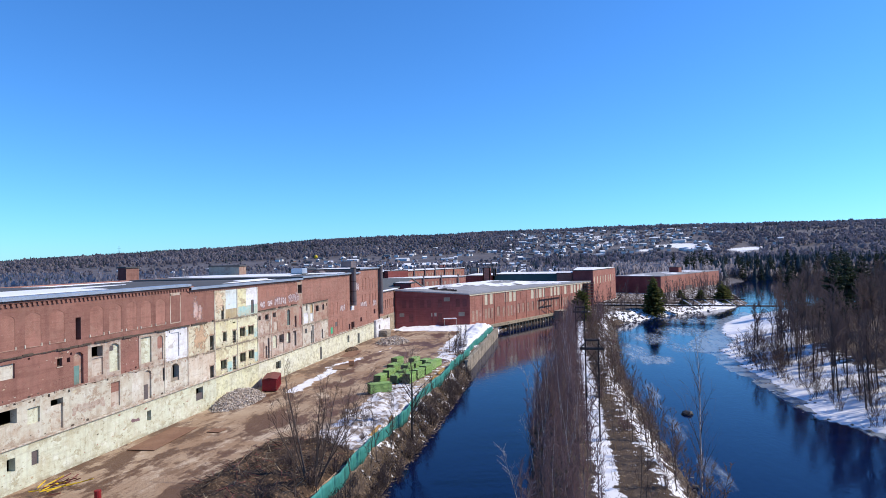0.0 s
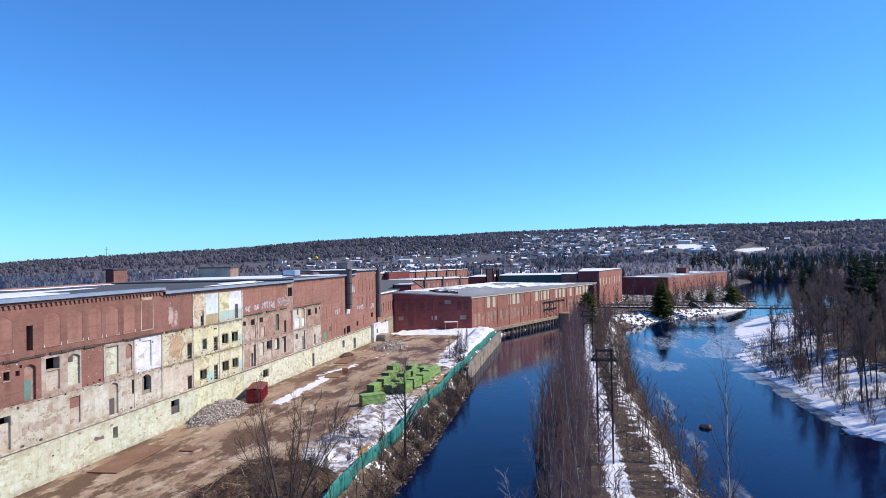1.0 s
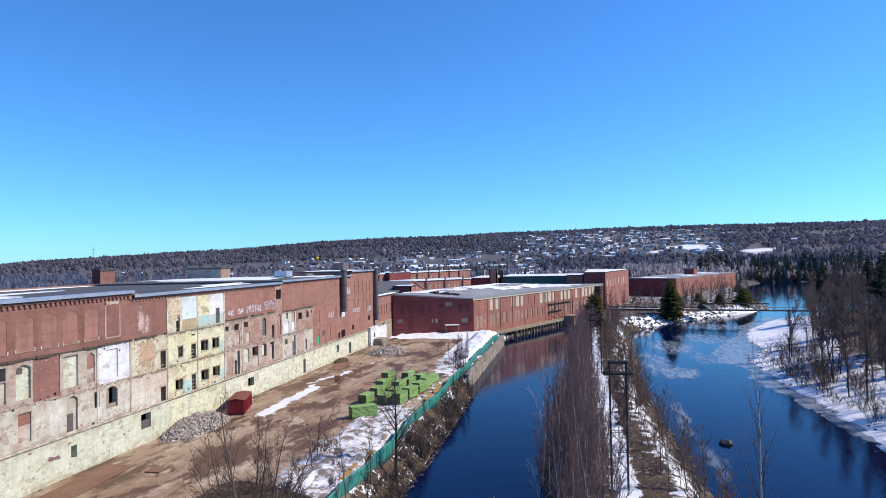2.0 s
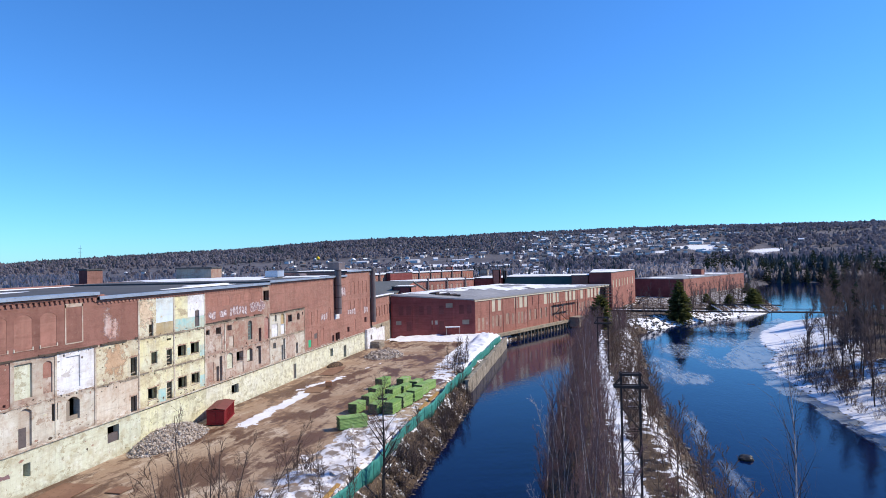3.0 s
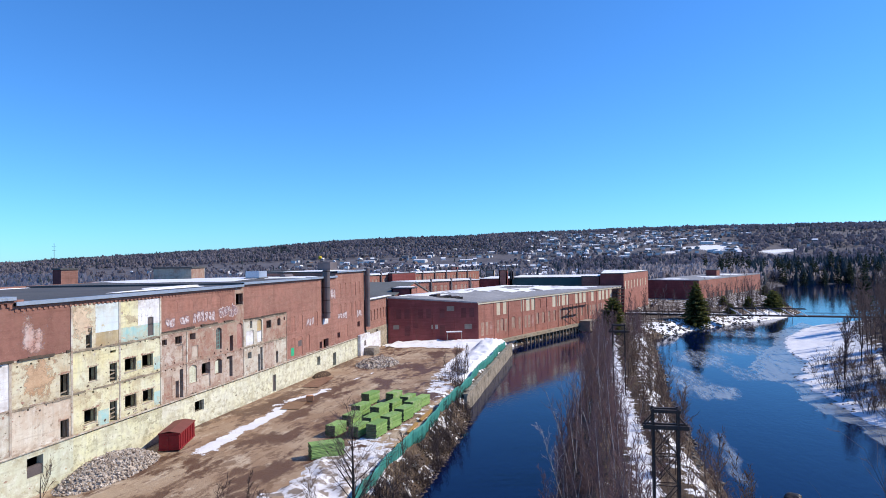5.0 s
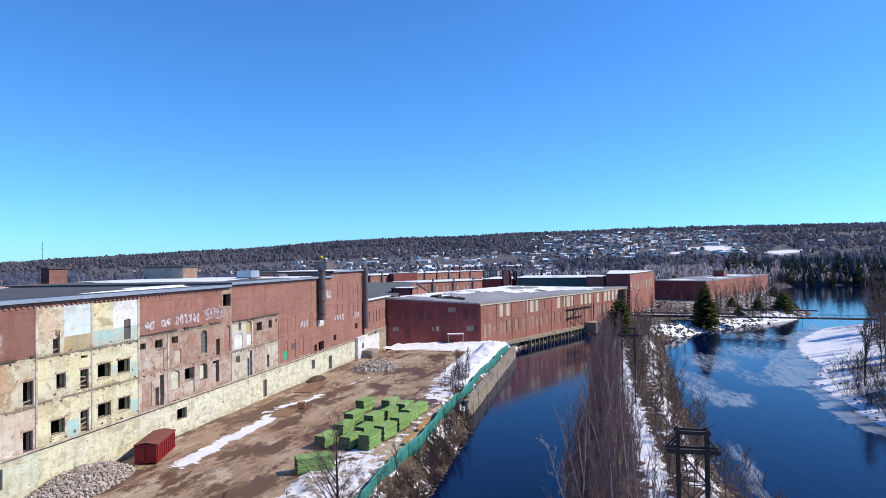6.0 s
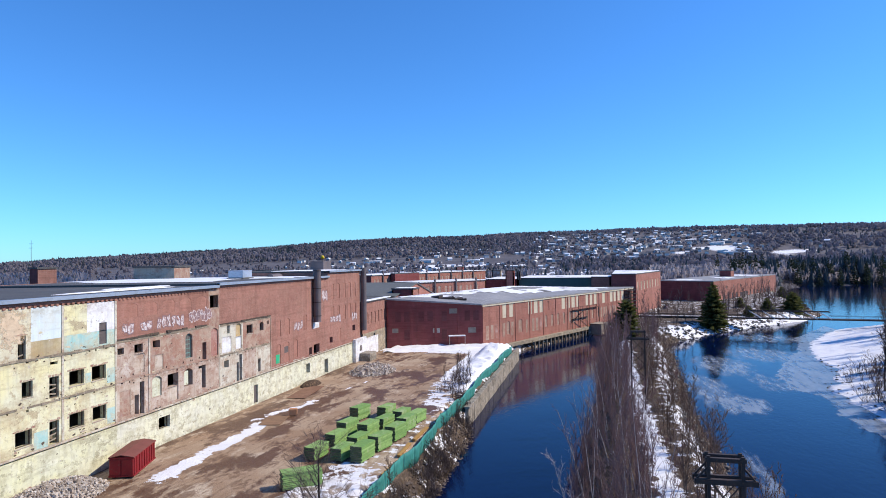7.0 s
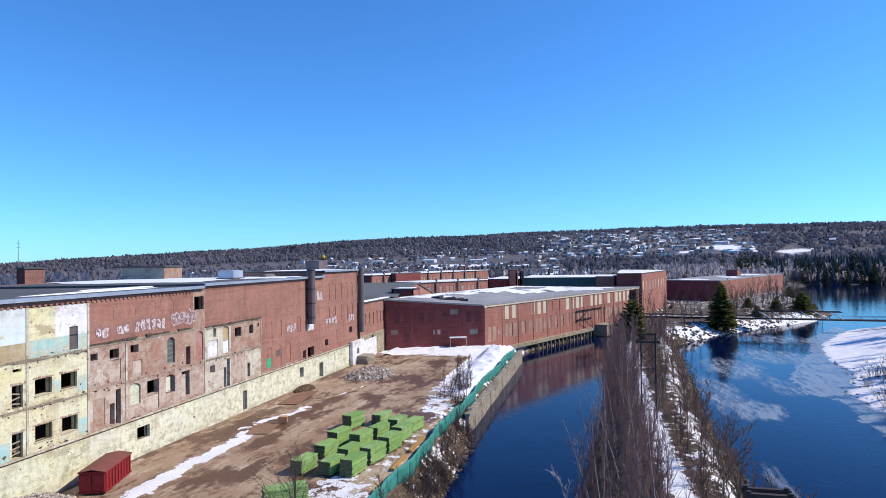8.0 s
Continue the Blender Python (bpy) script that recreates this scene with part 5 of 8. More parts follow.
# the front wall rises towards the higher side of the roof, which falls to the water
WTOP = {WA: 12.75, WB: 10.85, WC: 10.85, WD: 10.9, WE: 12.9}
bm = bmesh.new()
ln = math.hypot(WB[0] - WA[0], WB[1] - WA[1])
for x_ in (0.0, -0.5):
    quad(bm, (x_, 0, 10.6), (x_, ln, 10.6), (x_, ln, 10.62), (x_, 0, 12.4))
quad(bm, (0, 0, 10.6), (-0.5, 0, 10.6), (-0.5, 0, 12.4), (0, 0, 12.4))
on_wall(part("wall_panel", bm, MAT["maroon"], ware), ware, WA, WB)
MAT["roof_grey"] = mottled("grey_gravel_roofing", (0.30, 0.30, 0.31), (0.22, 0.22, 0.23), (0.42, 0.42, 0.43), 0.09, 1.2, 0.9, 0.0, 0.3)
cx, cy = sum(q[0] for q in WTOP) / 5, sum(q[1] for q in WTOP) / 5
ring = []
for (x, y), z in WTOP.items():
    d = Vector((x - cx, y - cy)).normalized() * 0.4
    ring.append((x + d.x + 30.2, y + d.y - 201.5, z))
mesh_object("roof", [(a, b, c - 0.38) for a, b, c in ring] + ring, [(4, 3, 2, 1, 0), (5, 6, 9), (6, 7, 8), (6, 8, 9)] + [(k, (k + 1) % 5, 5 + (k + 1) % 5, 5 + k) for k in range(5)], MAT["roof_grey"], ware, "grey gravel roof that falls towards the water")
for a, b in ((WC, WD), (WD, WE), (WE, WA)):             # the wall under the high eaves
    bm = bmesh.new()
    ln = math.hypot(b[0] - a[0], b[1] - a[1])
    quad(bm, (-0.01, 0, 10.38), (-0.01, ln, 10.38), (-0.01, ln, WTOP[b] - 0.3), (-0.01, 0, WTOP[a] - 0.3))
    on_wall(part("wall_panel", bm, MAT["maroon"], ware), ware, a, b)


def roof_z(x, y):
    """The height of the warehouse roof over the plan."""
    tris = ((WA, WB, WE), (WB, WC, WD), (WB, WD, WE))
    for a, b, c in tris:
        den = (b[1] - c[1]) * (a[0] - c[0]) + (c[0] - b[0]) * (a[1] - c[1])
        u = ((b[1] - c[1]) * (x - c[0]) + (c[0] - b[0]) * (y - c[1])) / den
        v = ((c[1] - a[1]) * (x - c[0]) + (a[0] - c[0]) * (y - c[1])) / den
        if u > -1e-6 and v > -1e-6 and u + v < 1.000001:
            return u * WTOP[a] + v * WTOP[b] + (1 - u - v) * WTOP[c]
    return None


def roof_drift(cx, cy, lx, ly, rz, seed, hole=0.0):
    """A drift of snow that follows the sloping roof, with a ragged edge."""
    n, vs, fs, at = 44, [], [], {}
    c, s_ = math.cos(math.radians(rz)), math.sin(math.radians(rz))
    for j in range(n + 1):
        for i in range(n + 1):
            a, b = 2.6 * (i / n - 0.5), 2.6 * (j / n - 0.5)
            x, y = cx + lx * a * c - ly * b * s_, cy + lx * a * s_ + ly * b * c
            z = roof_z(x, y)
            q = math.hypot(a, b) + 0.42 * noise.noise(Vector((x * 0.09, y * 0.09, seed))) + 0.25 * noise.noise(Vector((x * 0.35, y * 0.35, seed)))
            if z is not None and hole < q < 1.0:
                at[i, j] = len(vs)
                vs.append((x + 30.2, y - 201.5, z + 0.015 + 0.12 * min(1.0, (1.0 - q) * 5)))
    for (i, j), k in at.items():
        q = [at.get((i + a, j + b)) for a, b in ((0, 0), (1, 0), (1, 1), (0, 1))]
        if None not in q:
            fs.append(tuple(q))
    mesh_object("roof_snow", vs, fs, MAT["roof_snow"], ware, "old snow on the sloping roof", True)


roof_drift(-24, 262, 9, 40, -24, 71, 0.18)
roof_drift(-49, 205, 13, 3.2, 38, 72)
roof_drift(-43, 222, 9, 5, 52, 73)
roof_drift(-8, 286, 11, 14, -24, 75)
roof_drift(-43.5, 226, 3.6, 38, -19.2, 76)
for x, y, lx, ly, a in ((-40.5, 204.5, 2.2, 0.9, 25), (-43.5, 205.5, 1.6, 1.0, -20), (-37.5, 206, 1.2, 0.7, 40), (-36, 205.2, 1.0, 0.5, 10)):
    bm = bmesh.new()
    box(bm, -lx, lx, -ly, ly, 0.0, 0.5, 0.05, pose(x + 30.2, y - 201.5, roof_z(x, y) - 0.05, 6, -5, a))
    part("roof_debris", bm, MAT["metal_dark"], ware, "dark torn roofing lying in snow")
bm = bmesh.new()                                        # platform beam along the water and its piles
box(bm, 0.0, 1.3, 4.0, 64.0, -1.75, -0.75, 0.04)
on_wall(part("platform_beam", bm, MAT["stone"], ware, "yellowish weathered timber and concrete platform edge"), ware, WB, WC)
for k in range(16):
    bm = bmesh.new()
    tube(bm, [(0.9, 26.0 + 2.5 * k, -6.0), (0.9, 26.0 + 2.5 * k, -1.7)], 0.3, 0.27, 8)
    on_wall(part("platform_post", bm, MAT["board"], ware), ware, WB, WC)
# added dark sheet for the shade under the warehouse, behind the posts
bm = bmesh.new()
box(bm, -1.6, -1.2, 20.0, 66.0, -6, -1.7)
on_wall(part("dark_backing", bm, MAT["metal_dark"], ware), ware, WB, WC)
def escape_part(name, build):                           # fire escape
    bm = bmesh.new()
    build(bm)
    on_wall(part(name, bm, MAT["metal_dark"], ware, "dark rusty steel fire escape"), ware, WB, WC)


for s in (52.5, 58.5, 64.0, 71.8):
    for d in (0.2, 1.15):
        escape_part("escape_post", lambda q: tube(q, [(d, s, -0.8), (d, s, 6.3)], 0.08, 0.08, 4))
for z in (2.6, 5.4):
    escape_part("escape_platform", lambda q: box(q, 0.15, 0.7, 52.4, 64.0 if z < 3 else 72.0, z, z + 0.07))
escape_part("escape_stair", lambda q: tube(q, [(1.15, 53, 2.7), (1.15, 60, 5.4)], 0.11, 0.11, 4))
escape_part("escape_stair", lambda q: tube(q, [(1.15, 62, -0.7), (1.15, 55, 2.7)], 0.11, 0.11, 4))
escape_part("escape_rail", lambda q: tube(q, [(1.15, 52.5, 6.4), (1.15, 72, 6.4)], 0.07, 0.07, 4))
for k in range(6):
    escape_part("stair_landing", lambda q: box(q, 0.1, 2.4, 98.2, 105.6, 2.7 + 1.4 * k, 2.85 + 1.4 * k))
for s in (98.2, 101.8, 105.5):
    for d in (0.2, 2.3):
        escape_part("stair_post", lambda q: tube(q, [(d, s, -0.5), (d, s, 10.6)], 0.12, 0.12, 4))
for k in range(12):                                     # tall blind panels between the piers of the lower storey
    for e in (1.7, 4.0, 6.2):
        a = 8.2 * k + e
        if any(a < q + 0.3 and p_ - 0.3 < a + 1.3 for p_, q in LOW) or a > 100:
            continue
        bm = bmesh.new()
        box(bm, -0.02, 0.035, a, a + 1.3, 1.2, 4.9)
        on_wall(part("blind_panel", bm, MAT["brick_pink" if (k + int(e)) % 3 else "brick_pale"], ware), ware, WB, WC)
for k in range(4):                                      # shallow bricked-up windows of the front
    for z in (2.0, 6.6):
        for e in (1.3, 3.6):
            bm = bmesh.new()
            box(bm, -0.02, 0.03, 0.9 + 6.0 * k + e, 2.3 + 6.0 * k + e, z, z + 2.6)
            if not any(h_[0] < 2.5 + 6.0 * k + e and 0.7 + 6.0 * k + e < h_[1] and h_[2] < z + 2.7 and z - 0.1 < h_[3] for h_ in holes):
                on_wall(part("blind_panel", bm, MAT["maroon_dark"], ware), ware, WA, WB)
            else:
                bm.free()
shack = thing("shack", (0, 262, -1.0), "grey weathered plank shack on the water's edge", "shed", rz=-24)
bm = bmesh.new()
box(bm, -2.0, 2.0, -3.6, 3.6, -2.5, 1.0, 0.04)
part("wall", bm, MAT["board"], shack)
bm = bmesh.new()
box(bm, -2.2, 2.2, -3.9, 3.9, 1.0, 1.2)
part("roof", bm, MAT["board"], shack)
bm = bmesh.new()
box(bm, 1.96, 2.04, -0.8, 1.0, -0.6, 0.6)
part("window", bm, MAT["dark_panel"], shack)


def plain_block(name, corners, z0, z1, mats, label, holes=None, snow=True, roof="roof_dark"):
    """A flat-roofed building; corners run counter-clockwise as seen from above."""
    b = thing(name, (corners[0][0], corners[0][1], 0), label, "building")
    n = len(corners)
    for i in range(n):
        wall_face(b, corners[i], corners[(i + 1) % n], z0, z1, MAT[mats[i % len(mats)]], (holes or {}).get(i, ()))
    flat_roof(b, corners, z1 + 0.35, MAT[roof], 0.3, snow)
    return b


def row(a, b, step, w, z0, z1, d=0.15, rise=0.2):
    out = []
    while a + w < b:
        out.append((a, a + w, z0, z1, d, rise))
        a += step
    return out


def board_row(b, a0, a1, holes, mat):
    for h in holes:
        bm = bmesh.new()
        box(bm, -0.2, -0.1, *h[:4])
        on_wall(part("window_board", bm, MAT[mat], b), b, a0, a1)


# tall block behind the warehouse
h = row(3, 52, 6.5, 1.8, 9.0, 12.6)
b = plain_block("factory_block", [(5, 303), (14.5, 304), (29, 358), (8, 370)], -1, 15.6, ["maroon", "brick_far", "brick_far", "maroon"], "tall red brick factory block with cream window boards", {1: h})
board_row(b, (14.5, 304), (29, 358), h, "cream_board")
# green-clad block with its brick tower
plain_block("factory_block", [(-38.6, 352), (-2.5, 352), (9, 392), (-38.6, 392)], 0, 12.7, ["green_wall", "brick_far", "brick_far", "brick_far"], "long dark green clad factory block with snowy roof")
plain_block("factory_block", [(-55, 351.4), (-38.7, 351.4), (-38.7, 390), (-55, 390)], 0, 12.2, ["maroon", "brick_far", "brick_far", "brick_far"], "dark maroon brick factory block")
plain_block("factory_block", [(-3.2, 348), (5, 346), (9, 362), (0, 364)], 0, 13.2, ["brick_far", "brick_far", "maroon", "maroon"], "small red brick factory block with snow on its roof")
plain_block("factory_tower", [(-44.0, 346), (-40.0, 346), (-40.0, 351), (-44.0, 351)], 0, 16.8, ["brick_far", "maroon"], "square red brick stair tower", snow=False)
plain_block("vent_shaft", [(-38.6, 346.5), (-36.8, 346.5), (-36.8, 349), (-38.6, 349)], 12.3, 16.2, ["dark_panel"], "dark sheet-metal vent shaft", snow=False)
# far block on the river bend
h = row(16, 44, 7.5, 3.0, 0.0, 2.6, 0.4, 0) + row(66, 118, 7.5, 3.0, 0.0, 2.6, 0.4, 0) + [(46.5, 62.5, -0.4, 2.4, 0.5, 0)] + [(8 + 13 * k, 9.6 + 13 * k, 5.4, 7.0, 0.15, 0) for k in range(9)]
b = plain_block("river_mill", [(31, 392), (56, 378), (113.5, 493), (88, 508)], -2.0, 9.8, ["maroon", "brick_far"], "long low red brick mill on a stone base by the river", {1: h}, False, "roof_grey")
for cx, cy, lx, ly, sd in ((46, 396, 6, 9, 81), (70, 432, 5, 13, 82), (90, 476, 6, 14, 83)):
    snow_sheet("roof_snow", cx - b.location.x, cy - b.location.y, lx, ly, 10.16 - b.location.z, sd, b, 0.0, "old snow on the flat roof", "roof_snow", 0.12)
board_row(b, (56, 378), (113.5, 493), h, "dark_panel")
bm = bmesh.new()
box(bm, 0.0, 0.3, 4, 124, -2.0, -0.1)
on_wall(part("stone_base", bm, MAT["stone"], b), b, (56, 378), (113.5, 493))
b = plain_block("rooftop_house", [(72, 452), (78, 450), (81, 456), (75, 458)], 9.9, 13.6, ["maroon", "brick_far"], "small dark red brick rooftop house", snow=False)
# mills behind the annex: two brick rows, piers and pipes along their fronts
for cs, z, label in (([(-98.7, 306), (-64.5, 408), (-83.5, 414), (-117.7, 312)], 15.6, "long red brick factory row with pilasters and snowy roof"),
                     ([(-74.2, 297.5), (-51.1, 328), (-60, 345), (-90, 309)], 12.6, "low red brick factory row with snow along its eaves")):
    ln = math.hypot(cs[1][0] - cs[0][0], cs[1][1] - cs[0][1])
    h = row(2, ln - 2, 6.1, 1.5, z - 4.4, z - 1.5) + row(4.4, ln - 2, 6.1, 1.5, z - 4.4, z - 1.5)
    h.sort()
    b = plain_block("factory_row", cs, 0, z, ["brick_far", "brick_far", "maroon", "maroon"], label, {0: h})
    board_row(b, cs[0], cs[1], h, "brick_pink")
    for k in range(int(ln / 12)):
        bm = bmesh.new()
        box(bm, 0.0, 0.6, 8 + 12 * k, 8.8 + 12 * k, 2, z + 1.6, 0.05)
        on_wall(part("pier", bm, MAT["duct"], b, "grey weathered pier with a vent cap"), b, cs[0], cs[1])
    bm = bmesh.new()
    box(bm, -0.4, 0.5, 0, ln, z + 0.3, z + 0.62)
    on_wall(part("eaves_snow", bm, MAT["snow"], b), b, cs[0], cs[1])
# a dark recess of the row, built as an added protruding dark block
plain_block("stair_block", [(-91.5, 318.2), (-85.2, 337.0), (-87.5, 338), (-93.8, 319)], 0, 16.2, ["maroon"], "dark brick block standing in for a recess", snow=False)
plain_block("rooftop_house", [(-80.5, 400), (-76.6, 400), (-76.6, 404), (-80.5, 404)], 15, 18.2, ["brick_far", "maroon"], "small brown brick rooftop house", snow=False)
plain_block("rooftop_house", [(-59, 398), (-54, 398), (-54, 403), (-59, 403)], 10, 16.0, ["grey", "grey"], "grey rendered rooftop house", snow=False)
gable = thing("gabled_shed", (-62, 250, 0), "dark grey pitched-roof factory shed with a brick gable", "building")
bm = bmesh.new()
ends = [[bm.verts.new((x, y, z)) for y, z in ((-24, 11.3), (2, 14.7), (26, 9.6))] for x in (-46.0, 0.0)]
for k in range(2):
    bm.faces.new((ends[0][k], ends[1][k], ends[1][k + 1], ends[0][k + 1]))
low_ = [[bm.verts.new((v.co.x, v.co.y, v.co.z - 0.35)) for v in e] for e in ends]
for k in range(2):
    bm.faces.new((low_[0][k], low_[0][k + 1], low_[1][k + 1], low_[1][k]))
for e, f in zip(ends, low_):
    for k in range(2):
        bm.faces.new((e[k], e[k + 1], f[k + 1], f[k]))
part("roof", bm, MAT["roof_shingle"], gable, "dark grey shingled roof with a little snow")
bm = bmesh.new()
g_ = [bm.verts.new((-0.4, y, z)) for y, z in ((-24, 0), (26, 0), (26, 9.4), (2, 14.5), (-24, 11.1))]
bm.faces.new(g_)
quad(bm, (-46, -23.6, 0), (-0.4, -23.6, 0), (-0.4, -23.6, 11.0), (-46, -23.6, 11.0))
part("wall", bm, MAT["brick_far"], gable)
for y in (-12, -3, 6, 15):
    bm = bmesh.new()
    box(bm, -0.42, -0.3, y, y + 1.8, 6.0, 9.0)
    part("window_board", bm, MAT["dark_panel"], gable)
plain_block("rooftop_house", [(-64.8, 232), (-57.8, 232), (-57.8, 239), (-64.8, 239)], 9.5, 13.2, ["maroon", "brick_far"], "small red brick rooftop house with snow", snow=True)
# on and behind the long mill
plain_block("stair_house", [(-131.2, 161.0), (-127.4, 159.6), (-125.9, 163.4), (-129.7, 164.8)], 0, 21.6, ["maroon", "brick", "brick", "maroon"], "dark red brick stair house", snow=False)
mast = thing("antenna_mast", (-130.95, 161.2, 21.9), "thin steel antenna mast on the stair house roof", "antenna")
bm = bmesh.new()
tube(bm, [(0, 0, 0), (0, 0, 6.4)], 0.06, 0.04, 6)
part("pole", bm, MAT["duct"], mast)
for z in (4.6, 5.6):
    bm = bmesh.new()
    tube(bm, [(-0.6, 0, z), (0.6, 0, z)], 0.04, 0.04, 4)
    part("crossbar", bm, MAT["duct"], mast)
plain_block("tower_house", [(-97.2, 154.5), (-89.5, 157.5), (-93, 168), (-100.7, 165)], 0, 21.6, ["grey", "brick_pink", "grey", "grey"], "grey and tan brick tower house with flat roof", snow=False)
plain_block("brick_house", [(-92, 196), (-85, 196), (-85, 202), (-92, 202)], 0, 19.9, ["brick_far", "brick"], "small red brick rooftop house", snow=False)
vent = thing("roof_vent", (-65.2, 143.6, 19.38), "grey sheet-metal ventilator box on the mill roof", "ventilator")
bm = bmesh.new()
box(bm, -1.5, 1.5, -1.6, 1.6, 0.25, 1.6, 0.06)
part("housing", bm, MAT["flashing"], vent)
bm = bmesh.new()
box(bm, -1.7, 1.7, -1.8, 1.8, -0.1, 0.3)
part("curb", bm, MAT["roof_dark"], vent)
hatch = thing("roof_hatch", (-63.5, 153.5, 19.4), "low curved dark roof hatch in the snow", "hatch")
bm = bmesh.new()
tube(bm, [(0, -1.9, 0.1), (0, 1.9, 0.1)], 0.65, 0.65, 12)
part("cover", bm, MAT["duct"], hatch)
unit = thing("cooling_unit", (-62, 172, 20.5), "grey cooling unit on the roof", "cooling unit")
bm = bmesh.new()
box(bm, -1.6, 1.6, -2.2, 2.2, -0.3, 2.0, 0.06)
part("housing", bm, MAT["duct"], unit)
ball = thing("warning_marker", (-178, 430, 4), "yellow marker on a tall thin pole", "marker")
bm = bmesh.new()
bmesh.ops.create_icosphere(bm, subdivisions=2, radius=1.3, matrix=Matrix.Translation((0, 0, 21.2)))
MAT["yellow"] = mottled("yellow_paint", (0.75, 0.52, 0.02), (0.62, 0.42, 0.02), (0.4, 0.28, 0.03), 1.0, 5.0, 0.6)
part("marker_ball", bm, MAT["yellow"], ball)
bm = bmesh.new()
tube(bm, [(0, 0, -6), (0, 0, 21)], 0.18, 0.12, 6)
part("pole", bm, MAT["metal_dark"], ball)

# ---------------------------------------------------------------- the truss bridge
bridge = thing("truss_bridge", (14, 288, 0.2), "dark steel truss footbridge with pale diagonals over the river", "bridge", rz=-8)
bm = bmesh.new()
box(bm, 0, 108, -1.5, 1.5, 0.0, 0.45)
part("deck", bm, MAT["metal_dark"], bridge)
for side in (-1.5, 1.5):
    bm = bmesh.new()
    box(bm, 37.7, 62.7, side - 0.12, side + 0.12, 2.7, 2.95)
    part("top_chord", bm, MAT["metal_dark"], bridge)
    bm = bmesh.new()
    tube(bm, [(62.7, side, 1.4), (108, side, 1.4)], 0.06, 0.06, 4)
    part("handrail", bm, MAT["metal_dark"], bridge)
    bm = bmesh.new()
    box(bm, 0, 37, side - 0.08, side + 0.08, 1.1, 1.28)
    part("handrail", bm, MAT["dark_wood"], bridge, "dark timber handrail")
    for k in range(19):
        bm = bmesh.new()
        box(bm, 2.0 * k, 2.0 * k + 0.14, side - 0.09, side + 0.09, 0.4, 1.2)
        part("post", bm, MAT["dark_wood"], bridge)
    for k in range(10):
        bm = bmesh.new()
        tube(bm, [(68 + 4.2 * k, side, 0.4), (68 + 4.2 * k, side, 1.4)], 0.06, 0.06, 4)
        part("post", bm, MAT["metal_dark"], bridge)
    for k in range(6):
        bm = bmesh.new()
        tube(bm, [(1.5 + 5.2 * k, side * 1.3, -6.0), (1.5 + 5.2 * k, side, 0.1)], 0.22, 0.2, 6)
        part("trestle_leg", bm, MAT["dark_wood"], bridge)
    for k in range(6):
        bm = bmesh.new()
        tube(bm, [(37.9 + 4.3 * k, side, 2.75), (41.6 + 4.3 * k, side, 0.4)], 0.20, 0.20, 4)
        part("diagonal", bm, MAT["white"], bridge, "pale steel diagonal")
        bm = bmesh.new()
        tube(bm, [(37.9 + 4.3 * k, side, 0.4), (37.9 + 4.3 * k, side, 2.75)], 0.09, 0.09, 4)
        part("upright", bm, MAT["metal_dark"], bridge)
bm = bmesh.new()
box(bm, 0.5, 36.5, -1.2, 1.2, 0.46, 0.58)
part("deck_snow", bm, MAT["dirty_snow"], bridge, "old snow lying on the deck")


# ---------------------------------------------------------------- quay and fence
quay = thing("quay_wall", (-21.2, 136, 0), "stained pale concrete quay wall along the canal", "quay wall", kind="structure")
for k in range(14):
    bm = bmesh.new()
    box(bm, -0.35, 0.25 + 0.05 * (k % 3), 4.8 * k, 4.8 * k + 4.74, -6.2, -0.85 - 0.06 * (k % 2), 0.05)
    part("wall_block", bm, MAT["concrete"], quay)
bm = bmesh.new()
box(bm, -0.5, 0.42, 0, 67.2, -0.88, -0.62, 0.04)
part("coping", bm, MAT["concrete"], quay)

m, nt, p = base_material("green_mesh_tarp", 0.6)
v = coords(nt)
c = mix(nt, noise_fac(nt, v, 0.8, 6, 0.35, 0.65), (0.045, 0.25, 0.215), (0.028, 0.16, 0.14))
nt.links.new(mix(nt, noise_fac(nt, coords(nt, (1, 3, 0.4)), 2.0, 5, 0.55, 0.7), c, (0.08, 0.32, 0.28)), p.inputs["Base Color"])
MAT["tarp"] = m
fence = thing("mesh_fence", (-22.2, 44, 0), "green mesh tarpaulin fence sagging between steel posts", "fence")
rf = random.Random(21)


def fence_x(y):
    return 0.25 * math.sin(y * 0.21) + 0.12 * math.sin(y * 0.7) + (0.022 * max(0.0, y - 128) if y < 152 else 0.5)


tops = [1.02 + rf.uniform(-0.14, 0.14) for _ in range(60)]
for k in range(50):
    y = 3.08 * k
    bm = bmesh.new()
    tube(bm, [(fence_x(y) - 0.06, y, -1.5), (fence_x(y) - 0.06, y, tops[k] + 0.12)], 0.045, 0.04, 5)
    part("post", bm, MAT["metal_dark"], fence)
for k in range(49):
    n = 8
    vs, fs = [], []
    for i in range(n + 1):
        y = 3.08 * (k + i / n)
        top = tops[k] + (tops[k + 1] - tops[k]) * i / n - 0.06 * math.sin(math.pi * i / n)
        for j, z in enumerate((-1.15, -0.3, 0.5, top)):
            bulge = 0.035 * math.sin(2.3 * y + j) + (0.05 if j in (1, 2) else 0.0) * math.sin(math.pi * i / n)
            vs.append((fence_x(y) + bulge, y, z))
    for i in range(n):
        for j in range(3):
            a = i * 4 + j
            fs.append((a, a + 4, a + 5, a + 1))
    ob = mesh_object("tarp_panel", vs, fs, MAT["tarp"], fence, smooth=True)
    so = ob.modifiers.new("thickness", 'SOLIDIFY')
    so.thickness = 0.02
plank = thing("planks", (-23.6, 70, 0.05), "ochre planks lying along the fence in the snow", "planks")
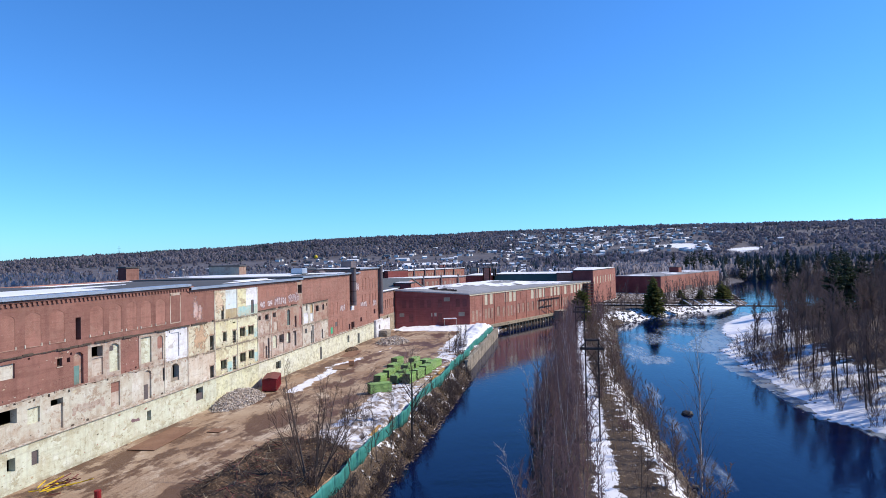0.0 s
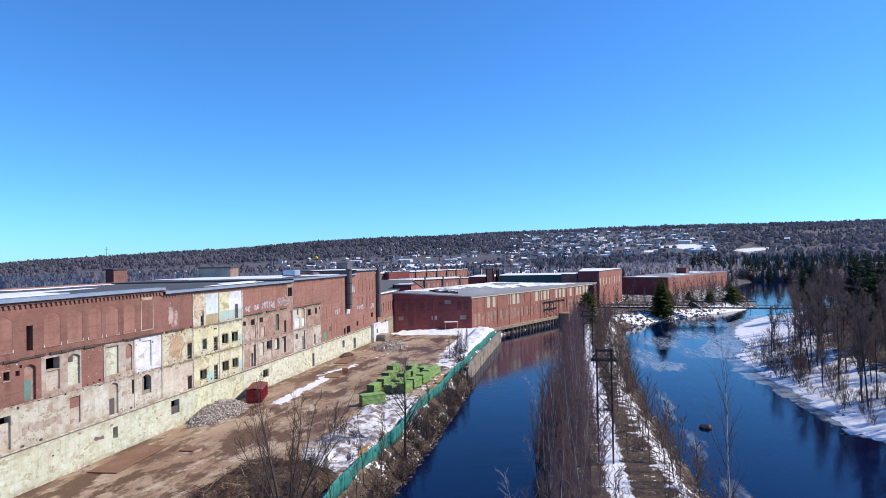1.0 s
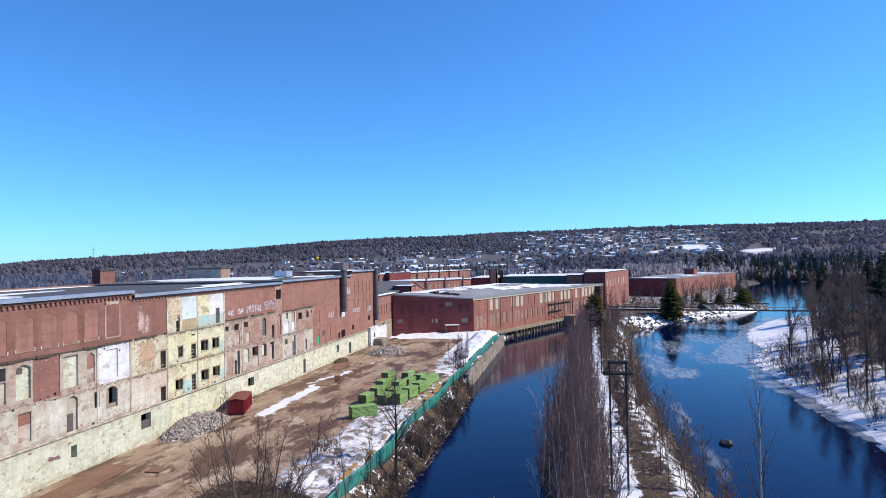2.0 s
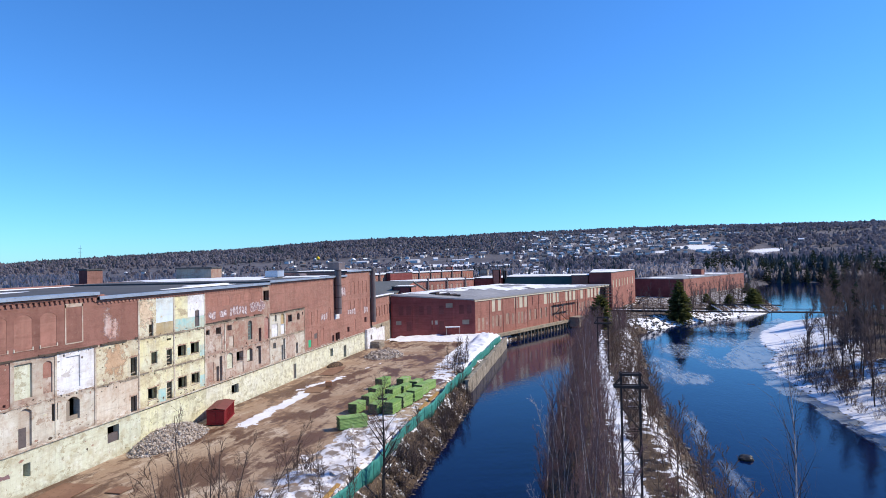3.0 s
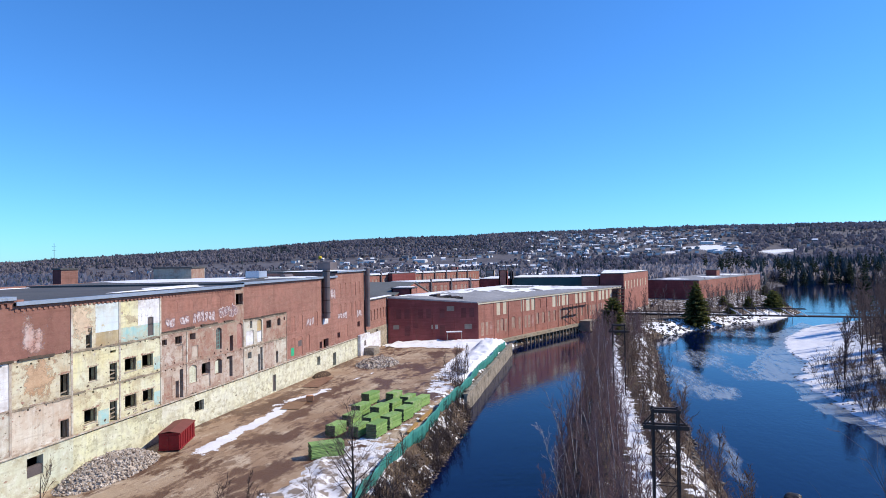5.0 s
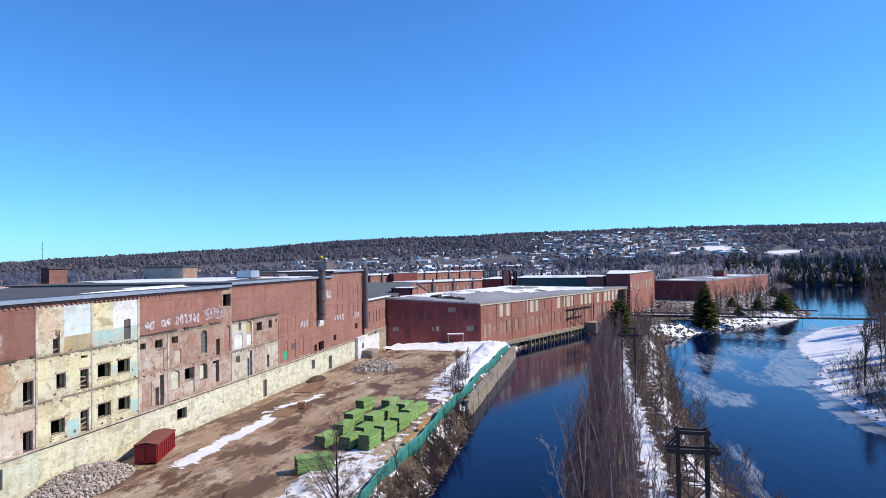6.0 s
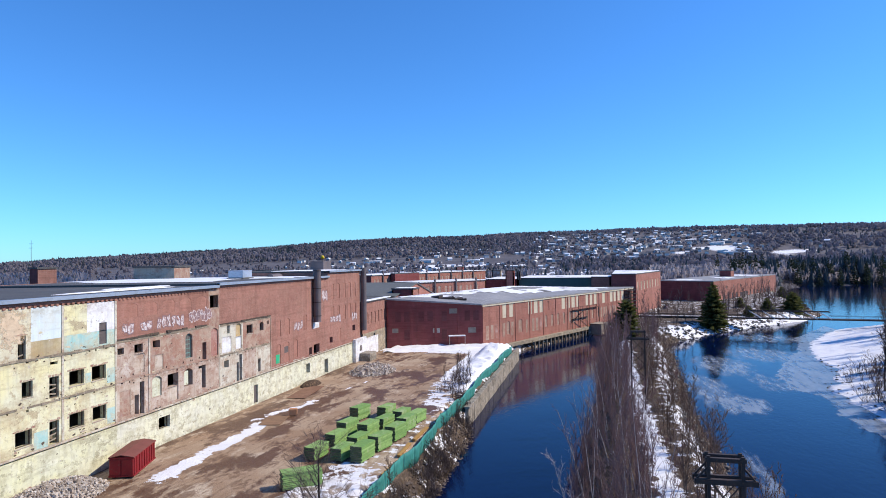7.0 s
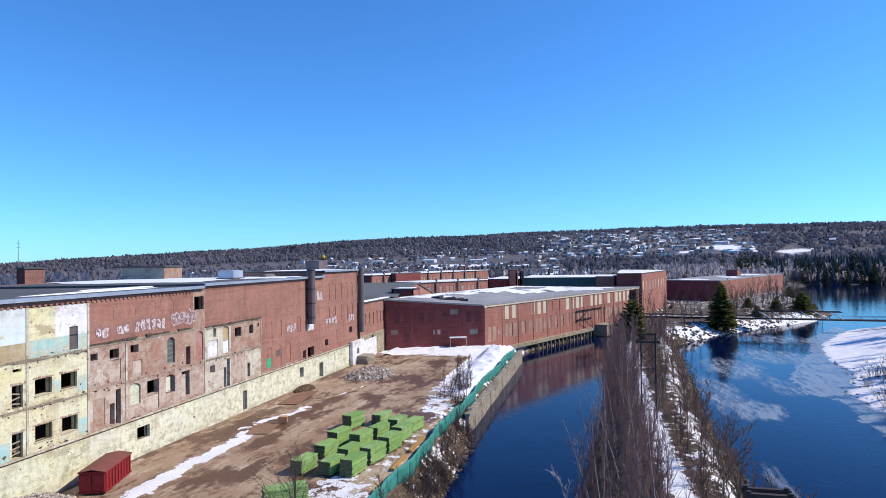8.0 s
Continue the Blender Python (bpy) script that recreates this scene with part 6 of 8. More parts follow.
MAT["ochre_wood"] = mottled("ochre_wood", (0.42, 0.25, 0.07), (0.34, 0.20, 0.07), (0.22, 0.14, 0.08), 1.0, 6.0)
for k, (x, y, ln, a) in enumerate(((0, 0, 5.5, 2), (0.5, 31.0, 6.0, -3), (0.2, 37.5, 5.0, 2), (0.1, 44, 6.0, -1), (0.3, 8, 4.0, 4))):
    bm = bmesh.new()
    box(bm, -0.22, 0.22, 0, ln, 0.0, 0.22, 0.02, pose(x, y, 0.08, 0, 6, a))
    part("plank", bm, MAT["ochre_wood"], plank)

# ---------------------------------------------------------------- heaps of snow, earth and rubble
def heap(name, x0, x1, y0, y1, height, step, mat, label, category, kind="", sink=0.25):
    """A mound whose height is a function over the plan, resting on the ground."""
    nx, ny = int((x1 - x0) / step) + 1, int((y1 - y0) / step) + 1
    vs, fs = [], []
    for j in range(ny):
        for i in range(nx):
            x, y = x0 + (x1 - x0) * i / (nx - 1), y0 + (y1 - y0) * j / (ny - 1)
            vs.append((x, y, land_z(x, y) - sink + height(x, y)))
    for j in range(ny - 1):
        for i in range(nx - 1):
            a = j * nx + i
            fs.append((a, a + 1, a + nx + 1, a + nx))
    ob = mesh_object(name, vs, fs, mat, smooth=True)
    return tagged(ob, label, category, kind=kind)


def lumps(x, y, s, seed=0.0):
    return noise.fractal(Vector((x * s, y * s, seed)), 0.7, 2.1, 5)


def bank_height(x, y):
    e = smooth(-29.5 + 1.2 * lumps(x, y, 0.12) + 2.0 * smooth(160, 148, y), -26.2 + 1.5 * smooth(160, 148, y), x) * smooth(-22.5, -23.4, x) * smooth(137, 152, y) * smooth(201, 196, y)
    crest = 0.75 + 1.5 * math.exp(-((y - 189) / 6.5) ** 2) + 0.5 * math.exp(-((y - 165) / 10) ** 2)
    return e * (crest + 0.45 * lumps(x, y, 0.5)) + 0.1 * e


def front_height(x, y):
    e = smooth(191.5, 195, y + 0.36 * (-30 - x)) * smooth(-53.5, -51, x) * smooth(-22.6, -24.0, x)
    return e * (0.75 + 0.35 * lumps(x, y, 0.35))


def dirty_height(x, y):
    e = smooth(-32.5 + 1.5 * lumps(x, y, 0.15), -29.0, x) * smooth(-22.5, -23.5, x) * smooth(62, 70, y) * smooth(103, 97, y)
    return e * (0.5 + 0.55 * lumps(x, y, 0.42, 4.0))


def earth_height(x, y):
    e = smooth(-37.5 + 1.5 * lumps(x, y, 0.2), -33.0, x) * smooth(-22.8, -25.0, x) * smooth(69.5, 64.0, y + 0.35 * (x + 30)) * smooth(30, 36, y)
    return e * (1.3 + 0.6 * lumps(x, y, 0.35, 9.0))


MAT["soil"] = mottled("dark_rooty_soil", (0.042, 0.027, 0.018), (0.070, 0.045, 0.030), (0.17, 0.11, 0.065), 0.7, 3.0, 0.95, 0.0, 0.9, (0.35, 0.65), (0.50, 0.62))
heap("snow_bank", -30, -22.5, 130, 202, bank_height, 0.5, MAT["snow"], "high bank of ploughed white snow behind the fence", "snow bank")
heap("snow_bank", -54, -22.7, 186, 203, front_height, 0.6, MAT["snow"], "snow ridge along the foot of the warehouse", "snow bank")
heap("snow_bank", -34, -22.5, 61, 104, dirty_height, 0.4, MAT["dirty_snow"], "dirty half-melted snow heap by the fence", "snow bank")
heap("earth_mound", -39, -22.8, 29, 71, earth_height, 0.4, MAT["soil"], "dark heap of earth, roots and brush", "earth mound")


def rubble(name, cx, cy, lx, ly, h, n, lo, hi, seed, label):
    """A heap of broken masonry: a core mound and a skin of tumbled stones."""
    r = random.Random(seed)
    vs, fs = [], []
    def top(x, y):
        q = ((x - cx) / lx) ** 2 + ((y - cy) / ly) ** 2
        return h * max(0.0, 1 - q) ** 0.8 + 0.12 * lumps(x, y, 0.9, seed)
    for _ in range(n):
        a, q = r.uniform(0, 6.28), math.sqrt(r.random()) * 1.06
        x, y = cx + lx * q * math.cos(a), cy + ly * q * math.sin(a)
        s = r.uniform(lo, hi) * (1.0 if r.random() < 0.9 else 1.7)
        m = Matrix.Translation((x, y, max(0.02, top(x, y)) + 0.2 * s)) @ Euler((r.uniform(0, 3), r.uniform(0, 3), r.uniform(0, 3))).to_matrix().to_4x4()
        k = len(vs)
        e = [r.uniform(0.45, 1.0) * s for _ in range(3)]
        for sx, sy, sz in ((-1, -1, -1), (1, -1, -1), (1, 1, -1), (-1, 1, -1), (-1, -1, 1), (1, -1, 1), (1, 1, 1), (-1, 1, 1)):
            j = r.uniform(0.7, 1.1)
            vs.append(tuple(m @ Vector((sx * e[0] * j, sy * e[1] * j, sz * e[2] * j))))
        fs += [tuple(k + i for i in f) for f in ((3, 2, 1, 0), (4, 5, 6, 7), (0, 1, 5, 4), (1, 2, 6, 5), (2, 3, 7, 6), (3, 0, 4, 7))]
    k, seg = len(vs), 28
    for j, q in enumerate((1.0, 0.75, 0.5, 0.25)):
        for i in range(seg):
            a = 2 * math.pi * i / seg
            x, y = cx + lx * q * math.cos(a), cy + ly * q * math.sin(a)
            vs.append((x, y, top(x, y) - 0.1))
    for j in range(3):
        for i in range(seg):
            fs.append((k + j * seg + i, k + j * seg + (i + 1) % seg, k + (j + 1) * seg + (i + 1) % seg, k + (j + 1) * seg + i))
    fs.append(tuple(k + 3 * seg + i for i in range(seg)))
    m, nt, p = base_material(name + "_stone", 0.9)
    g = nt.nodes.new("ShaderNodeNewGeometry")
    ramp = nt.nodes.new("ShaderNodeValToRGB")
    nt.links.new(g.outputs["Random Per Island"], ramp.inputs[0])
    ramp.color_ramp.elements[0].color, ramp.color_ramp.elements[1].color = (0.22, 0.18, 0.15, 1), (0.72, 0.69, 0.64, 1)
    e = ramp.color_ramp.elements.new(0.5)
    e.color = (0.46, 0.41, 0.36, 1)
    nt.links.new(mix(nt, noise_fac(nt, coords(nt), 5.0, 5), ramp.outputs[0], (0.34, 0.27, 0.21)), p.inputs["Base Color"])
    return tagged(mesh_object(name, vs, fs, m), label, "rubble", kind="stuff")


rubble("rubble_heap", -51.4, 87.4, 2.9, 6.7, 1.9, 2600, 0.05, 0.145, 31, "grey heap of broken masonry against the mill wall")
rubble("rubble_heap", -45.6, 160.5, 4.2, 6.0, 1.3, 1000, 0.08, 0.24, 32, "low heap of pale broken masonry in the yard")
mound = heap("carpet_heap", -53.8, -50.2, 141.5, 149, lambda x, y: 1.1 * max(0.0, 1 - ((x + 52) / 1.5) ** 2 - ((y - 145.2) / 3.2) ** 2) ** 0.5, 0.3, MAT["soil"], "dark brown heap of rotten debris by the wall", "debris heap")


def river_stones(name, n, seed, where, label, lo=0.15, hi=0.55, mat="wet_stone"):
    r = random.Random(seed)
    vs, fs = [], []
    for _ in range(n):
        x, y = where(r)
        s = r.uniform(lo, hi)
        bm = bmesh.new()
        bmesh.ops.create_icosphere(bm, subdivisions=1, radius=1.0)
        k = len(vs)
        sc = (s * r.uniform(0.7, 1.2), s * r.uniform(0.7, 1.2), s * r.uniform(0.4, 0.7))
        z = max(land_z(x, y), WATER - 0.1)
        for v in bm.verts:
            j = r.uniform(0.82, 1.1)
            vs.append((x + v.co.x * sc[0] * j, y + v.co.y * sc[1] * j, z + v.co.z * sc[2] * j + 0.1 * s))
        fs += [tuple(k + v.index for v in f.verts) for f in bm.faces]
        bm.free()
    return tagged(mesh_object(name, vs, fs, MAT[mat]), label, "stones", kind="stuff")


MAT["bank_stone"] = mottled("dark_brown_bank_stone", (0.125, 0.095, 0.075), (0.075, 0.055, 0.044), (0.24, 0.19, 0.155), 0.9, 5.0, 0.8)
MAT["wet_stone"] = mottled("wet_river_stone", (0.16, 0.14, 0.12), (0.10, 0.09, 0.08), (0.28, 0.25, 0.22), 0.6, 5.0, 0.6)
def on_island(r):
    y = r.uniform(45, 235)
    return lerp_table(y, RIVER_LEFT) + r.uniform(-3.2, 0.3), y
def on_right(r):
    y = r.uniform(70, 215)
    return lerp_table(y, RIVER_RIGHT) + abs(r.gauss(0, 1)) * 2.4 - 0.4, y
def on_left(r):
    y = r.uniform(60, 150)
    return lerp_table(y, CANAL_LEFT) + r.uniform(-2.6, 0.2), y
def on_far(r):
    t = r.random()
    y = 243 + 60 * t
    return lerp_table(y, RIVER_LEFT) + r.uniform(-6, 0.3), y
river_stones("shore_stones", 420, 41, on_island, "dark stones along the island's river shore")
river_stones("shore_stones", 170, 42, on_right, "dark stones poking through snow on the river shore", 0.12, 0.4)
river_stones("shore_stones", 1100, 43, on_left, "dark brown stones of the canal bank", 0.12, 0.38, "bank_stone")
river_stones("shore_stones", 200, 44, on_far, "snow-dusted stones of the far shore", 0.3, 0.9)
MAT["black_stone"] = mottled("black_wet_stone", (0.030, 0.027, 0.025), (0.045, 0.040, 0.036), (0.085, 0.075, 0.065), 0.8, 5.0, 0.5)
rock = thing("boulder", (21.2, 103.6, WATER), "dark wet boulder standing out of the river", "rock")
bm = bmesh.new()
bmesh.ops.create_icosphere(bm, subdivisions=3, radius=1.0)
for v in bm.verts:
    v.co *= 1 + 0.22 * noise.noise(v.co * 1.6 + Vector((4, 2, 1)))
    v.co.x *= 1.05
    v.co.y *= 0.9
    v.co.z *= 0.62
part("stone", bm, MAT["black_stone"], rock)

rs = random.Random(61)
vs, fs = [], []
for _ in range(1500):
    x, y = rs.uniform(-37, -24), rs.uniform(34, 68)
    hgt = earth_height(x, y)
    if hgt < 0.4:
        continue
    q = Vector((x, y, land_z(x, y) - 0.25 + hgt))
    d = Vector((rs.uniform(-1, 1), rs.uniform(-1, 1), rs.uniform(-0.1, 0.5))).normalized()
    ln, w = rs.uniform(0.4, 2.2), rs.uniform(0.015, 0.06)
    a = d.orthogonal().normalized()
    b = d.cross(a)
    k = len(vs)
    for e, t in ((q - d * ln * 0.3, 1.0), (q + d * ln * 0.7, 0.4)):
        vs += [tuple(e + a * w * t), tuple(e - a * w * 0.5 * t + b * w * 0.87 * t), tuple(e - a * w * 0.5 * t - b * w * 0.87 * t)]
    fs += [(k, k + 1, k + 4, k + 3), (k + 1, k + 2, k + 5, k + 4), (k + 2, k, k + 3, k + 5)]
ob = mesh_object("brushwood", vs, fs, [MAT["stone"], MAT["dark_wood"], MAT["rust_lid"]])
ob.data.polygons.foreach_set("material_index", [(0, 1, 1, 2, 1)[(k // 3) % 5] for k in range(len(fs))])
tagged(ob, "broken branches and boards on the earth heap", "brushwood", kind="stuff")

# ---------------------------------------------------------------- thin ice on the river
m, nt, p = base_material("thin_river_ice", 0.3)
streaks = noise_fac(nt, coords(nt, (1.0, 0.22, 1.0), (0, 0, -0.4)), 0.75, 11, 0.34, 0.64, 0.72)
nt.links.new(mix(nt, streaks, (0.30, 0.40, 0.52), (0.66, 0.72, 0.78)), p.inputs["Base Color"])
frost = nt.nodes.new("ShaderNodeAttribute")
frost.attribute_name = "frost"
tr = nt.nodes.new("ShaderNodeBsdfTransparent")
ms = nt.nodes.new("ShaderNodeMixShader")
cover = calc(nt, 'MULTIPLY', frost.outputs["Fac"], calc(nt, 'ADD', calc(nt, 'MULTIPLY', streaks, 0.75), 0.25))
edge = nt.nodes.new("ShaderNodeMapRange")
edge.inputs["From Min"].default_value = 0.20
edge.inputs["From Max"].default_value = 0.52
nt.links.new(cover, edge.inputs["Value"])
film = calc(nt, 'MULTIPLY', edge.outputs[0], 0.40)
nt.links.new(film, ms.inputs[0])
nt.links.new(tr.outputs[0], ms.inputs[1])
nt.links.new(p.outputs[0], ms.inputs[2])
nt.links.new(ms.outputs[0], nt.nodes["Material Output"].inputs["Surface"])
MAT["ice"] = m
ICE_EDGE = [(70, 51), (100, 43.5), (112, 39.6), (124, 40), (129, 38.4), (137, 40), (145, 37.8), (162, 38.4), (169, 39.5), (175, 35.8), (191, 36.6), (205, 41.6), (230, 52), (260, 60), (306, 84)]
ICE_FILM = [(23.5, 160, 5.2, 9, 0.62), (20.5, 172, 5.0, 24, 0.46), (17.5, 118, 1.6, 18, 0.40), (28, 203, 8, 18, 0.50), (41, 222, 11, 16, 0.46), (19.0, 74, 2.4, 9, 0.36), (18.0, 96, 2.0, 12, 0.34), (52, 258, 12, 14, 0.42), (33, 182, 4.5, 12, 0.42)]


def frost_at(x, y):
    w = 1.2 * noise.noise(Vector((x * 0.12, y * 0.12, 3.0))) + 0.6 * noise.noise(Vector((x * 0.5, y * 0.4, 8.0)))
    e = lerp_table(y, ICE_EDGE) + w
    s = lerp_table(y, RIVER_RIGHT)
    f = 0.0
    if x > e:
        f = 0.72 + 0.5 * min(1.0, (x - e) / max(2.0, s - e)) if (x - e) > 0.7 else 0.9
    for cx, cy, lx, ly, k in ICE_FILM:
        f = max(f, k * 1.35 * max(0.0, min(1.0, 1.25 - ((x - cx + w) / lx) ** 2 - ((y - cy) / ly) ** 2)))
    return f


vs, fs, vals, at = [], [], [], {}
IX, IY = [14 + 0.75 * k for k in range(90)], [62 + 1.1 * k for k in range(225)]
for j_, y in enumerate(IY):
    for i_, x in enumerate(IX):
        if lerp_table(y, RIVER_LEFT) - 1 < x < lerp_table(y, RIVER_RIGHT) + 3:
            at[i_, j_] = len(vs)
            vs.append((x, y, WATER + 0.012))
            vals.append(frost_at(x, y))
for (i_, j_), k in at.items():
    q = [at.get((i_ + a, j_ + b)) for a, b in ((0, 0), (1, 0), (1, 1), (0, 1))]
    if None not in q and max(vals[k] for k in q) > 0.1:
        fs.append(tuple(q))
ob = mesh_object("ice_sheet", vs, fs, MAT["ice"])
ob.data.attributes.new("frost", 'FLOAT', 'POINT').data.foreach_set("value", vals)
tagged(ob, "thin translucent grey ice along the river shore", "ice sheet", kind="structure")

# ---------------------------------------------------------------- in the yard
bin_ = thing("waste_container", (-49.75, 95.15, 0), "red steel roll-off waste container with a rusty closed lid", "container", rz=18.5)
bm = bmesh.new()
box(bm, -1.2, 1.2, 0.0, 6.1, 0.25, 2.2, 0.04)
part("body", bm, MAT["rust_bin"], bin_)
for k in range(9):
    for side in (-1, 1):
        bm = bmesh.new()
        box(bm, side * 1.2 - 0.09, side * 1.2 + 0.09, 0.15 + 0.7 * k, 0.31 + 0.7 * k, 0.3, 2.15, 0.02)
        part("rib", bm, MAT["rust_bin"], bin_)
for z in (0.22, 2.12):
    bm = bmesh.new()
    box(bm, -1.3, 1.3, -0.06, 6.16, z, z + 0.16, 0.02)
    part("rim", bm, MAT["rust_bin"], bin_)
for a in (-0.62, 0.62):
    bm = bmesh.new()
    box(bm, a - 0.56, a + 0.56, -0.08, -0.01, 0.45, 2.0, 0.02)
    part("end_door", bm, MAT["rust_bin"], bin_)
bm = bmesh.new()
lid = [(-1.32, -0.1, 2.28), (0, -0.1, 2.52), (1.32, -0.1, 2.28), (1.32, 6.2, 2.28), (0, 6.2, 2.52), (-1.32, 6.2, 2.28)]
top = [bm.verts.new(q) for q in lid]
low = [bm.verts.new((a, b, c - 0.06)) for a, b, c in lid]
for f in ((0, 1, 4, 5), (1, 2, 3, 4)):
    bm.faces.new([top[i] for i in f])
    bm.faces.new([low[i] for i in reversed(f)])
for i in range(6):
    bm.faces.new((top[i], low[i], low[(i + 1) % 6], top[(i + 1) % 6]))
part("lid", bm, MAT["rust_lid"], bin_, "rusty sheet-metal lid")
for x in (-0.8, 0.8):
    for y in (0.5, 5.6):
        bm = bmesh.new()
        tube(bm, [(x - 0.1, y, 0.14), (x + 0.1, y, 0.14)], 0.14, 0.14, 10)
        part("roller", bm, MAT["metal_dark"], bin_)

m, nt, p = base_material("green_stained_timber", 0.75)
v = coords(nt)
oi = nt.nodes.new("ShaderNodeObjectInfo")
c = mix(nt, oi.outputs["Random"], (0.165, 0.31, 0.085), (0.29, 0.45, 0.15))
c = mix(nt, noise_fac(nt, v, 2.2, 8, 0.46, 0.72, 0.7), c, (0.13, 0.22, 0.07))
nt.links.new(mix(nt, noise_fac(nt, v, 0.9, 6, 0.55, 0.7, off=4), c, (0.34, 0.42, 0.22)), p.inputs["Base Color"])
MAT["green_timber"] = m
# dark colour on the board ends stands for their shade
MAT["timber_end_shade"] = mottled("shaded_timber_ends", (0.075, 0.100, 0.060), (0.12, 0.145, 0.085), (0.24, 0.27, 0.19), 1.5, 9.0)


def timber_stack(layers, w, ln, board_h, seed):
    """A bundle of green-stained boards, layer by layer, grooved between boards, with bearers and ends coloured dark for
    shade.
    """
    r = random.Random(seed)
    t = thing("timber_stack", (0, 0, 0), "stack of green-stained timber boards in the muddy yard", "timber stack", "timber stacks in the yard")
    n = 7
    bw = w / n
    for k in range(layers):
        bm = bmesh.new()
        z0 = 0.12 + k * (board_h + 0.03)
        z1 = z0 + board_h
        side = r.uniform(-0.04, 0.04)
        prof = [(-w / 2 + side, z0), (w / 2 + side, z0)]
        for i in range(n - 1, -1, -1):
            a, b = -w / 2 + side + i * bw, -w / 2 + side + (i + 1) * bw
            top = z1 - r.uniform(0.0, 0.025)
            prof += [(b - 0.02, top), (a + 0.02, top)]
            if i:
                prof.append((a, z1 - 0.10))
        oa, ob_ = r.uniform(-0.07, 0.07), r.uniform(-0.07, 0.07)
        va = [bm.verts.new((a, oa, b)) for a, b in prof]
        vb = [bm.verts.new((a, ln + ob_, b)) for a, b in prof]
        for i in range(len(prof)):
            h = (i + 1) % len(prof)
            bm.faces.new((va[i], va[h], vb[h], vb[i]))
        for f in (bm.faces.new(va[::-1]), bm.faces.new(vb)):
            f.material_index = 1
        part("board_layer", bm, [MAT["green_timber"], MAT["timber_end_shade"]], t)
    for y in (0.5, ln / 2, ln - 0.5):
        bm = bmesh.new()
        box(bm, -w / 2, w / 2, y - 0.07, y + 0.07, 0.0, 0.12)
        part("bearer", bm, MAT["dark_wood"], t)
    return t


tall = timber_stack(9, 1.5, 3.1, 0.165, 1)
tall.matrix_world = pose(-27.5, 104.8, 0.02, 0, 0, -9)
low = timber_stack(8, 1.45, 3.0, 0.145, 2)
low.matrix_world = pose(-29.9, 104.7, 0.02, 0, 0, -7)
long_ = timber_stack(9, 1.6, 3.9, 0.15, 3)
long_.matrix_world = pose(-31.8, 95.8, 0.02, 0, 0, -52)
for src, x, y, a in ((tall, -27.0, 109.0, -14), (low, -29.8, 109.3, -10), (tall, -26.4, 113.4, -11), (tall, -26.3, 117.8, -10), (low, -26.1, 122.2, -11), (low, -33.0, 104.5, -8), (tall, -30.2, 113.9, -10), (low, -32.9, 110.0, -9), (tall, -33.2, 114.3, -12), (low, -29.6, 118.4, -12), (low, -31.4, 124.6, -12), (low, -28.4, 122.6, -9), (tall, -34.6, 122.2, -14)):
    copy_thing(src, pose(x, y, 0.02, 0, 0, a))
MAT["ply"] = mottled("weathered_brown_plywood", (0.27, 0.165, 0.095), (0.21, 0.13, 0.08), (0.15, 0.09, 0.06), 0.8, 4.0)
MAT["crate_wood"] = mottled("orange_crate_wood", (0.55, 0.28, 0.14), (0.46, 0.24, 0.13), (0.30, 0.17, 0.10), 1.0, 6.0)
crate = thing("wooden_crate", (-44.6, 123.6, 0), "small orange wooden crate on the mud", "crate", rz=20)
bm = bmesh.new()
box(bm, -0.55, 0.55, -0.45, 0.45, 0.1, 1.0, 0.03)
part("box", bm, MAT["crate_wood"], crate)
for k in range(4):
    bm = bmesh.new()
    box(bm, -0.6, 0.6, -0.5, -0.452, 0.12 + 0.23 * k, 0.30 + 0.23 * k)
    part("slat", bm, MAT["crate_wood"], crate)
sheet = thing("plywood_sheet", (-45.8, 120.3, 0.06), "flat brown plywood sheet lying in the mud", "sheet", rz=12)
bm = bmesh.new()
box(bm, -1.5, 1.5, -2.6, 2.6, 0, 0.05)
part("sheet", bm, MAT["ply"], sheet)
for x, y, lx, ly, a in ((-50.0, 139.0, 1.6, 5.0, 6), (-50.5, 66.5, 1.8, 5.2, 4), (-45.5, 70.8, 0.9, 0.9, 0)):
    s = thing("steel_plate", (x, y, 0.05), "rusty brown plate lying on the muddy ground", "plate", rz=a)
    bm = bmesh.new()
    box(bm, -lx, lx, -ly, ly, 0, 0.07, 0.02)
    part("plate", bm, MAT["plate"], s)
debris = thing("yellow_railings", (-50.6, 47.6, 0), "tangle of bent yellow steel railings and rusty scrap", "scrap")
rd = random.Random(77)
for k in range(22):
    bm = bmesh.new()
    a, ln = rd.uniform(0.2, 2.2), rd.uniform(1.0, 2.8)
    x, y = rd.uniform(-1.2, 1.6), rd.uniform(-1.8, 1.6)
    z = rd.uniform(0.1, 0.5)
    d = Vector((math.cos(a), math.sin(a), rd.uniform(-0.05, 0.25)))
    q = Vector((x, y, z))
    tube(bm, [q, q + d * ln * 0.6, q + d * ln + Vector((0.3, -0.3, 0.15))], 0.06, 0.06, 5)
    part("rail", bm, MAT["yellow"] if k % 2 else MAT["rust_lid"], debris)
bm = bmesh.new()
box(bm, 1.2, 2.6, -4.6, -3.0, 0.1, 0.9, 0.05, pose(0, 0, 0, 12, 8, 20))
part("rusty_drum_box", bm, MAT["rust_lid"], debris)
can = thing("red_drum", (-43.8, 46.4, 0), "small red steel drum on the ground", "drum")
bm = bmesh.new()
tube(bm, [(0, 0, 0), (0, 0, 0.9)], 0.32, 0.32, 14)
part("drum", bm, MAT["rust_bin"], can)

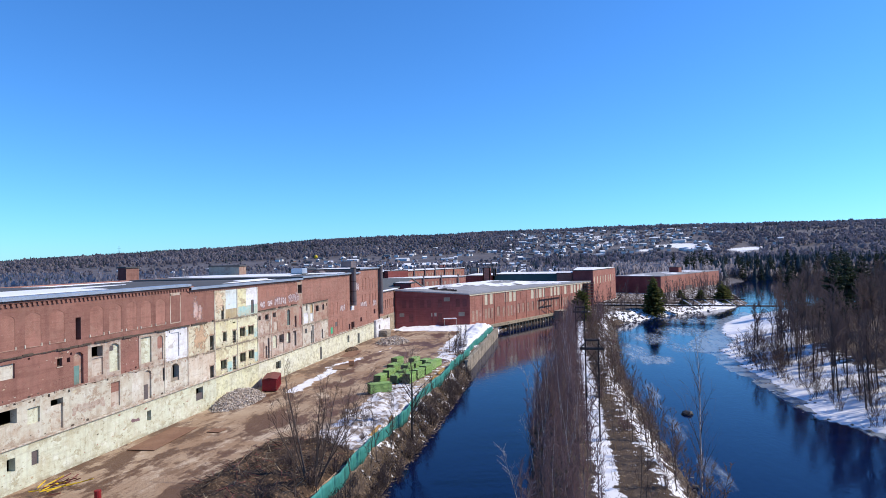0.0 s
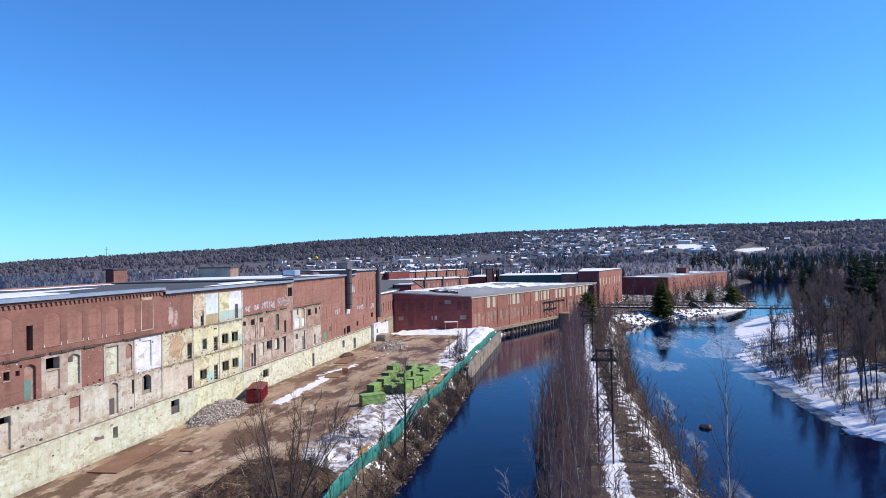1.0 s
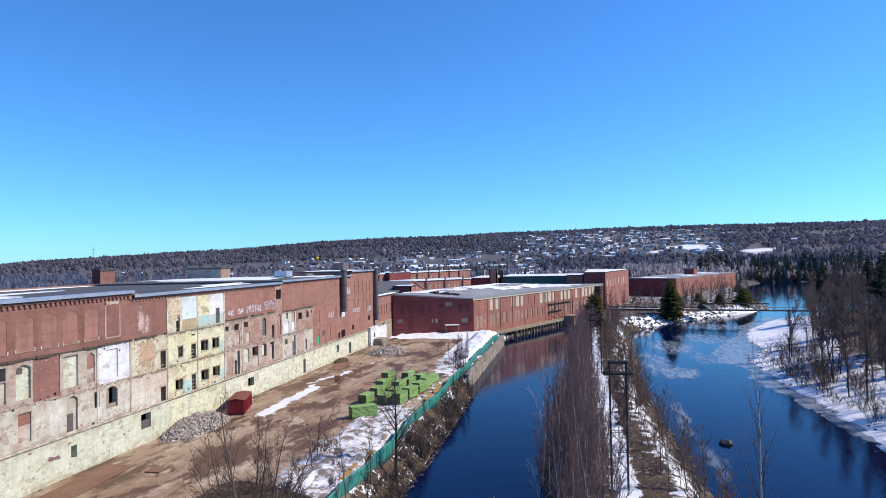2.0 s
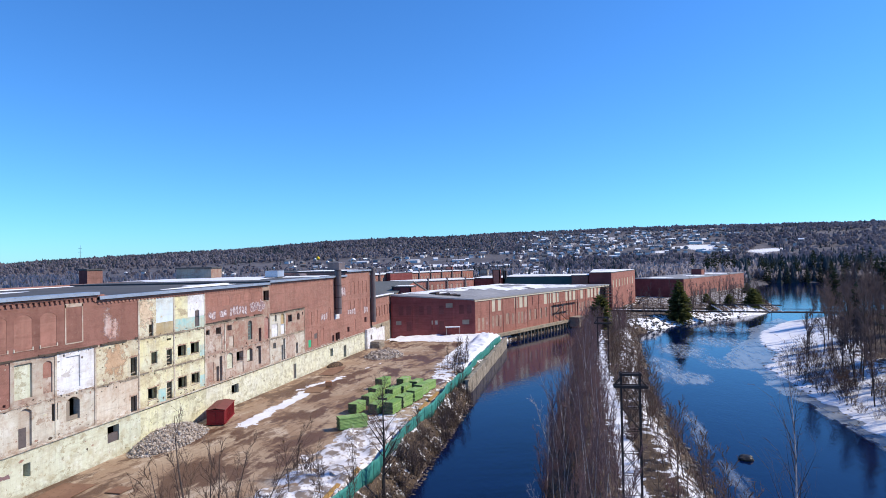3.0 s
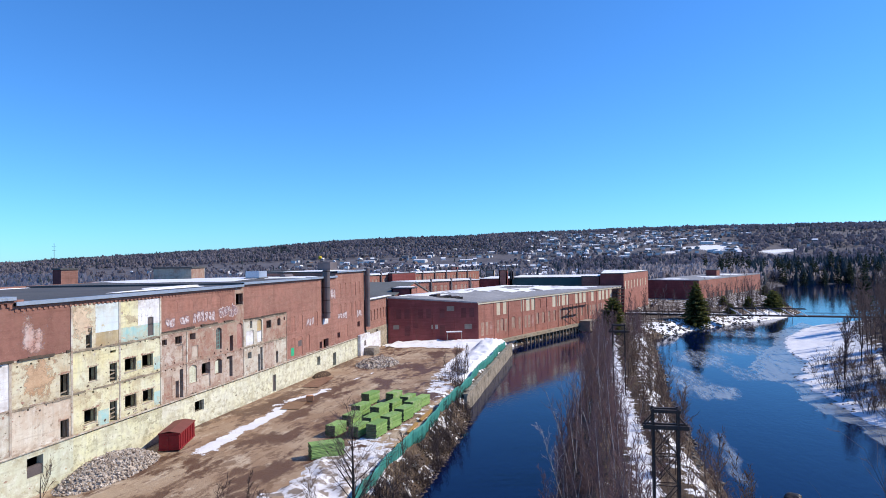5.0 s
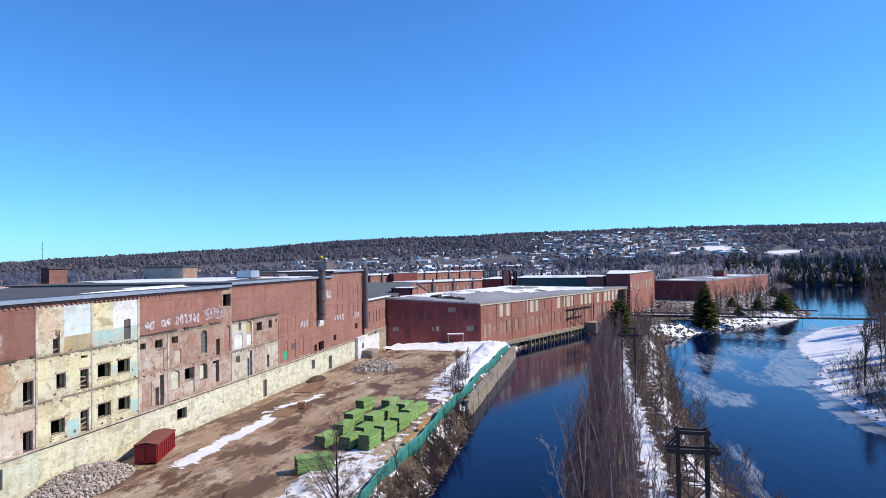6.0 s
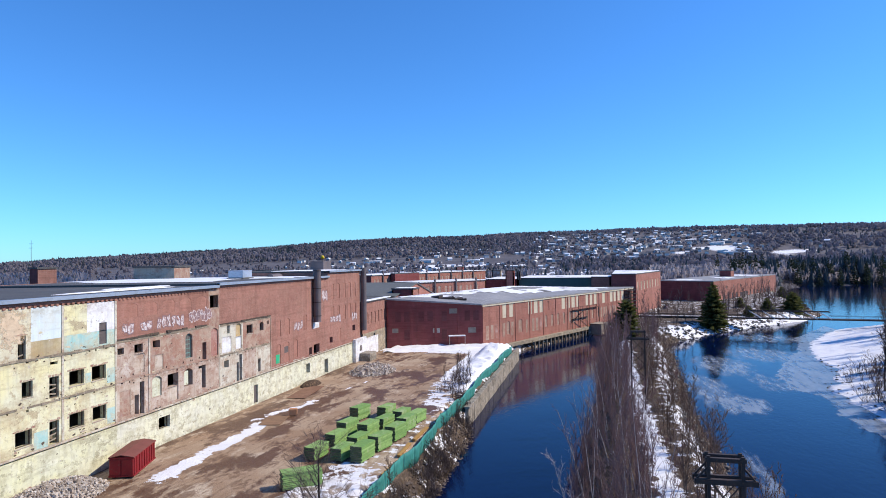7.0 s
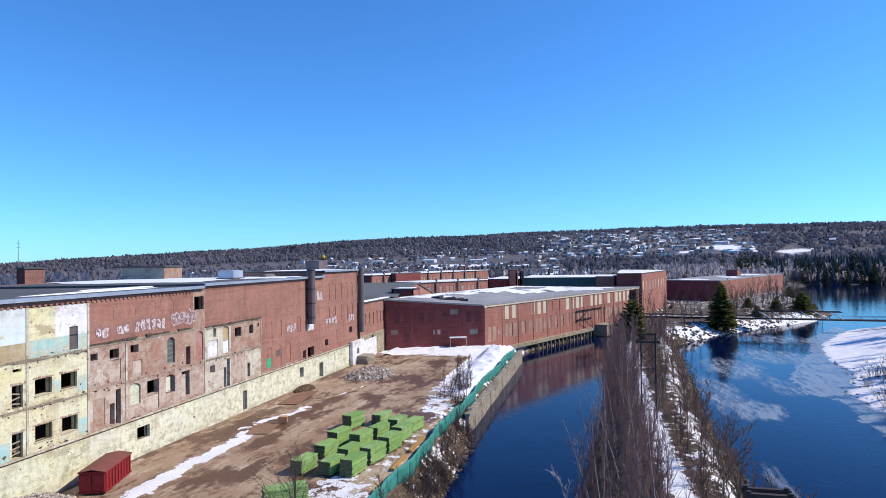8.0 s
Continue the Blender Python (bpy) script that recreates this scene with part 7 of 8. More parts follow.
# ---------------------------------------------------------------- lattice towers on the island
def lattice_tower(x, y, base, h, w=1.55, rz=0.0):
    t = thing("lattice_tower", (x, y, base), "dark rusty steel lattice tower with a crossarm frame", "lattice tower", "lattice towers on the island", rz=rz)
    dep = 0.42 * w
    for sx in (-1, 1):
        for sy in (-1, 1):
            bm = bmesh.new()
            box(bm, sx * w / 2 - 0.075, sx * w / 2 + 0.075, sy * dep / 2 - 0.075, sy * dep / 2 + 0.075, -0.3, h)
            part("leg", bm, MAT["metal_dark"], t)
    n = max(4, int(h / 1.9))
    for k in range(n):
        z0, z1 = h - 1.2 - k * 1.9, h - 1.2 - (k + 1) * 1.9
        if z1 < 0.4:
            break
        for s in (-dep / 2, dep / 2):
            bm = bmesh.new()
            tube(bm, [(-w / 2, s, z0), (w / 2, s, z1)], 0.032, 0.032, 4)
            tube(bm, [(w / 2, s, z0), (-w / 2, s, z1)], 0.032, 0.032, 4)
            part("brace", bm, MAT["metal_dark"], t)
            e = math.copysign(w / 2, s)
            bm = bmesh.new()
            tube(bm, [(e, -dep / 2, z0), (e, dep / 2, z1)], 0.032, 0.032, 4)
            tube(bm, [(e, dep / 2, z0), (e, -dep / 2, z1)], 0.032, 0.032, 4)
            part("brace", bm, MAT["metal_dark"], t)
            bm = bmesh.new()
            tube(bm, [(-w / 2, s, z1), (w / 2, s, z1)], 0.032, 0.032, 4)
            part("strut", bm, MAT["metal_dark"], t)
    for s in (-dep / 2, dep / 2):
        bm = bmesh.new()
        box(bm, -w / 2 - 0.15, w / 2 + 0.15, s - 0.1, s + 0.1, h - 0.28, h - 0.08)
        part("top_beam", bm, MAT["metal_dark"], t)
        bm = bmesh.new()
        box(bm, -w / 2 - 0.65, w / 2 + 0.65, s - 0.12, s + 0.12, h - 1.35, h - 1.1)
        part("crossarm", bm, MAT["metal_dark"], t)
        for e in (-1, 1):
            bm = bmesh.new()
            tube(bm, [(e * (w / 2 + 0.6), s, h - 1.2), (e * w / 2, s, h - 0.5)], 0.06, 0.06, 4)
            part("knee_brace", bm, MAT["metal_dark"], t)
    return t


lattice_tower(4.6, 71.6, 0.0, 12.85)
lattice_tower(4.6, 136.0, 0.0, 11.7, 1.9)


# ---------------------------------------------------------------- trees and brush
def bark(name, a, b, c):
    return mottled(name, a, b, c, 0.8, 6.0, 0.9, relief=0.2)


def sheer(m, colour, share=0.45):
    """Lets some light through a thin, twiggy or leafy surface."""
    nt = m.node_tree
    t = nt.nodes.new("ShaderNodeBsdfTranslucent")
    t.inputs["Color"].default_value = (*colour, 1)
    ms = nt.nodes.new("ShaderNodeMixShader")
    ms.inputs[0].default_value = share
    nt.links.new(nt.nodes["Principled BSDF"].outputs[0], ms.inputs[1])
    nt.links.new(t.outputs[0], ms.inputs[2])
    nt.links.new(ms.outputs[0], nt.nodes["Material Output"].inputs["Surface"])
    return m


MAT["bark"] = bark("grey_brown_bark", (0.115, 0.088, 0.075), (0.075, 0.058, 0.050), (0.17, 0.14, 0.12))
MAT["bark_dark"] = bark("dark_bark", (0.060, 0.046, 0.040), (0.042, 0.033, 0.030), (0.10, 0.08, 0.07))
MAT["bark_pink"] = bark("pinkish_grey_bark", (0.24, 0.175, 0.165), (0.17, 0.12, 0.115), (0.34, 0.27, 0.25))
MAT["bark_birch"] = bark("pale_birch_bark", (0.52, 0.47, 0.45), (0.40, 0.35, 0.33), (0.16, 0.13, 0.12))
MAT["twig_red"] = sheer(bark("reddish_twigs", (0.225, 0.150, 0.148), (0.165, 0.108, 0.108), (0.28, 0.21, 0.205)), (0.19, 0.118, 0.118))
MAT["twig_brown"] = sheer(bark("brown_twigs", (0.165, 0.115, 0.088), (0.115, 0.080, 0.062), (0.22, 0.165, 0.13)), (0.14, 0.092, 0.072))
MAT["twig_dark"] = sheer(bark("dark_twigs", (0.120, 0.090, 0.088), (0.090, 0.068, 0.068), (0.155, 0.122, 0.118)), (0.110, 0.084, 0.084), 0.45)
MAT["dry_grass"] = bark("dry_grass", (0.175, 0.120, 0.068), (0.12, 0.082, 0.048), (0.25, 0.18, 0.11))


class Sticks:
    """Gathers many thin tapered sticks into one mesh."""

    def __init__(self):
        self.v, self.f = [], []

    def stick(self, pts, r0, r1, sides=3):
        base = len(self.v)
        n = len(pts)
        for i, q in enumerate(pts):
            d = (pts[min(i + 1, n - 1)] - pts[max(i - 1, 0)])
            d = d.normalized() if d.length > 1e-6 else Vector((0, 0, 1))
            a = d.orthogonal().normalized()
            b = d.cross(a)
            r = r0 + (r1 - r0) * i / (n - 1)
            for k in range(sides):
                w = 2 * math.pi * k / sides
                self.v.append(q + a * (math.cos(w) * r) + b * (math.sin(w) * r))
        for i in range(n - 1):
            for k in range(sides):
                p0, p1 = base + i * sides + k, base + i * sides + (k + 1) % sides
                self.f.append((p0, p1, p1 + sides, p0 + sides))

    def twig(self, q, d, ln, w, r):
        """A flat two-blade twig, three-sided at its foot."""
        s = d.orthogonal().normalized() * w
        m = q + d * ln * 0.55 + Vector((r.uniform(-1, 1), r.uniform(-1, 1), r.uniform(-0.6, 1))) * ln * 0.08
        e = q + d * ln + Vector((0, 0, 0.06 * ln))
        k = len(self.v)
        self.v += [q - s, q + s, m + s * 0.7, m - s * 0.7, e]
        self.f += [(k, k + 1, k + 2, k + 3), (k + 3, k + 2, k + 4)]
        return m, e

    def mesh(self, name, mat, parent=None, label=""):
        return mesh_object(name, [tuple(q) for q in self.v], self.f, mat, parent, label)


def turn(d, angle, spin):
    a = d.orthogonal().normalized()
    a.rotate(Matrix.Rotation(spin, 3, d))
    out = d.copy()
    out.rotate(Matrix.Rotation(angle, 3, a))
    return out


def bare_tree(name, seed, h, r0, limbs, twigs, up, bare, mats, label, category="tree", lean=0.06, stems=1, fine=3, group="", wid=0.014, wide=1.0):
    """A leafless tree: tapered trunk or stems, limbs, branches and twigs."""
    r = random.Random(seed)
    t = thing(name, (0, 0, 0), label, category, group)
    tr, cr = Sticks(), Sticks()
    for s in range(stems):
        d = turn(Vector((0, 0, 1)), r.uniform(0.3, 1) * lean * (1 if stems == 1 else 3.2), r.uniform(0, 6.28))
        hh = h * (1 if s == 0 else r.uniform(0.7, 0.98))
        rr = r0 * (1 if s == 0 else r.uniform(0.6, 0.9))
        q = Vector((r.uniform(-0.25, 0.25), r.uniform(-0.25, 0.25), -0.3)) * (0 if stems == 1 else 1) + Vector((0, 0, -0.3))
        pts, n = [q.copy()], 9
        for k in range(n):
            d = (d + Vector((r.uniform(-1, 1), r.uniform(-1, 1), 0.3)) * 0.05).normalized()
            q = q + d * hh / n
            pts.append(q.copy())
        tr.stick(pts, rr, rr * 0.12, 6)
        for k in range(int(limbs / (1 + 0.5 * (stems - 1)))):
            f = bare + (0.98 - bare) * ((k + r.random()) / max(1, int(limbs / (1 + 0.5 * (stems - 1)))))
            i = min(n - 1, int(f * n))
            p0 = pts[i].lerp(pts[i + 1], f * n - i)
            td = (pts[i + 1] - pts[i]).normalized()
            ld = turn(td, r.uniform(up * 0.7, up * 1.25), r.uniform(0, 6.28))
            ln = wide * hh * r.uniform(0.16, 0.34) * (1.15 - 0.75 * f)
            lp = [p0]
            for _ in range(2):
                ld = (ld + Vector((r.uniform(-1, 1), r.uniform(-1, 1), r.uniform(0, 1.1))) * 0.13).normalized()
                lp.append(lp[-1] + ld * ln / 2)
            lr = rr * (1.05 - f) * 0.42 + 0.008
            cr.stick(lp, lr, 0.006, 3)
            for m in range(twigs):
                g = 0.2 + 0.8 * (m + r.random()) / twigs
                j = min(1, int(g * 2))
                tp = lp[j].lerp(lp[j + 1], g * 2 - j)
                bd = turn((lp[j + 1] - lp[j]).normalized(), r.uniform(0.35, 0.9), r.uniform(0, 6.28))
                bd = (bd + Vector((0, 0, 0.25))).normalized()
                bl = ln * r.uniform(0.25, 0.55)
                mid, end = cr.twig(tp, bd, bl, wid, r)
                for _ in range(fine):
                    cr.twig(tp.lerp(end, r.uniform(0.25, 0.95)), turn(bd, r.uniform(0.3, 0.9), r.uniform(0, 6.28)), bl * r.uniform(0.35, 0.7), wid * 0.75, r)
    trunk = tr.mesh("trunk", mats[0], t)
    if stems > 1:
        tagged(trunk, kind="stuff")
    cr.mesh("crown", mats[1], t)
    return t


def shrub(name, seed, h, stems, mats, label, category="shrub", group="", spread_=0.55):
    r = random.Random(seed)
    t = thing(name, (0, 0, 0), label, category, group)
    st, tw = Sticks(), Sticks()
    for _ in range(stems):
        d = turn(Vector((0, 0, 1)), r.uniform(0.05, spread_), r.uniform(0, 6.28))
        q = Vector((r.uniform(-0.5, 0.5), r.uniform(-0.5, 0.5), -0.3))
        hh = h * r.uniform(0.5, 1.0)
        pts = [q]
        for _ in range(2):
            d = (d + Vector((r.uniform(-1, 1), r.uniform(-1, 1), 0.3)) * 0.12).normalized()
            pts.append(pts[-1] + d * hh / 2)
        st.stick(pts, 0.026, 0.008, 3)
        for _ in range(6):
            g = r.uniform(0.3, 1.0)
            j = min(1, int(g * 2))
            tp = pts[j].lerp(pts[j + 1], g * 2 - j)
            bd = turn((pts[j + 1] - pts[j]).normalized(), r.uniform(0.3, 1.0), r.uniform(0, 6.28))
            bl = hh * r.uniform(0.14, 0.3)
            _, e = tw.twig(tp, bd, bl, 0.022, r)
            for _ in range(2):
                tw.twig(tp.lerp(e, r.uniform(0.3, 0.9)), turn(bd, r.uniform(0.3, 0.9), r.uniform(0, 6.28)), bl * 0.6, 0.018, r)
    tagged(st.mesh("stem", mats[0], t), kind="stuff")
    tagged(tw.mesh("twig_crown", mats[1], t), kind="stuff")
    return t


def conifer(name, seed, h, w, label, mats, bare=0.08, tiers=26, droop=0.25, group="", gaps=0.0, dense=6.0, blade=0.5, taper=0.68):
    """A trunk with tiers of boughs, each bough a spray of small needled twigs."""
    r = random.Random(seed)
    t = thing(name, (0, 0, 0), label, "tree", group)
    tr, nd = Sticks(), Sticks()
    tr.stick([Vector((0, 0, -0.4)), Vector((0.05, 0, h * 0.5)), Vector((0, 0.05, h))], h * 0.016, 0.02, 7)
    for k in range(tiers):
        f = bare + (1 - bare) * (k + 0.5) / tiers
        z = h * f
        reach = w * (1 - f) ** taper * r.uniform(0.78, 1.12) + 0.15
        n = max(4, int(9 - 4 * f))
        if r.random() < gaps:
            reach *= 0.45
        for j in range(n):
            a = 2 * math.pi * (j + r.random() * 0.8) / n
            ln = reach * r.uniform(0.7, 1.1)
            d = Vector((math.cos(a), math.sin(a), -droop + 0.5 * f + r.uniform(-0.12, 0.12))).normalized()
            p0 = Vector((0, 0, z + r.uniform(-0.45, 0.45)))
            tr.stick([p0, p0 + d * ln * 0.9], 0.03, 0.01, 3)
            m = max(3, int(ln * dense))
            side = d.cross(Vector((0, 0, 1))).normalized()
            for i in range(m):
                g = 0.18 + 0.82 * (i + r.random()) / m
                for s in (-1, 1):
                    q = p0 + d * ln * g
                    e = (d * 0.7 + side * s * r.uniform(0.5, 1.0) + Vector((0, 0, r.uniform(-0.35, 0.25)))).normalized()
                    l2 = (0.42 + 0.40 * (1 - g)) * min(1.0, 0.35 + ln * 0.3) * r.uniform(0.8, 1.3)
                    u = e.orthogonal().normalized()
                    u.rotate(Matrix.Rotation(r.uniform(0, 6.28), 3, e))
                    u = u * l2 * blade
                    kx = len(nd.v)
                    nd.v += [q - u * 0.6, q + u * 0.6, q + e * l2 + u * 0.5, q + e * l2 * 1.15, q + e * l2 - u * 0.5]
                    nd.f += [(kx, kx + 1, kx + 2, kx + 3, kx + 4)]
    tr.mesh("trunk", MAT["bark_dark"], t)
    nd.mesh("crown", mats, t)
    return t


def needles(name, a, b):
    m, nt, p = base_material(name, 0.7)
    g = nt.nodes.new("ShaderNodeNewGeometry")
    c = mix(nt, g.outputs["Random Per Island"], a, b)
    nt.links.new(mix(nt, noise_fac(nt, coords(nt), 0.7, 4), c, tuple(0.55 * k for k in a)), p.inputs["Base Color"])
    return m


MAT["needles"] = sheer(needles("spruce_needles", (0.095, 0.118, 0.042), (0.185, 0.195, 0.070)), (0.16, 0.17, 0.05), 0.5)
MAT["pine"] = sheer(needles("pine_needles", (0.030, 0.048, 0.034), (0.056, 0.078, 0.050)), (0.045, 0.065, 0.035), 0.3)

rt = random.Random(99)


class Rest:
    """Joins copies past counting into one mesh."""

    def __init__(self):
        self.v, self.f, self.m, self.mats = [], [], [], []

    def add(self, src, m):
        for ch in src.children:
            me = ch.data
            base = len(self.v)
            self.v += [tuple(m @ q.co) for q in me.vertices]
            mat = me.materials[0]
            if mat not in self.mats:
                self.mats.append(mat)
            k = self.mats.index(mat)
            for q in me.polygons:
                self.f.append(tuple(base + w for w in q.vertices))
                self.m.append(k)

    def build(self, name, label, category):
        if self.v:
            ob = mesh_object(name, self.v, self.f, self.mats)
            ob.data.polygons.foreach_set("material_index", self.m)
            tagged(ob, label, category, kind="stuff")


def scatter(protos, places, lo=0.8, hi=1.2, limit=280, rest=("", "", "")):
    """Sets the prototypes at the first places and copies at the rest; all share their meshes. Past the limit they join."""
    join = Rest()
    if len(places) > limit:
        places = sorted(places, key=lambda q: q[1])
    for k, (x, y) in enumerate(places):
        src = protos[k % len(protos)] if k < len(protos) else rt.choice(protos)
        s = rt.uniform(lo, hi)
        m = pose(x, y, land_z(x, y) - 0.05, rt.uniform(-3, 3), rt.uniform(-3, 3), rt.uniform(0, 360)) @ Matrix.Diagonal((s, s, s * rt.uniform(0.9, 1.12), 1))
        if k < len(protos):
            src.matrix_world = m
        elif k < limit:
            o = copy_thing(src, Matrix.Identity(4))
            o.matrix_basis = m
        else:
            join.add(src, m)
    join.build(*rest)


G1, G2, G3 = "saplings on the island", "trees on the river bank", "brush on the canal bank"
sap = [bare_tree("sapling", 100 + k, rt.uniform(7.5, 10.5), 0.065, 20, 5, 0.34, 0.14, (MAT["bark_pink"], MAT["twig_red"]), "slim leafless sapling with reddish twigs on the snowy island", lean=0.10, group=G1, fine=2, wid=0.024) for k in range(6)]
sap_b = [bare_tree("sapling", 120 + k, rt.uniform(4.5, 6.5), 0.05, 13, 5, 0.6, 0.18, (MAT["bark"], MAT["twig_brown"]), "small leafless brown sapling on the island shore", lean=0.12, group=G1, fine=2, wid=0.024) for k in range(4)]
places = []
while len(places) < 215:
    y = rt.uniform(40, 238)
    x = lerp_table(y, CANAL_RIGHT) + 0.1 + rt.random() * 8.4
    if noise.noise(Vector((x * 0.22, y * 0.10, 12.0))) > -0.22 and near_line(x, y, ISLAND_PATH) > 0.9 and x < 4.2:
        places.append((x, y))
for _ in range(40):
    places.append((rt.uniform(-1, 14), rt.uniform(185, 246)))
scatter(sap, places, 0.5, 1.15, 170, ("far_saplings", "slim reddish leafless saplings towards the island's end", "saplings"))
pale = [bare_tree("birch", 130 + k, rt.uniform(8.5, 11), 0.055, 9, 4, 0.4, 0.40, (MAT["bark_birch"], MAT["twig_red"]), "slim pale-stemmed leafless birch on the island", lean=0.16, group="birches on the island", fine=1, wid=0.016) for k in range(4)]
places = []
while len(places) < 64:
    y = rt.uniform(50, 215)
    x = lerp_table(y, CANAL_RIGHT) + 0.3 + rt.random() * 7.5
    if x < 3.8:
        places.append((x, y))
scatter(pale, places, 0.8, 1.15)
places = []
for _ in range(190):
    y = rt.uniform(46, 240)
    places.append((lerp_table(y, RIVER_LEFT) - rt.uniform(0.6, 9.0), y))
scatter(sap_b, [q for q in places if near_line(*q, ISLAND_PATH) > 0.6], 0.7, 1.3, 110, ("far_saplings", "small brown leafless saplings along the island shore", "saplings"))

# pale birches leaning over the water and one tall slim tree on the river side
for k, (x, y, h, tx, ty) in enumerate(((-3.6, 63, 8.5, 8, -16), (-3.4, 99, 9.5, 6, -22), (-2.6, 70, 8, 4, -9), (-4.4, 118, 9, 3, -14), (-3.6, 88, 9, 5, -6), (-3.9, 57, 7.5, 10, -10), (-3.0, 128, 9.5, 2, -8))):
    b = bare_tree("birch", 140 + k, h, 0.07, 12, 4, 0.6, 0.35, (MAT["bark_birch"], MAT["bark_birch"]), "pale leafless birch leaning over the canal", lean=0.10, fine=2, wid=0.012)
    b.matrix_world = pose(x, y, land_z(x, y), tx, ty, 20 * k)
b = bare_tree("birch", 151, 20.6, 0.12, 34, 4, 0.42, 0.15, (MAT["bark_birch"], MAT["twig_brown"]), "tall slim pale birch on the river shore", lean=0.03, fine=2)
b.matrix_world = pose(16.1, 66.5, land_z(16.1, 66.5) - 0.1)

# trees by the fence and on the canal bank
t = bare_tree("alder", 160, 12.5, 0.22, 34, 9, 0.75, 0.26, (MAT["bark_dark"], MAT["twig_dark"]), "dark leafless tree on the canal bank by the fence", lean=0.05, wid=0.016, wide=1.5)
t.matrix_world = pose(-20.2, 79.2, land_z(-20.2, 79.2), 0, 0, 40)
t = bare_tree("ash_clump", 161, 13.5, 0.14, 42, 7, 0.40, 0.30, (MAT["bark"], MAT["twig_brown"]), "many-stemmed leafless tree beside the earth heap", lean=0.20, stems=10, wid=0.015)
t.matrix_world = pose(-24.2, 52.5, land_z(-24.2, 52.5))
for k, (x, y, h) in enumerate(((-21.5, 57, 8), (-20.8, 62, 7), (-21.4, 66, 9), (-20.6, 70, 6), (-21.6, 74, 7.5), (-27.5, 72, 6), (-29, 77, 5), (-23.5, 141, 7), (-24.5, 145, 6.5), (-23.2, 149, 6), (-25.6, 147, 6), (-26.4, 143, 5), (-25.0, 151, 5.5), (-24.2, 139, 5), (-23.0, 144, 6.5), (-21.0, 84, 5), (-20.6, 90, 5.5), (-21.2, 98, 5), (-22.6, 50, 9), (-23.4, 47, 8), (-21, 127, 6), (-20.5, 118, 5), (-20.4, 203.5, 6), (-18.2, 207, 7))):
    t = bare_tree("young_tree", 170 + k, h, 0.06, 16, 5, 0.45, 0.25, (MAT["bark"], MAT["twig_brown"]), "thin leafless young tree by the fence", lean=0.05, wid=0.020)
    t.matrix_world = pose(x, y, land_z(x, y) - 0.1, 0, 0, 50 * k)
sh = [shrub("shrub", 200 + k, rt.uniform(1.8, 3.2), 16, (MAT["bark_dark"], MAT["twig_dark"]), "tangled leafless brush on the steep canal bank", group=G3) for k in range(5)]
places = []
for _ in range(130):
    y = rt.uniform(38, 140)
    places.append((lerp_table(y, CANAL_LEFT) - rt.uniform(-0.3, 2.6), y))
for _ in range(34):
    places.append((rt.uniform(-31, -23), rt.uniform(45, 82)))
for _ in range(14):
    places.append((rt.uniform(-29, -23.5), rt.uniform(138, 158)))
for _ in range(8):
    places.append((rt.uniform(-26, -19), rt.uniform(203, 209)))
for _ in range(45):
    y = rt.uniform(262, 372)
    places.append((lerp_table(y, RIVER_LEFT) - 2 - rt.random() * 26, y))
scatter(sh, places, 0.6, 1.15, 160, ("far_brush", "leafless brush along the banks", "brush"))
sh2 = [shrub("shrub", 220 + k, rt.uniform(1.6, 2.8), 14, (MAT["twig_red"], MAT["twig_red"]), "dense reddish leafless brush on the island", group="brush on the island") for k in range(4)]
places = []
for _ in range(80):
    y = rt.uniform(40, 240)
    places.append((lerp_table(y, CANAL_RIGHT) + rt.uniform(-0.2, 7.0), y))
for _ in range(80):
    y = rt.uniform(44, 240)
    places.append((rt.uniform(6.3, lerp_table(y, RIVER_LEFT) - 0.4), y))
scatter(sh2, [q for q in places if near_line(*q, ISLAND_PATH) > 1.0], 0.5, 1.1, 110, ("far_brush", "reddish leafless brush towards the island's end", "brush"))

# dry grass: stuff
gr = Sticks()
for _ in range(7000):
    y = rt.uniform(42, 238)
    k = rt.random()
    if k < 0.45:
        x = rt.uniform(5.8, lerp_table(y, RIVER_LEFT) - 0.3)
    elif k < 0.7:
        x = rt.uniform(lerp_table(y, CANAL_RIGHT) + 0.3, 3.4)
    else:
        y = rt.uniform(40, 138)
        x = rt.uniform(-22.6, lerp_table(y, CANAL_LEFT) + 0.1)
    if 5.0 > x > -6 and near_line(x, y, ISLAND_PATH) < 1.4:
        continue
    q = Vector((x, y, land_z(x, y)))
    gr.twig(q, turn(Vector((0, 0, 1)), rt.uniform(0.1, 0.7), rt.uniform(0, 6.28)), rt.uniform(0.3, 0.8), 0.035, rt)
tagged(gr.mesh("dry_grass", MAT["dry_grass"]), "dry yellow-brown grass on the banks", "grass", kind="stuff")

# the wood on the far bank
bk = [bare_tree("bank_tree", 300 + k, rt.uniform(12, 16), 0.15, 26, 7, 0.5, 0.28, (MAT["bark_dark"], MAT["twig_dark"]), "tall dark leafless tree on the snowy river bank", lean=0.06, group=G2, fine=2, wid=0.044) for k in range(7)]
places = [(48.7, 134.4), (49.7, 129.5), (51.8, 125.7), (53.1, 118), (56.4, 118.4), (54, 161.7), (52.3, 176.8), (50.5, 140), (51, 148), (58, 126), (60, 112), (63, 118), (57, 134)]
while len(places) < 290:
    y = rt.uniform(70, 300)
    x = lerp_table(y, RIVER_RIGHT) + 8.0 + rt.random() ** 1.15 * 60
    if y > 172 and x < 0.39 * (y - 40) - 1.0:
        continue
    places.append((x, y))
scatter(bk, places, 0.8, 1.15, 190, ("bank_woods", "dark leafless wood on the snowy river bank", "woods"))
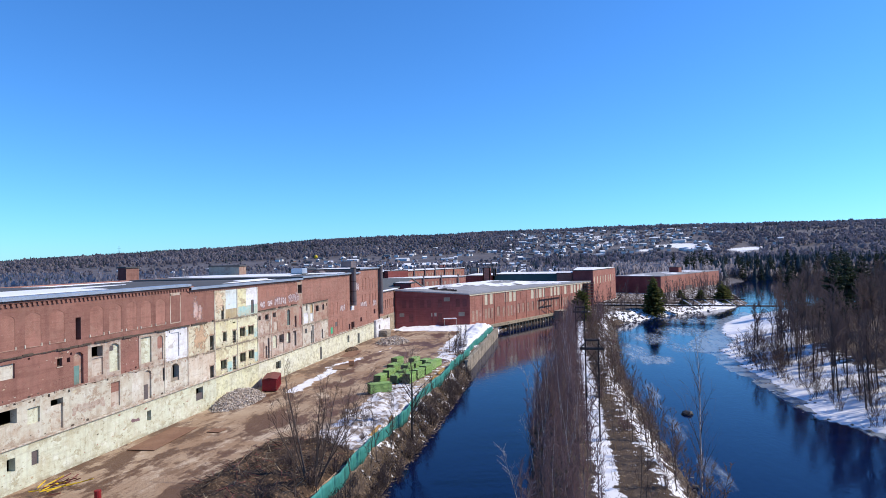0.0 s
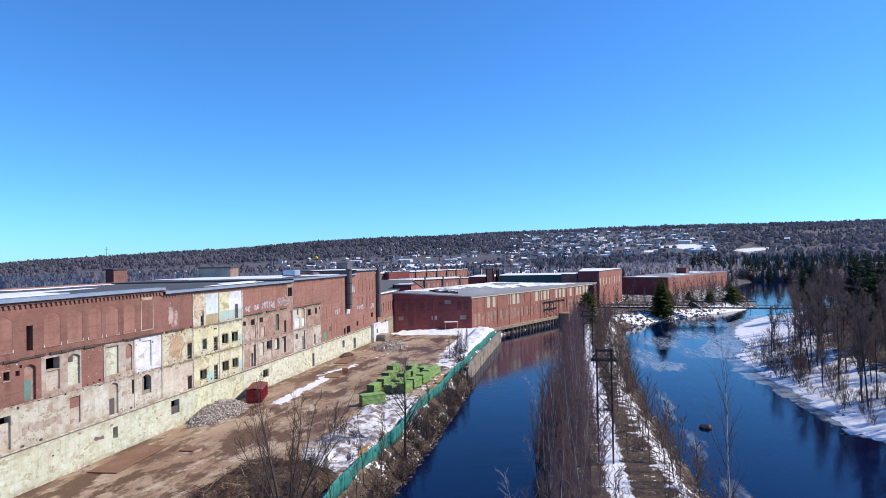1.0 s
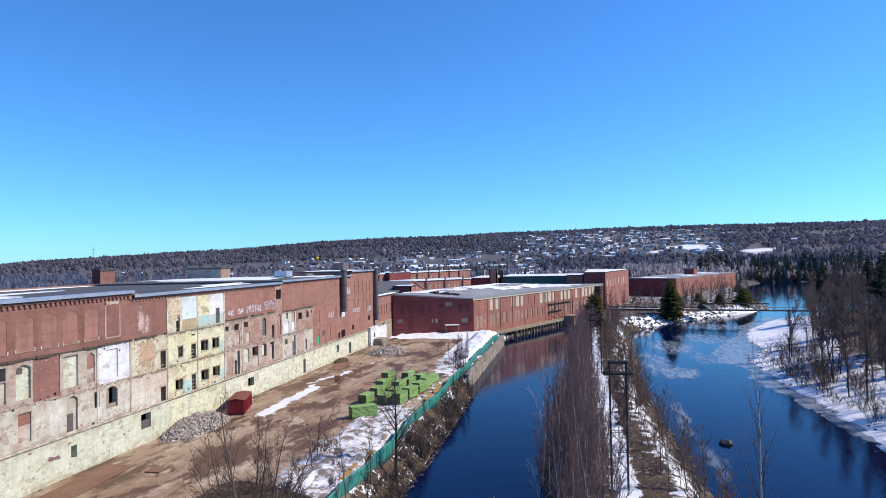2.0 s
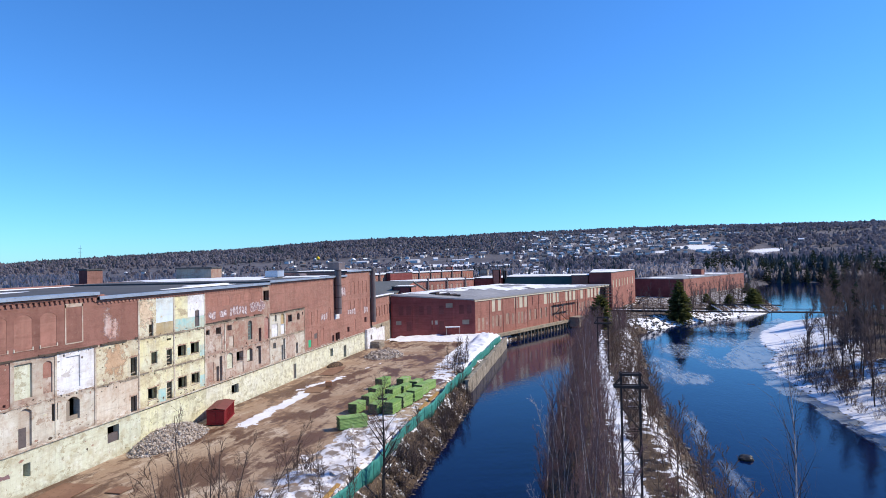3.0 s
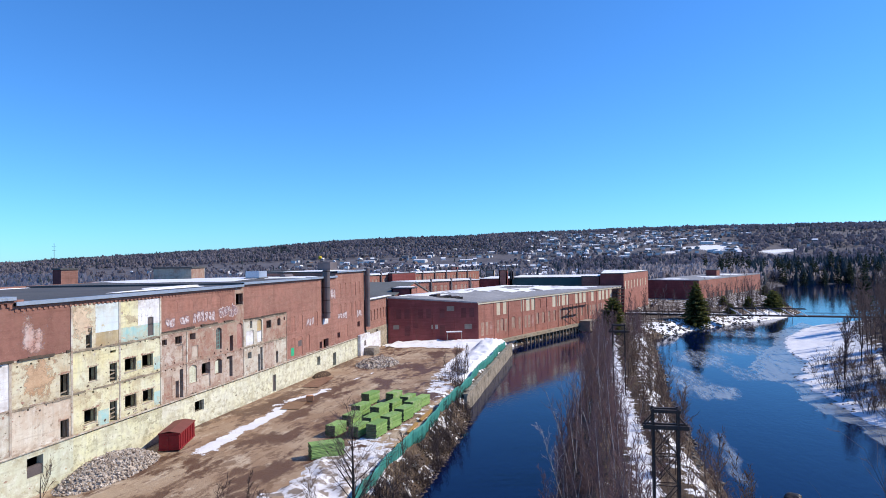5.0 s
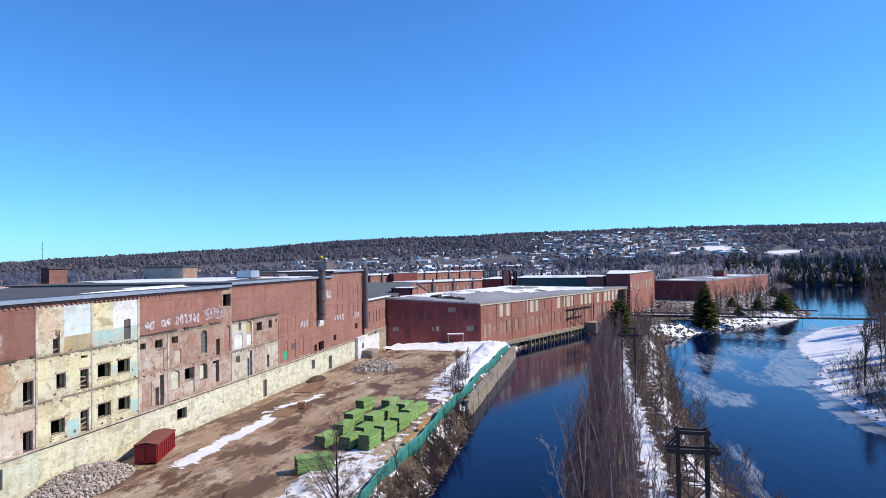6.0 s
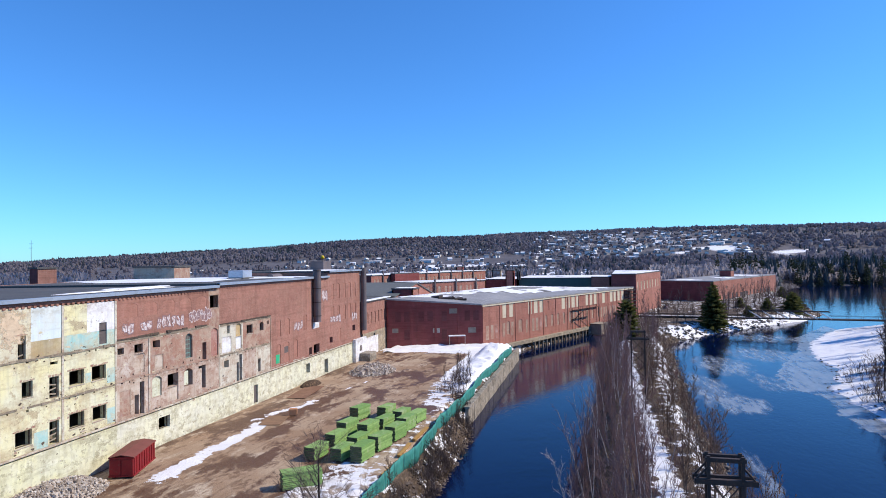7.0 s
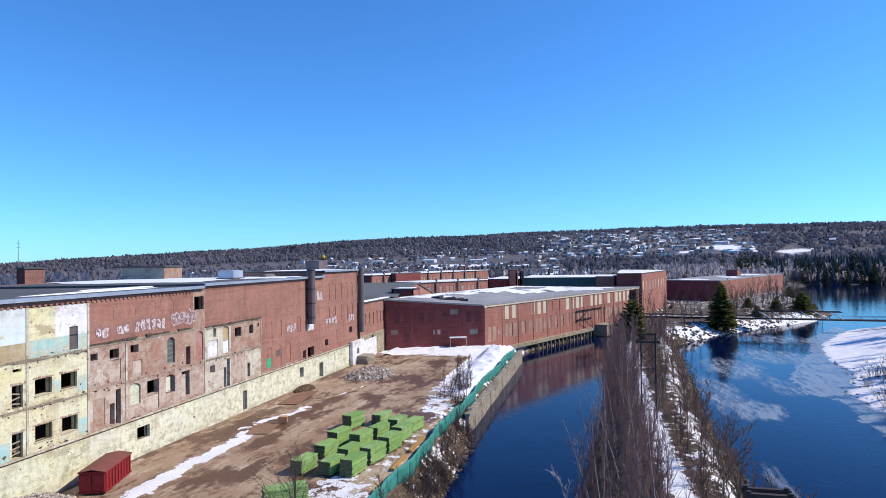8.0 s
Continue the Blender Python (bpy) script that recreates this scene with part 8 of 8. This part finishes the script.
sh3 = [shrub("willow", 240 + k, rt.uniform(3.0, 4.5), 16, (MAT["twig_dark"], MAT["twig_brown"]), "leafless willow brush on the snowy river bank", group="willows on the river bank", spread_=0.7) for k in range(3)]
places = []
for _ in range(85):
    y = rt.uniform(95, 192)
    places.append((lerp_table(y, RIVER_RIGHT) + rt.uniform(2.5, 16), y))
scatter(sh3, places, 0.8, 1.45)

# evergreens
c1 = conifer("spruce", 400, 15.6, 5.6, "dark green spruce on the snowy point", MAT["needles"], 0.03, 54, 0.16)
c1.matrix_world = pose(38.0, 273.0, -2.4)
c2 = conifer("spruce", 401, 11.0, 4.9, "dark green spruce at the island's end", MAT["needles"], 0.05, 34, 0.05, taper=0.42)
c2.matrix_world = pose(6.8, 221, -0.6)
c3 = conifer("spruce", 402, 8.8, 5.8, "broad dark green evergreen by the bridge", MAT["needles"], 0.03, 20, 0.1, dense=3.5, blade=0.75)
c3.matrix_world = pose(78.0, 328, -1.6)
c4 = conifer("pine", 403, 23.5, 5.8, "tall dark pine among bare trees", MAT["pine"], 0.30, 26, 0.05, gaps=0.25, dense=4.0, blade=0.7)
c4.matrix_world = pose(66.2, 162, -1.5)
for k, (x, y, s) in enumerate(((72, 170, 0.9), (78, 150, 0.8), (88, 210, 0.95), (70, 196, 0.7), (105, 240, 0.9), (95, 180, 1.0), (84, 250, 0.8), (112, 280, 0.9))):
    o = copy_thing(c4, Matrix.Identity(4))
    o.matrix_basis = pose(x, y, land_z(x, y) - 0.2, 0, 0, 70 * k) @ Matrix.Diagonal((s, s, s, 1))
pines = [conifer("pine", 405 + k, 19, 5.4, "dark pine on the far river shore", MAT["pine"], 0.08, 14, 0.08, gaps=0.2, group="pines on the far shore", dense=0.85, blade=1.15) for k in range(3)]
places = []
while len(places) < 40:
    y = rt.uniform(430, 600)
    x = lerp_table(y, RIVER_RIGHT) + 3 + rt.random() ** 1.5 * 150
    places.append((x, y))
for _ in range(120):
    x = rt.uniform(110, 420)
    places.append((x, 626 + 0.35 * (x - 165) + rt.random() ** 1.8 * 120))
scatter(pines, places, 0.8, 1.35, 110, ("far_pines", "dark pine wood on the far river shore", "woods"))
for k in range(8):
    o = copy_thing(c3, Matrix.Identity(4))
    x, y = ((55, 300), (66, 318), (60, 338), (84, 345), (52, 350), (88, 365), (98, 420), (47, 305))[k]
    s = (0.5, 0.6, 0.5, 0.7, 0.5, 0.6, 0.7, 0.35)[k]
    o.matrix_basis = pose(x, y, land_z(x, y) - 0.1, 0, 0, 40 * k) @ Matrix.Diagonal((s, s, s, 1))
nb = [bare_tree("bank_tree", 330 + k, 9, 0.11, 15, 4, 0.55, 0.2, (MAT["bark"], MAT["twig_dark"]), "leafless grey-brown tree behind the bridge", lean=0.08, group="trees behind the bridge", fine=3, wid=0.028) for k in range(3)]
places = []
while len(places) < 70:
    x, y = rt.uniform(14, 100), rt.uniform(246, 372)
    if x < lerp_table(y, RIVER_LEFT) - 3 and x > -6 + (y - 246) * 0.5 and not (33 < x < 43 and 262 < y < 280):
        places.append((x, y))
while len(places) < 125:
    y = rt.uniform(350, 560)
    places.append((lerp_table(y, RIVER_LEFT) - 3 - rt.random() * 42, y))
scatter(nb, places, 0.7, 1.35, 80, ("bank_woods", "leafless grey-brown wood by the river mill", "woods"))

# ---------------------------------------------------------------- the distant town and woods
def far_house(k, w, ln, hw, hr, wall, roof):
    t = thing("house", (0, 0, 0), "small distant house with a snow-covered gable roof", "house", "houses on the hillside")
    bm = bmesh.new()
    box(bm, -w / 2, w / 2, -ln / 2, ln / 2, -2, hw)
    part("wall", bm, wall, t)
    bm = bmesh.new()
    a = [bm.verts.new(q) for q in ((-w / 2 - 0.5, -ln / 2 - 0.4, hw), (w / 2 + 0.5, -ln / 2 - 0.4, hw), (0, -ln / 2 - 0.4, hw + hr), (-w / 2 - 0.5, ln / 2 + 0.4, hw), (w / 2 + 0.5, ln / 2 + 0.4, hw), (0, ln / 2 + 0.4, hw + hr))]
    for f in ((0, 1, 2), (5, 4, 3), (0, 2, 5, 3), (2, 1, 4, 5), (1, 0, 3, 4)):
        bm.faces.new([a[i] for i in f])
    part("roof", bm, roof, t)
    return t


wall_w = mottled("white_siding", (0.66, 0.66, 0.66), (0.56, 0.56, 0.57), None, 0.1, 1)
wall_g = mottled("grey_siding", (0.20, 0.21, 0.24), (0.26, 0.26, 0.28), None, 0.1, 1)
wall_b = mottled("brown_brick_siding", (0.18, 0.11, 0.09), (0.24, 0.15, 0.12), None, 0.1, 1)
roof_g = mottled("grey_shingles", (0.10, 0.105, 0.12), (0.14, 0.14, 0.15), None, 0.1, 1)
protos = [far_house(0, 8, 12, 4.5, 3.0, wall_w, MAT["snow"]), far_house(1, 9, 11, 5.5, 3.2, wall_g, MAT["snow"]), far_house(2, 8, 13, 4.5, 3.0, wall_b, roof_g), far_house(3, 9, 10, 6, 3.4, wall_w, roof_g), far_house(4, 10, 16, 4.0, 2.6, wall_g, roof_g), far_house(5, 13, 30, 5, 1.6, wall_w, MAT["snow"])]


def polar(a, r):
    a = math.radians(a)
    return r * math.sin(a), 20 + r * math.cos(a)


spots = []
for n, a0, a1, r0, r1 in ((430, -5.5, 13.5, 1400, 2080), (95, -10, 4.5, 560, 960), (60, -4, 9, 960, 1400), (80, -40, -12, 600, 1300), (16, 10, 18, 1300, 1700), (190, -26, -2, 900, 1700), (50, -18, 4, 1500, 2000)):
    for _ in range(n):
        q = polar(rt.uniform(a0, a1), rt.uniform(r0, r1))
        if snow_at(*q, 0) < 0.6:
            spots.append(q)
spots.sort(key=lambda q: math.hypot(*q))
town = Rest()
for k, (x, y) in enumerate(spots):
    q = rt.uniform(0.68, 1.0)
    m = pose(x, y, land_z(x, y), 0, 0, rt.choice((0, 90)) + rt.uniform(-30, 30)) @ Matrix.Diagonal((q, q, q, 1))
    if k < len(protos):
        protos[k].matrix_world = m
    else:
        src = rt.choice(protos[:5] + protos[2:5]) if rt.random() < 0.92 else protos[5]
        if k < 290:
            copy_thing(src, m)
        else:
            town.add(src, m)
town.build("far_houses", "many small houses on the distant hillside", "houses")


def town_at(x, y):
    """How far the woods are cleared: 1 in open fields and below them, about half among the houses."""
    r = math.hypot(x, y - 20)
    a = math.degrees(math.atan2(x, y - 20))
    for ca, wa, cr_, wr in ((9.6, 2.3, 1500, 150), (15.0, 1.4, 1400, 130), (7.0, 1.3, 1440, 80), (-4.0, 1.6, 720, 70), (-8.0, 4.0, 600, 70)):
        if ((a - ca) / wa) ** 2 + ((r - cr_) / wr) ** 2 < 1:
            return 1.0
    if -5.5 < a < 13.5 and 1330 < r < 2080:
        return 0.58 * smooth(-5.5, -3, a) * smooth(13.5, 11, a)
    if -11 < a < 4.5 and 540 < r < 960:
        return 0.74
    if -42 < a < -3 and 560 < r < 1500:
        return 0.74 + 0.45 * noise.noise(Vector((x * 0.008, y * 0.008, 2.0)))
    return 0.0


def woods(name, count, seed, conif, label, mat, zones, hmin=9, hmax=15):
    """Distant trees past counting: bare crowns of several uneven lobes, or evergreens in ragged tiers. Each tree has
    a tone of its own, darker for bare crowns within 900 m."""
    r = random.Random(seed)
    vs, fs, tone = [], [], []
    done = 0
    while done < count:
        a0, a1, r0, r1 = r.choice(zones)
        x, y = polar(r.uniform(a0, a1), math.sqrt(r.uniform(r0 * r0, r1 * r1)))
        if y - 0.35 * (x - 165) < 632 and lerp_table(y, RIVER_LEFT) - 8 < x < lerp_table(y, RIVER_RIGHT) + 4:
            continue
        if y < 515 and -145 < x < 120 and x < lerp_table(y, RIVER_LEFT):
            continue
        grove = noise.noise(Vector((x * 0.006, y * 0.006, seed)))
        cleared = town_at(x, y)
        if r.random() < cleared or grove < -0.40 or (conif and r.random() < 0.6 - 2.2 * grove and seed == 2):
            continue
        done += 1
        z = land_z(x, y)
        h = r.uniform(hmin, hmax) * (0.72 if cleared > 0.3 else 1.0) * (1.25 if r.random() < 0.06 else 1.0)
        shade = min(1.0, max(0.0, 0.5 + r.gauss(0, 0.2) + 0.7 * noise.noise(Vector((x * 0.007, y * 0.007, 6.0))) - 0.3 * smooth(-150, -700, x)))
        first = len(vs)
        if conif:
            w = h * r.uniform(0.18, 0.28)
            for j in range(4):
                zb, zt, ww = z + h * (0.04 + 0.20 * j), z + h * (0.44 + 0.19 * j), w * (1 - 0.20 * j)
                b = len(vs)
                ox, oy = r.uniform(-0.2, 0.2) * w, r.uniform(-0.2, 0.2) * w
                for i in range(5):
                    a = 2 * math.pi * i / 5 + r.uniform(-0.4, 0.4)
                    q = ww * r.uniform(0.6, 1.25)
                    vs.append((x + ox + q * math.cos(a), y + oy + q * math.sin(a), zb + r.uniform(-0.06, 0.06) * h))
                vs.append((x + ox, y + oy, zt))
                fs += [(b + i, b + (i + 1) % 5, b + 5) for i in range(5)]
        else:
            w = h * r.uniform(0.30, 0.44)
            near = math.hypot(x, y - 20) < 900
            for j in range(20 if near else 0):
                a, e = r.uniform(0, 6.28), r.uniform(0.1, 1.0)
                ax, ay = math.cos(a), math.sin(a)
                q = w * e * r.uniform(0.2, 0.6)
                z0 = z + h * r.uniform(0.12, 0.55)
                z1 = z0 + h * r.uniform(0.25, 0.42)
                lw = h * r.uniform(0.014, 0.026)
                b = len(vs)
                vs += [(x + ax * q - ay * lw, y + ay * q + ax * lw, z0), (x + ax * q + ay * lw, y + ay * q - ax * lw, z0), (x + ax * (q + 0.35 * w) + ay * lw * 2, y + ay * (q + 0.35 * w) - ax * lw * 2, z1), (x + ax * (q + 0.3 * w) - ay * lw * 2, y + ay * (q + 0.3 * w) + ax * lw * 2, z1 + 0.05 * h)]
                fs.append((b, b + 1, b + 2, b + 3))
            for j in range(0 if near else 2):
                a = 3.1 * j + r.uniform(-0.9, 0.9)
                q = w * r.uniform(0.2, 0.55)
                cx, cy, cz = x + q * math.cos(a), y + q * math.sin(a), z + h * r.uniform(0.10, 0.34)
                lw, lh = w * r.uniform(0.6, 0.95), h * r.uniform(0.50, 0.64)
                b = len(vs)
                for f, up in ((1.0, 0.0), (0.82, 0.62)):
                    for i in range(4):
                        e = 1.571 * i + r.uniform(-0.45, 0.45) + (0.8 if up else 0.0)
                        k = lw * f * r.uniform(0.7, 1.15)
                        vs.append((cx + k * math.cos(e), cy + k * math.sin(e), cz + (up + r.uniform(-0.12, 0.12)) * lh))
                vs.append((cx + r.uniform(-0.3, 0.3) * lw, cy + r.uniform(-0.3, 0.3) * lw, cz + lh))
                for i in range(4):
                    n_ = (i + 1) % 4
                    fs += [(b + i, b + n_, b + 4 + i), (b + n_, b + 4 + n_, b + 4 + i), (b + 4 + i, b + 4 + n_, b + 8)]
        # bare crowns within 900 m take a darker tone, less of the haze tint
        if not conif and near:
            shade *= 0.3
        tone += [shade] * (len(vs) - first)
    ob = mesh_object(name, vs, fs, mat)
    ob.data.attributes.new("tone", 'FLOAT', 'POINT').data.foreach_set("value", tone)
    return tagged(ob, label, "woods", kind="stuff")


def toned(name, a, b, rough=0.9):
    """A colour between a and b by each tree's own tone, with a fine mottling of twigs."""
    m, nt, p = base_material(name, rough)
    t = nt.nodes.new("ShaderNodeAttribute")
    t.attribute_name = "tone"
    c = mix(nt, t.outputs["Fac"], a, b)
    nt.links.new(mix(nt, calc(nt, 'MULTIPLY', noise_fac(nt, coords(nt), 0.45, 5, 0.40, 0.62, 0.7), 0.35), c, tuple(0.6 * k for k in a)), p.inputs["Base Color"])
    return m


# haze is put into these colours: paler and bluer than near trees
MAT["hazed_bare"] = sheer(toned("hazed_bare_crowns", (0.175, 0.163, 0.185), (0.425, 0.385, 0.405)), (0.36, 0.335, 0.37), 0.6)
MAT["hazed_green"] = sheer(toned("distant_evergreens", (0.070, 0.092, 0.112), (0.125, 0.15, 0.16)), (0.11, 0.14, 0.15), 0.5)
Z = [(-62, 40, 360, 900), (-62, 40, 600, 1300), (-62, 40, 1000, 1800), (-62, 40, 1500, 2450), (-62, 40, 1900, 2500)]
woods("distant_woods", 17500, 1, False, "leafless woods on the distant hills, their grey tinted with painted haze", MAT["hazed_bare"], Z, 9, 15)
woods("distant_evergreens", 5200, 2, True, "dark evergreens scattered through the distant woods", MAT["hazed_green"], Z + [(-62, -8, 2100, 2500), (-62, -14, 1700, 2500), (-62, -14, 2200, 2500), (-62, -14, 1500, 2300), (-14, 4, 500, 1200), (-14, 4, 1500, 2400)], 8, 15)
woods("distant_evergreens", 500, 6, True, "dark evergreen wood over the distant ridge", MAT["hazed_green"], [(13.5, 40, 1000, 2500), (15, 40, 1500, 2500)], 6, 10)
woods("distant_evergreens", 1300, 4, True, "dark evergreen wood beyond the river", MAT["hazed_green"], [(13, 34, 480, 1000), (15, 34, 360, 800)], 12, 20)
woods("distant_woods", 2600, 3, False, "leafless woods beyond the mills, their grey tinted with painted haze", MAT["hazed_bare"], [(-50, -14, 230, 420), (2, 24, 520, 800), (20, 45, 520, 800)], 9, 15)
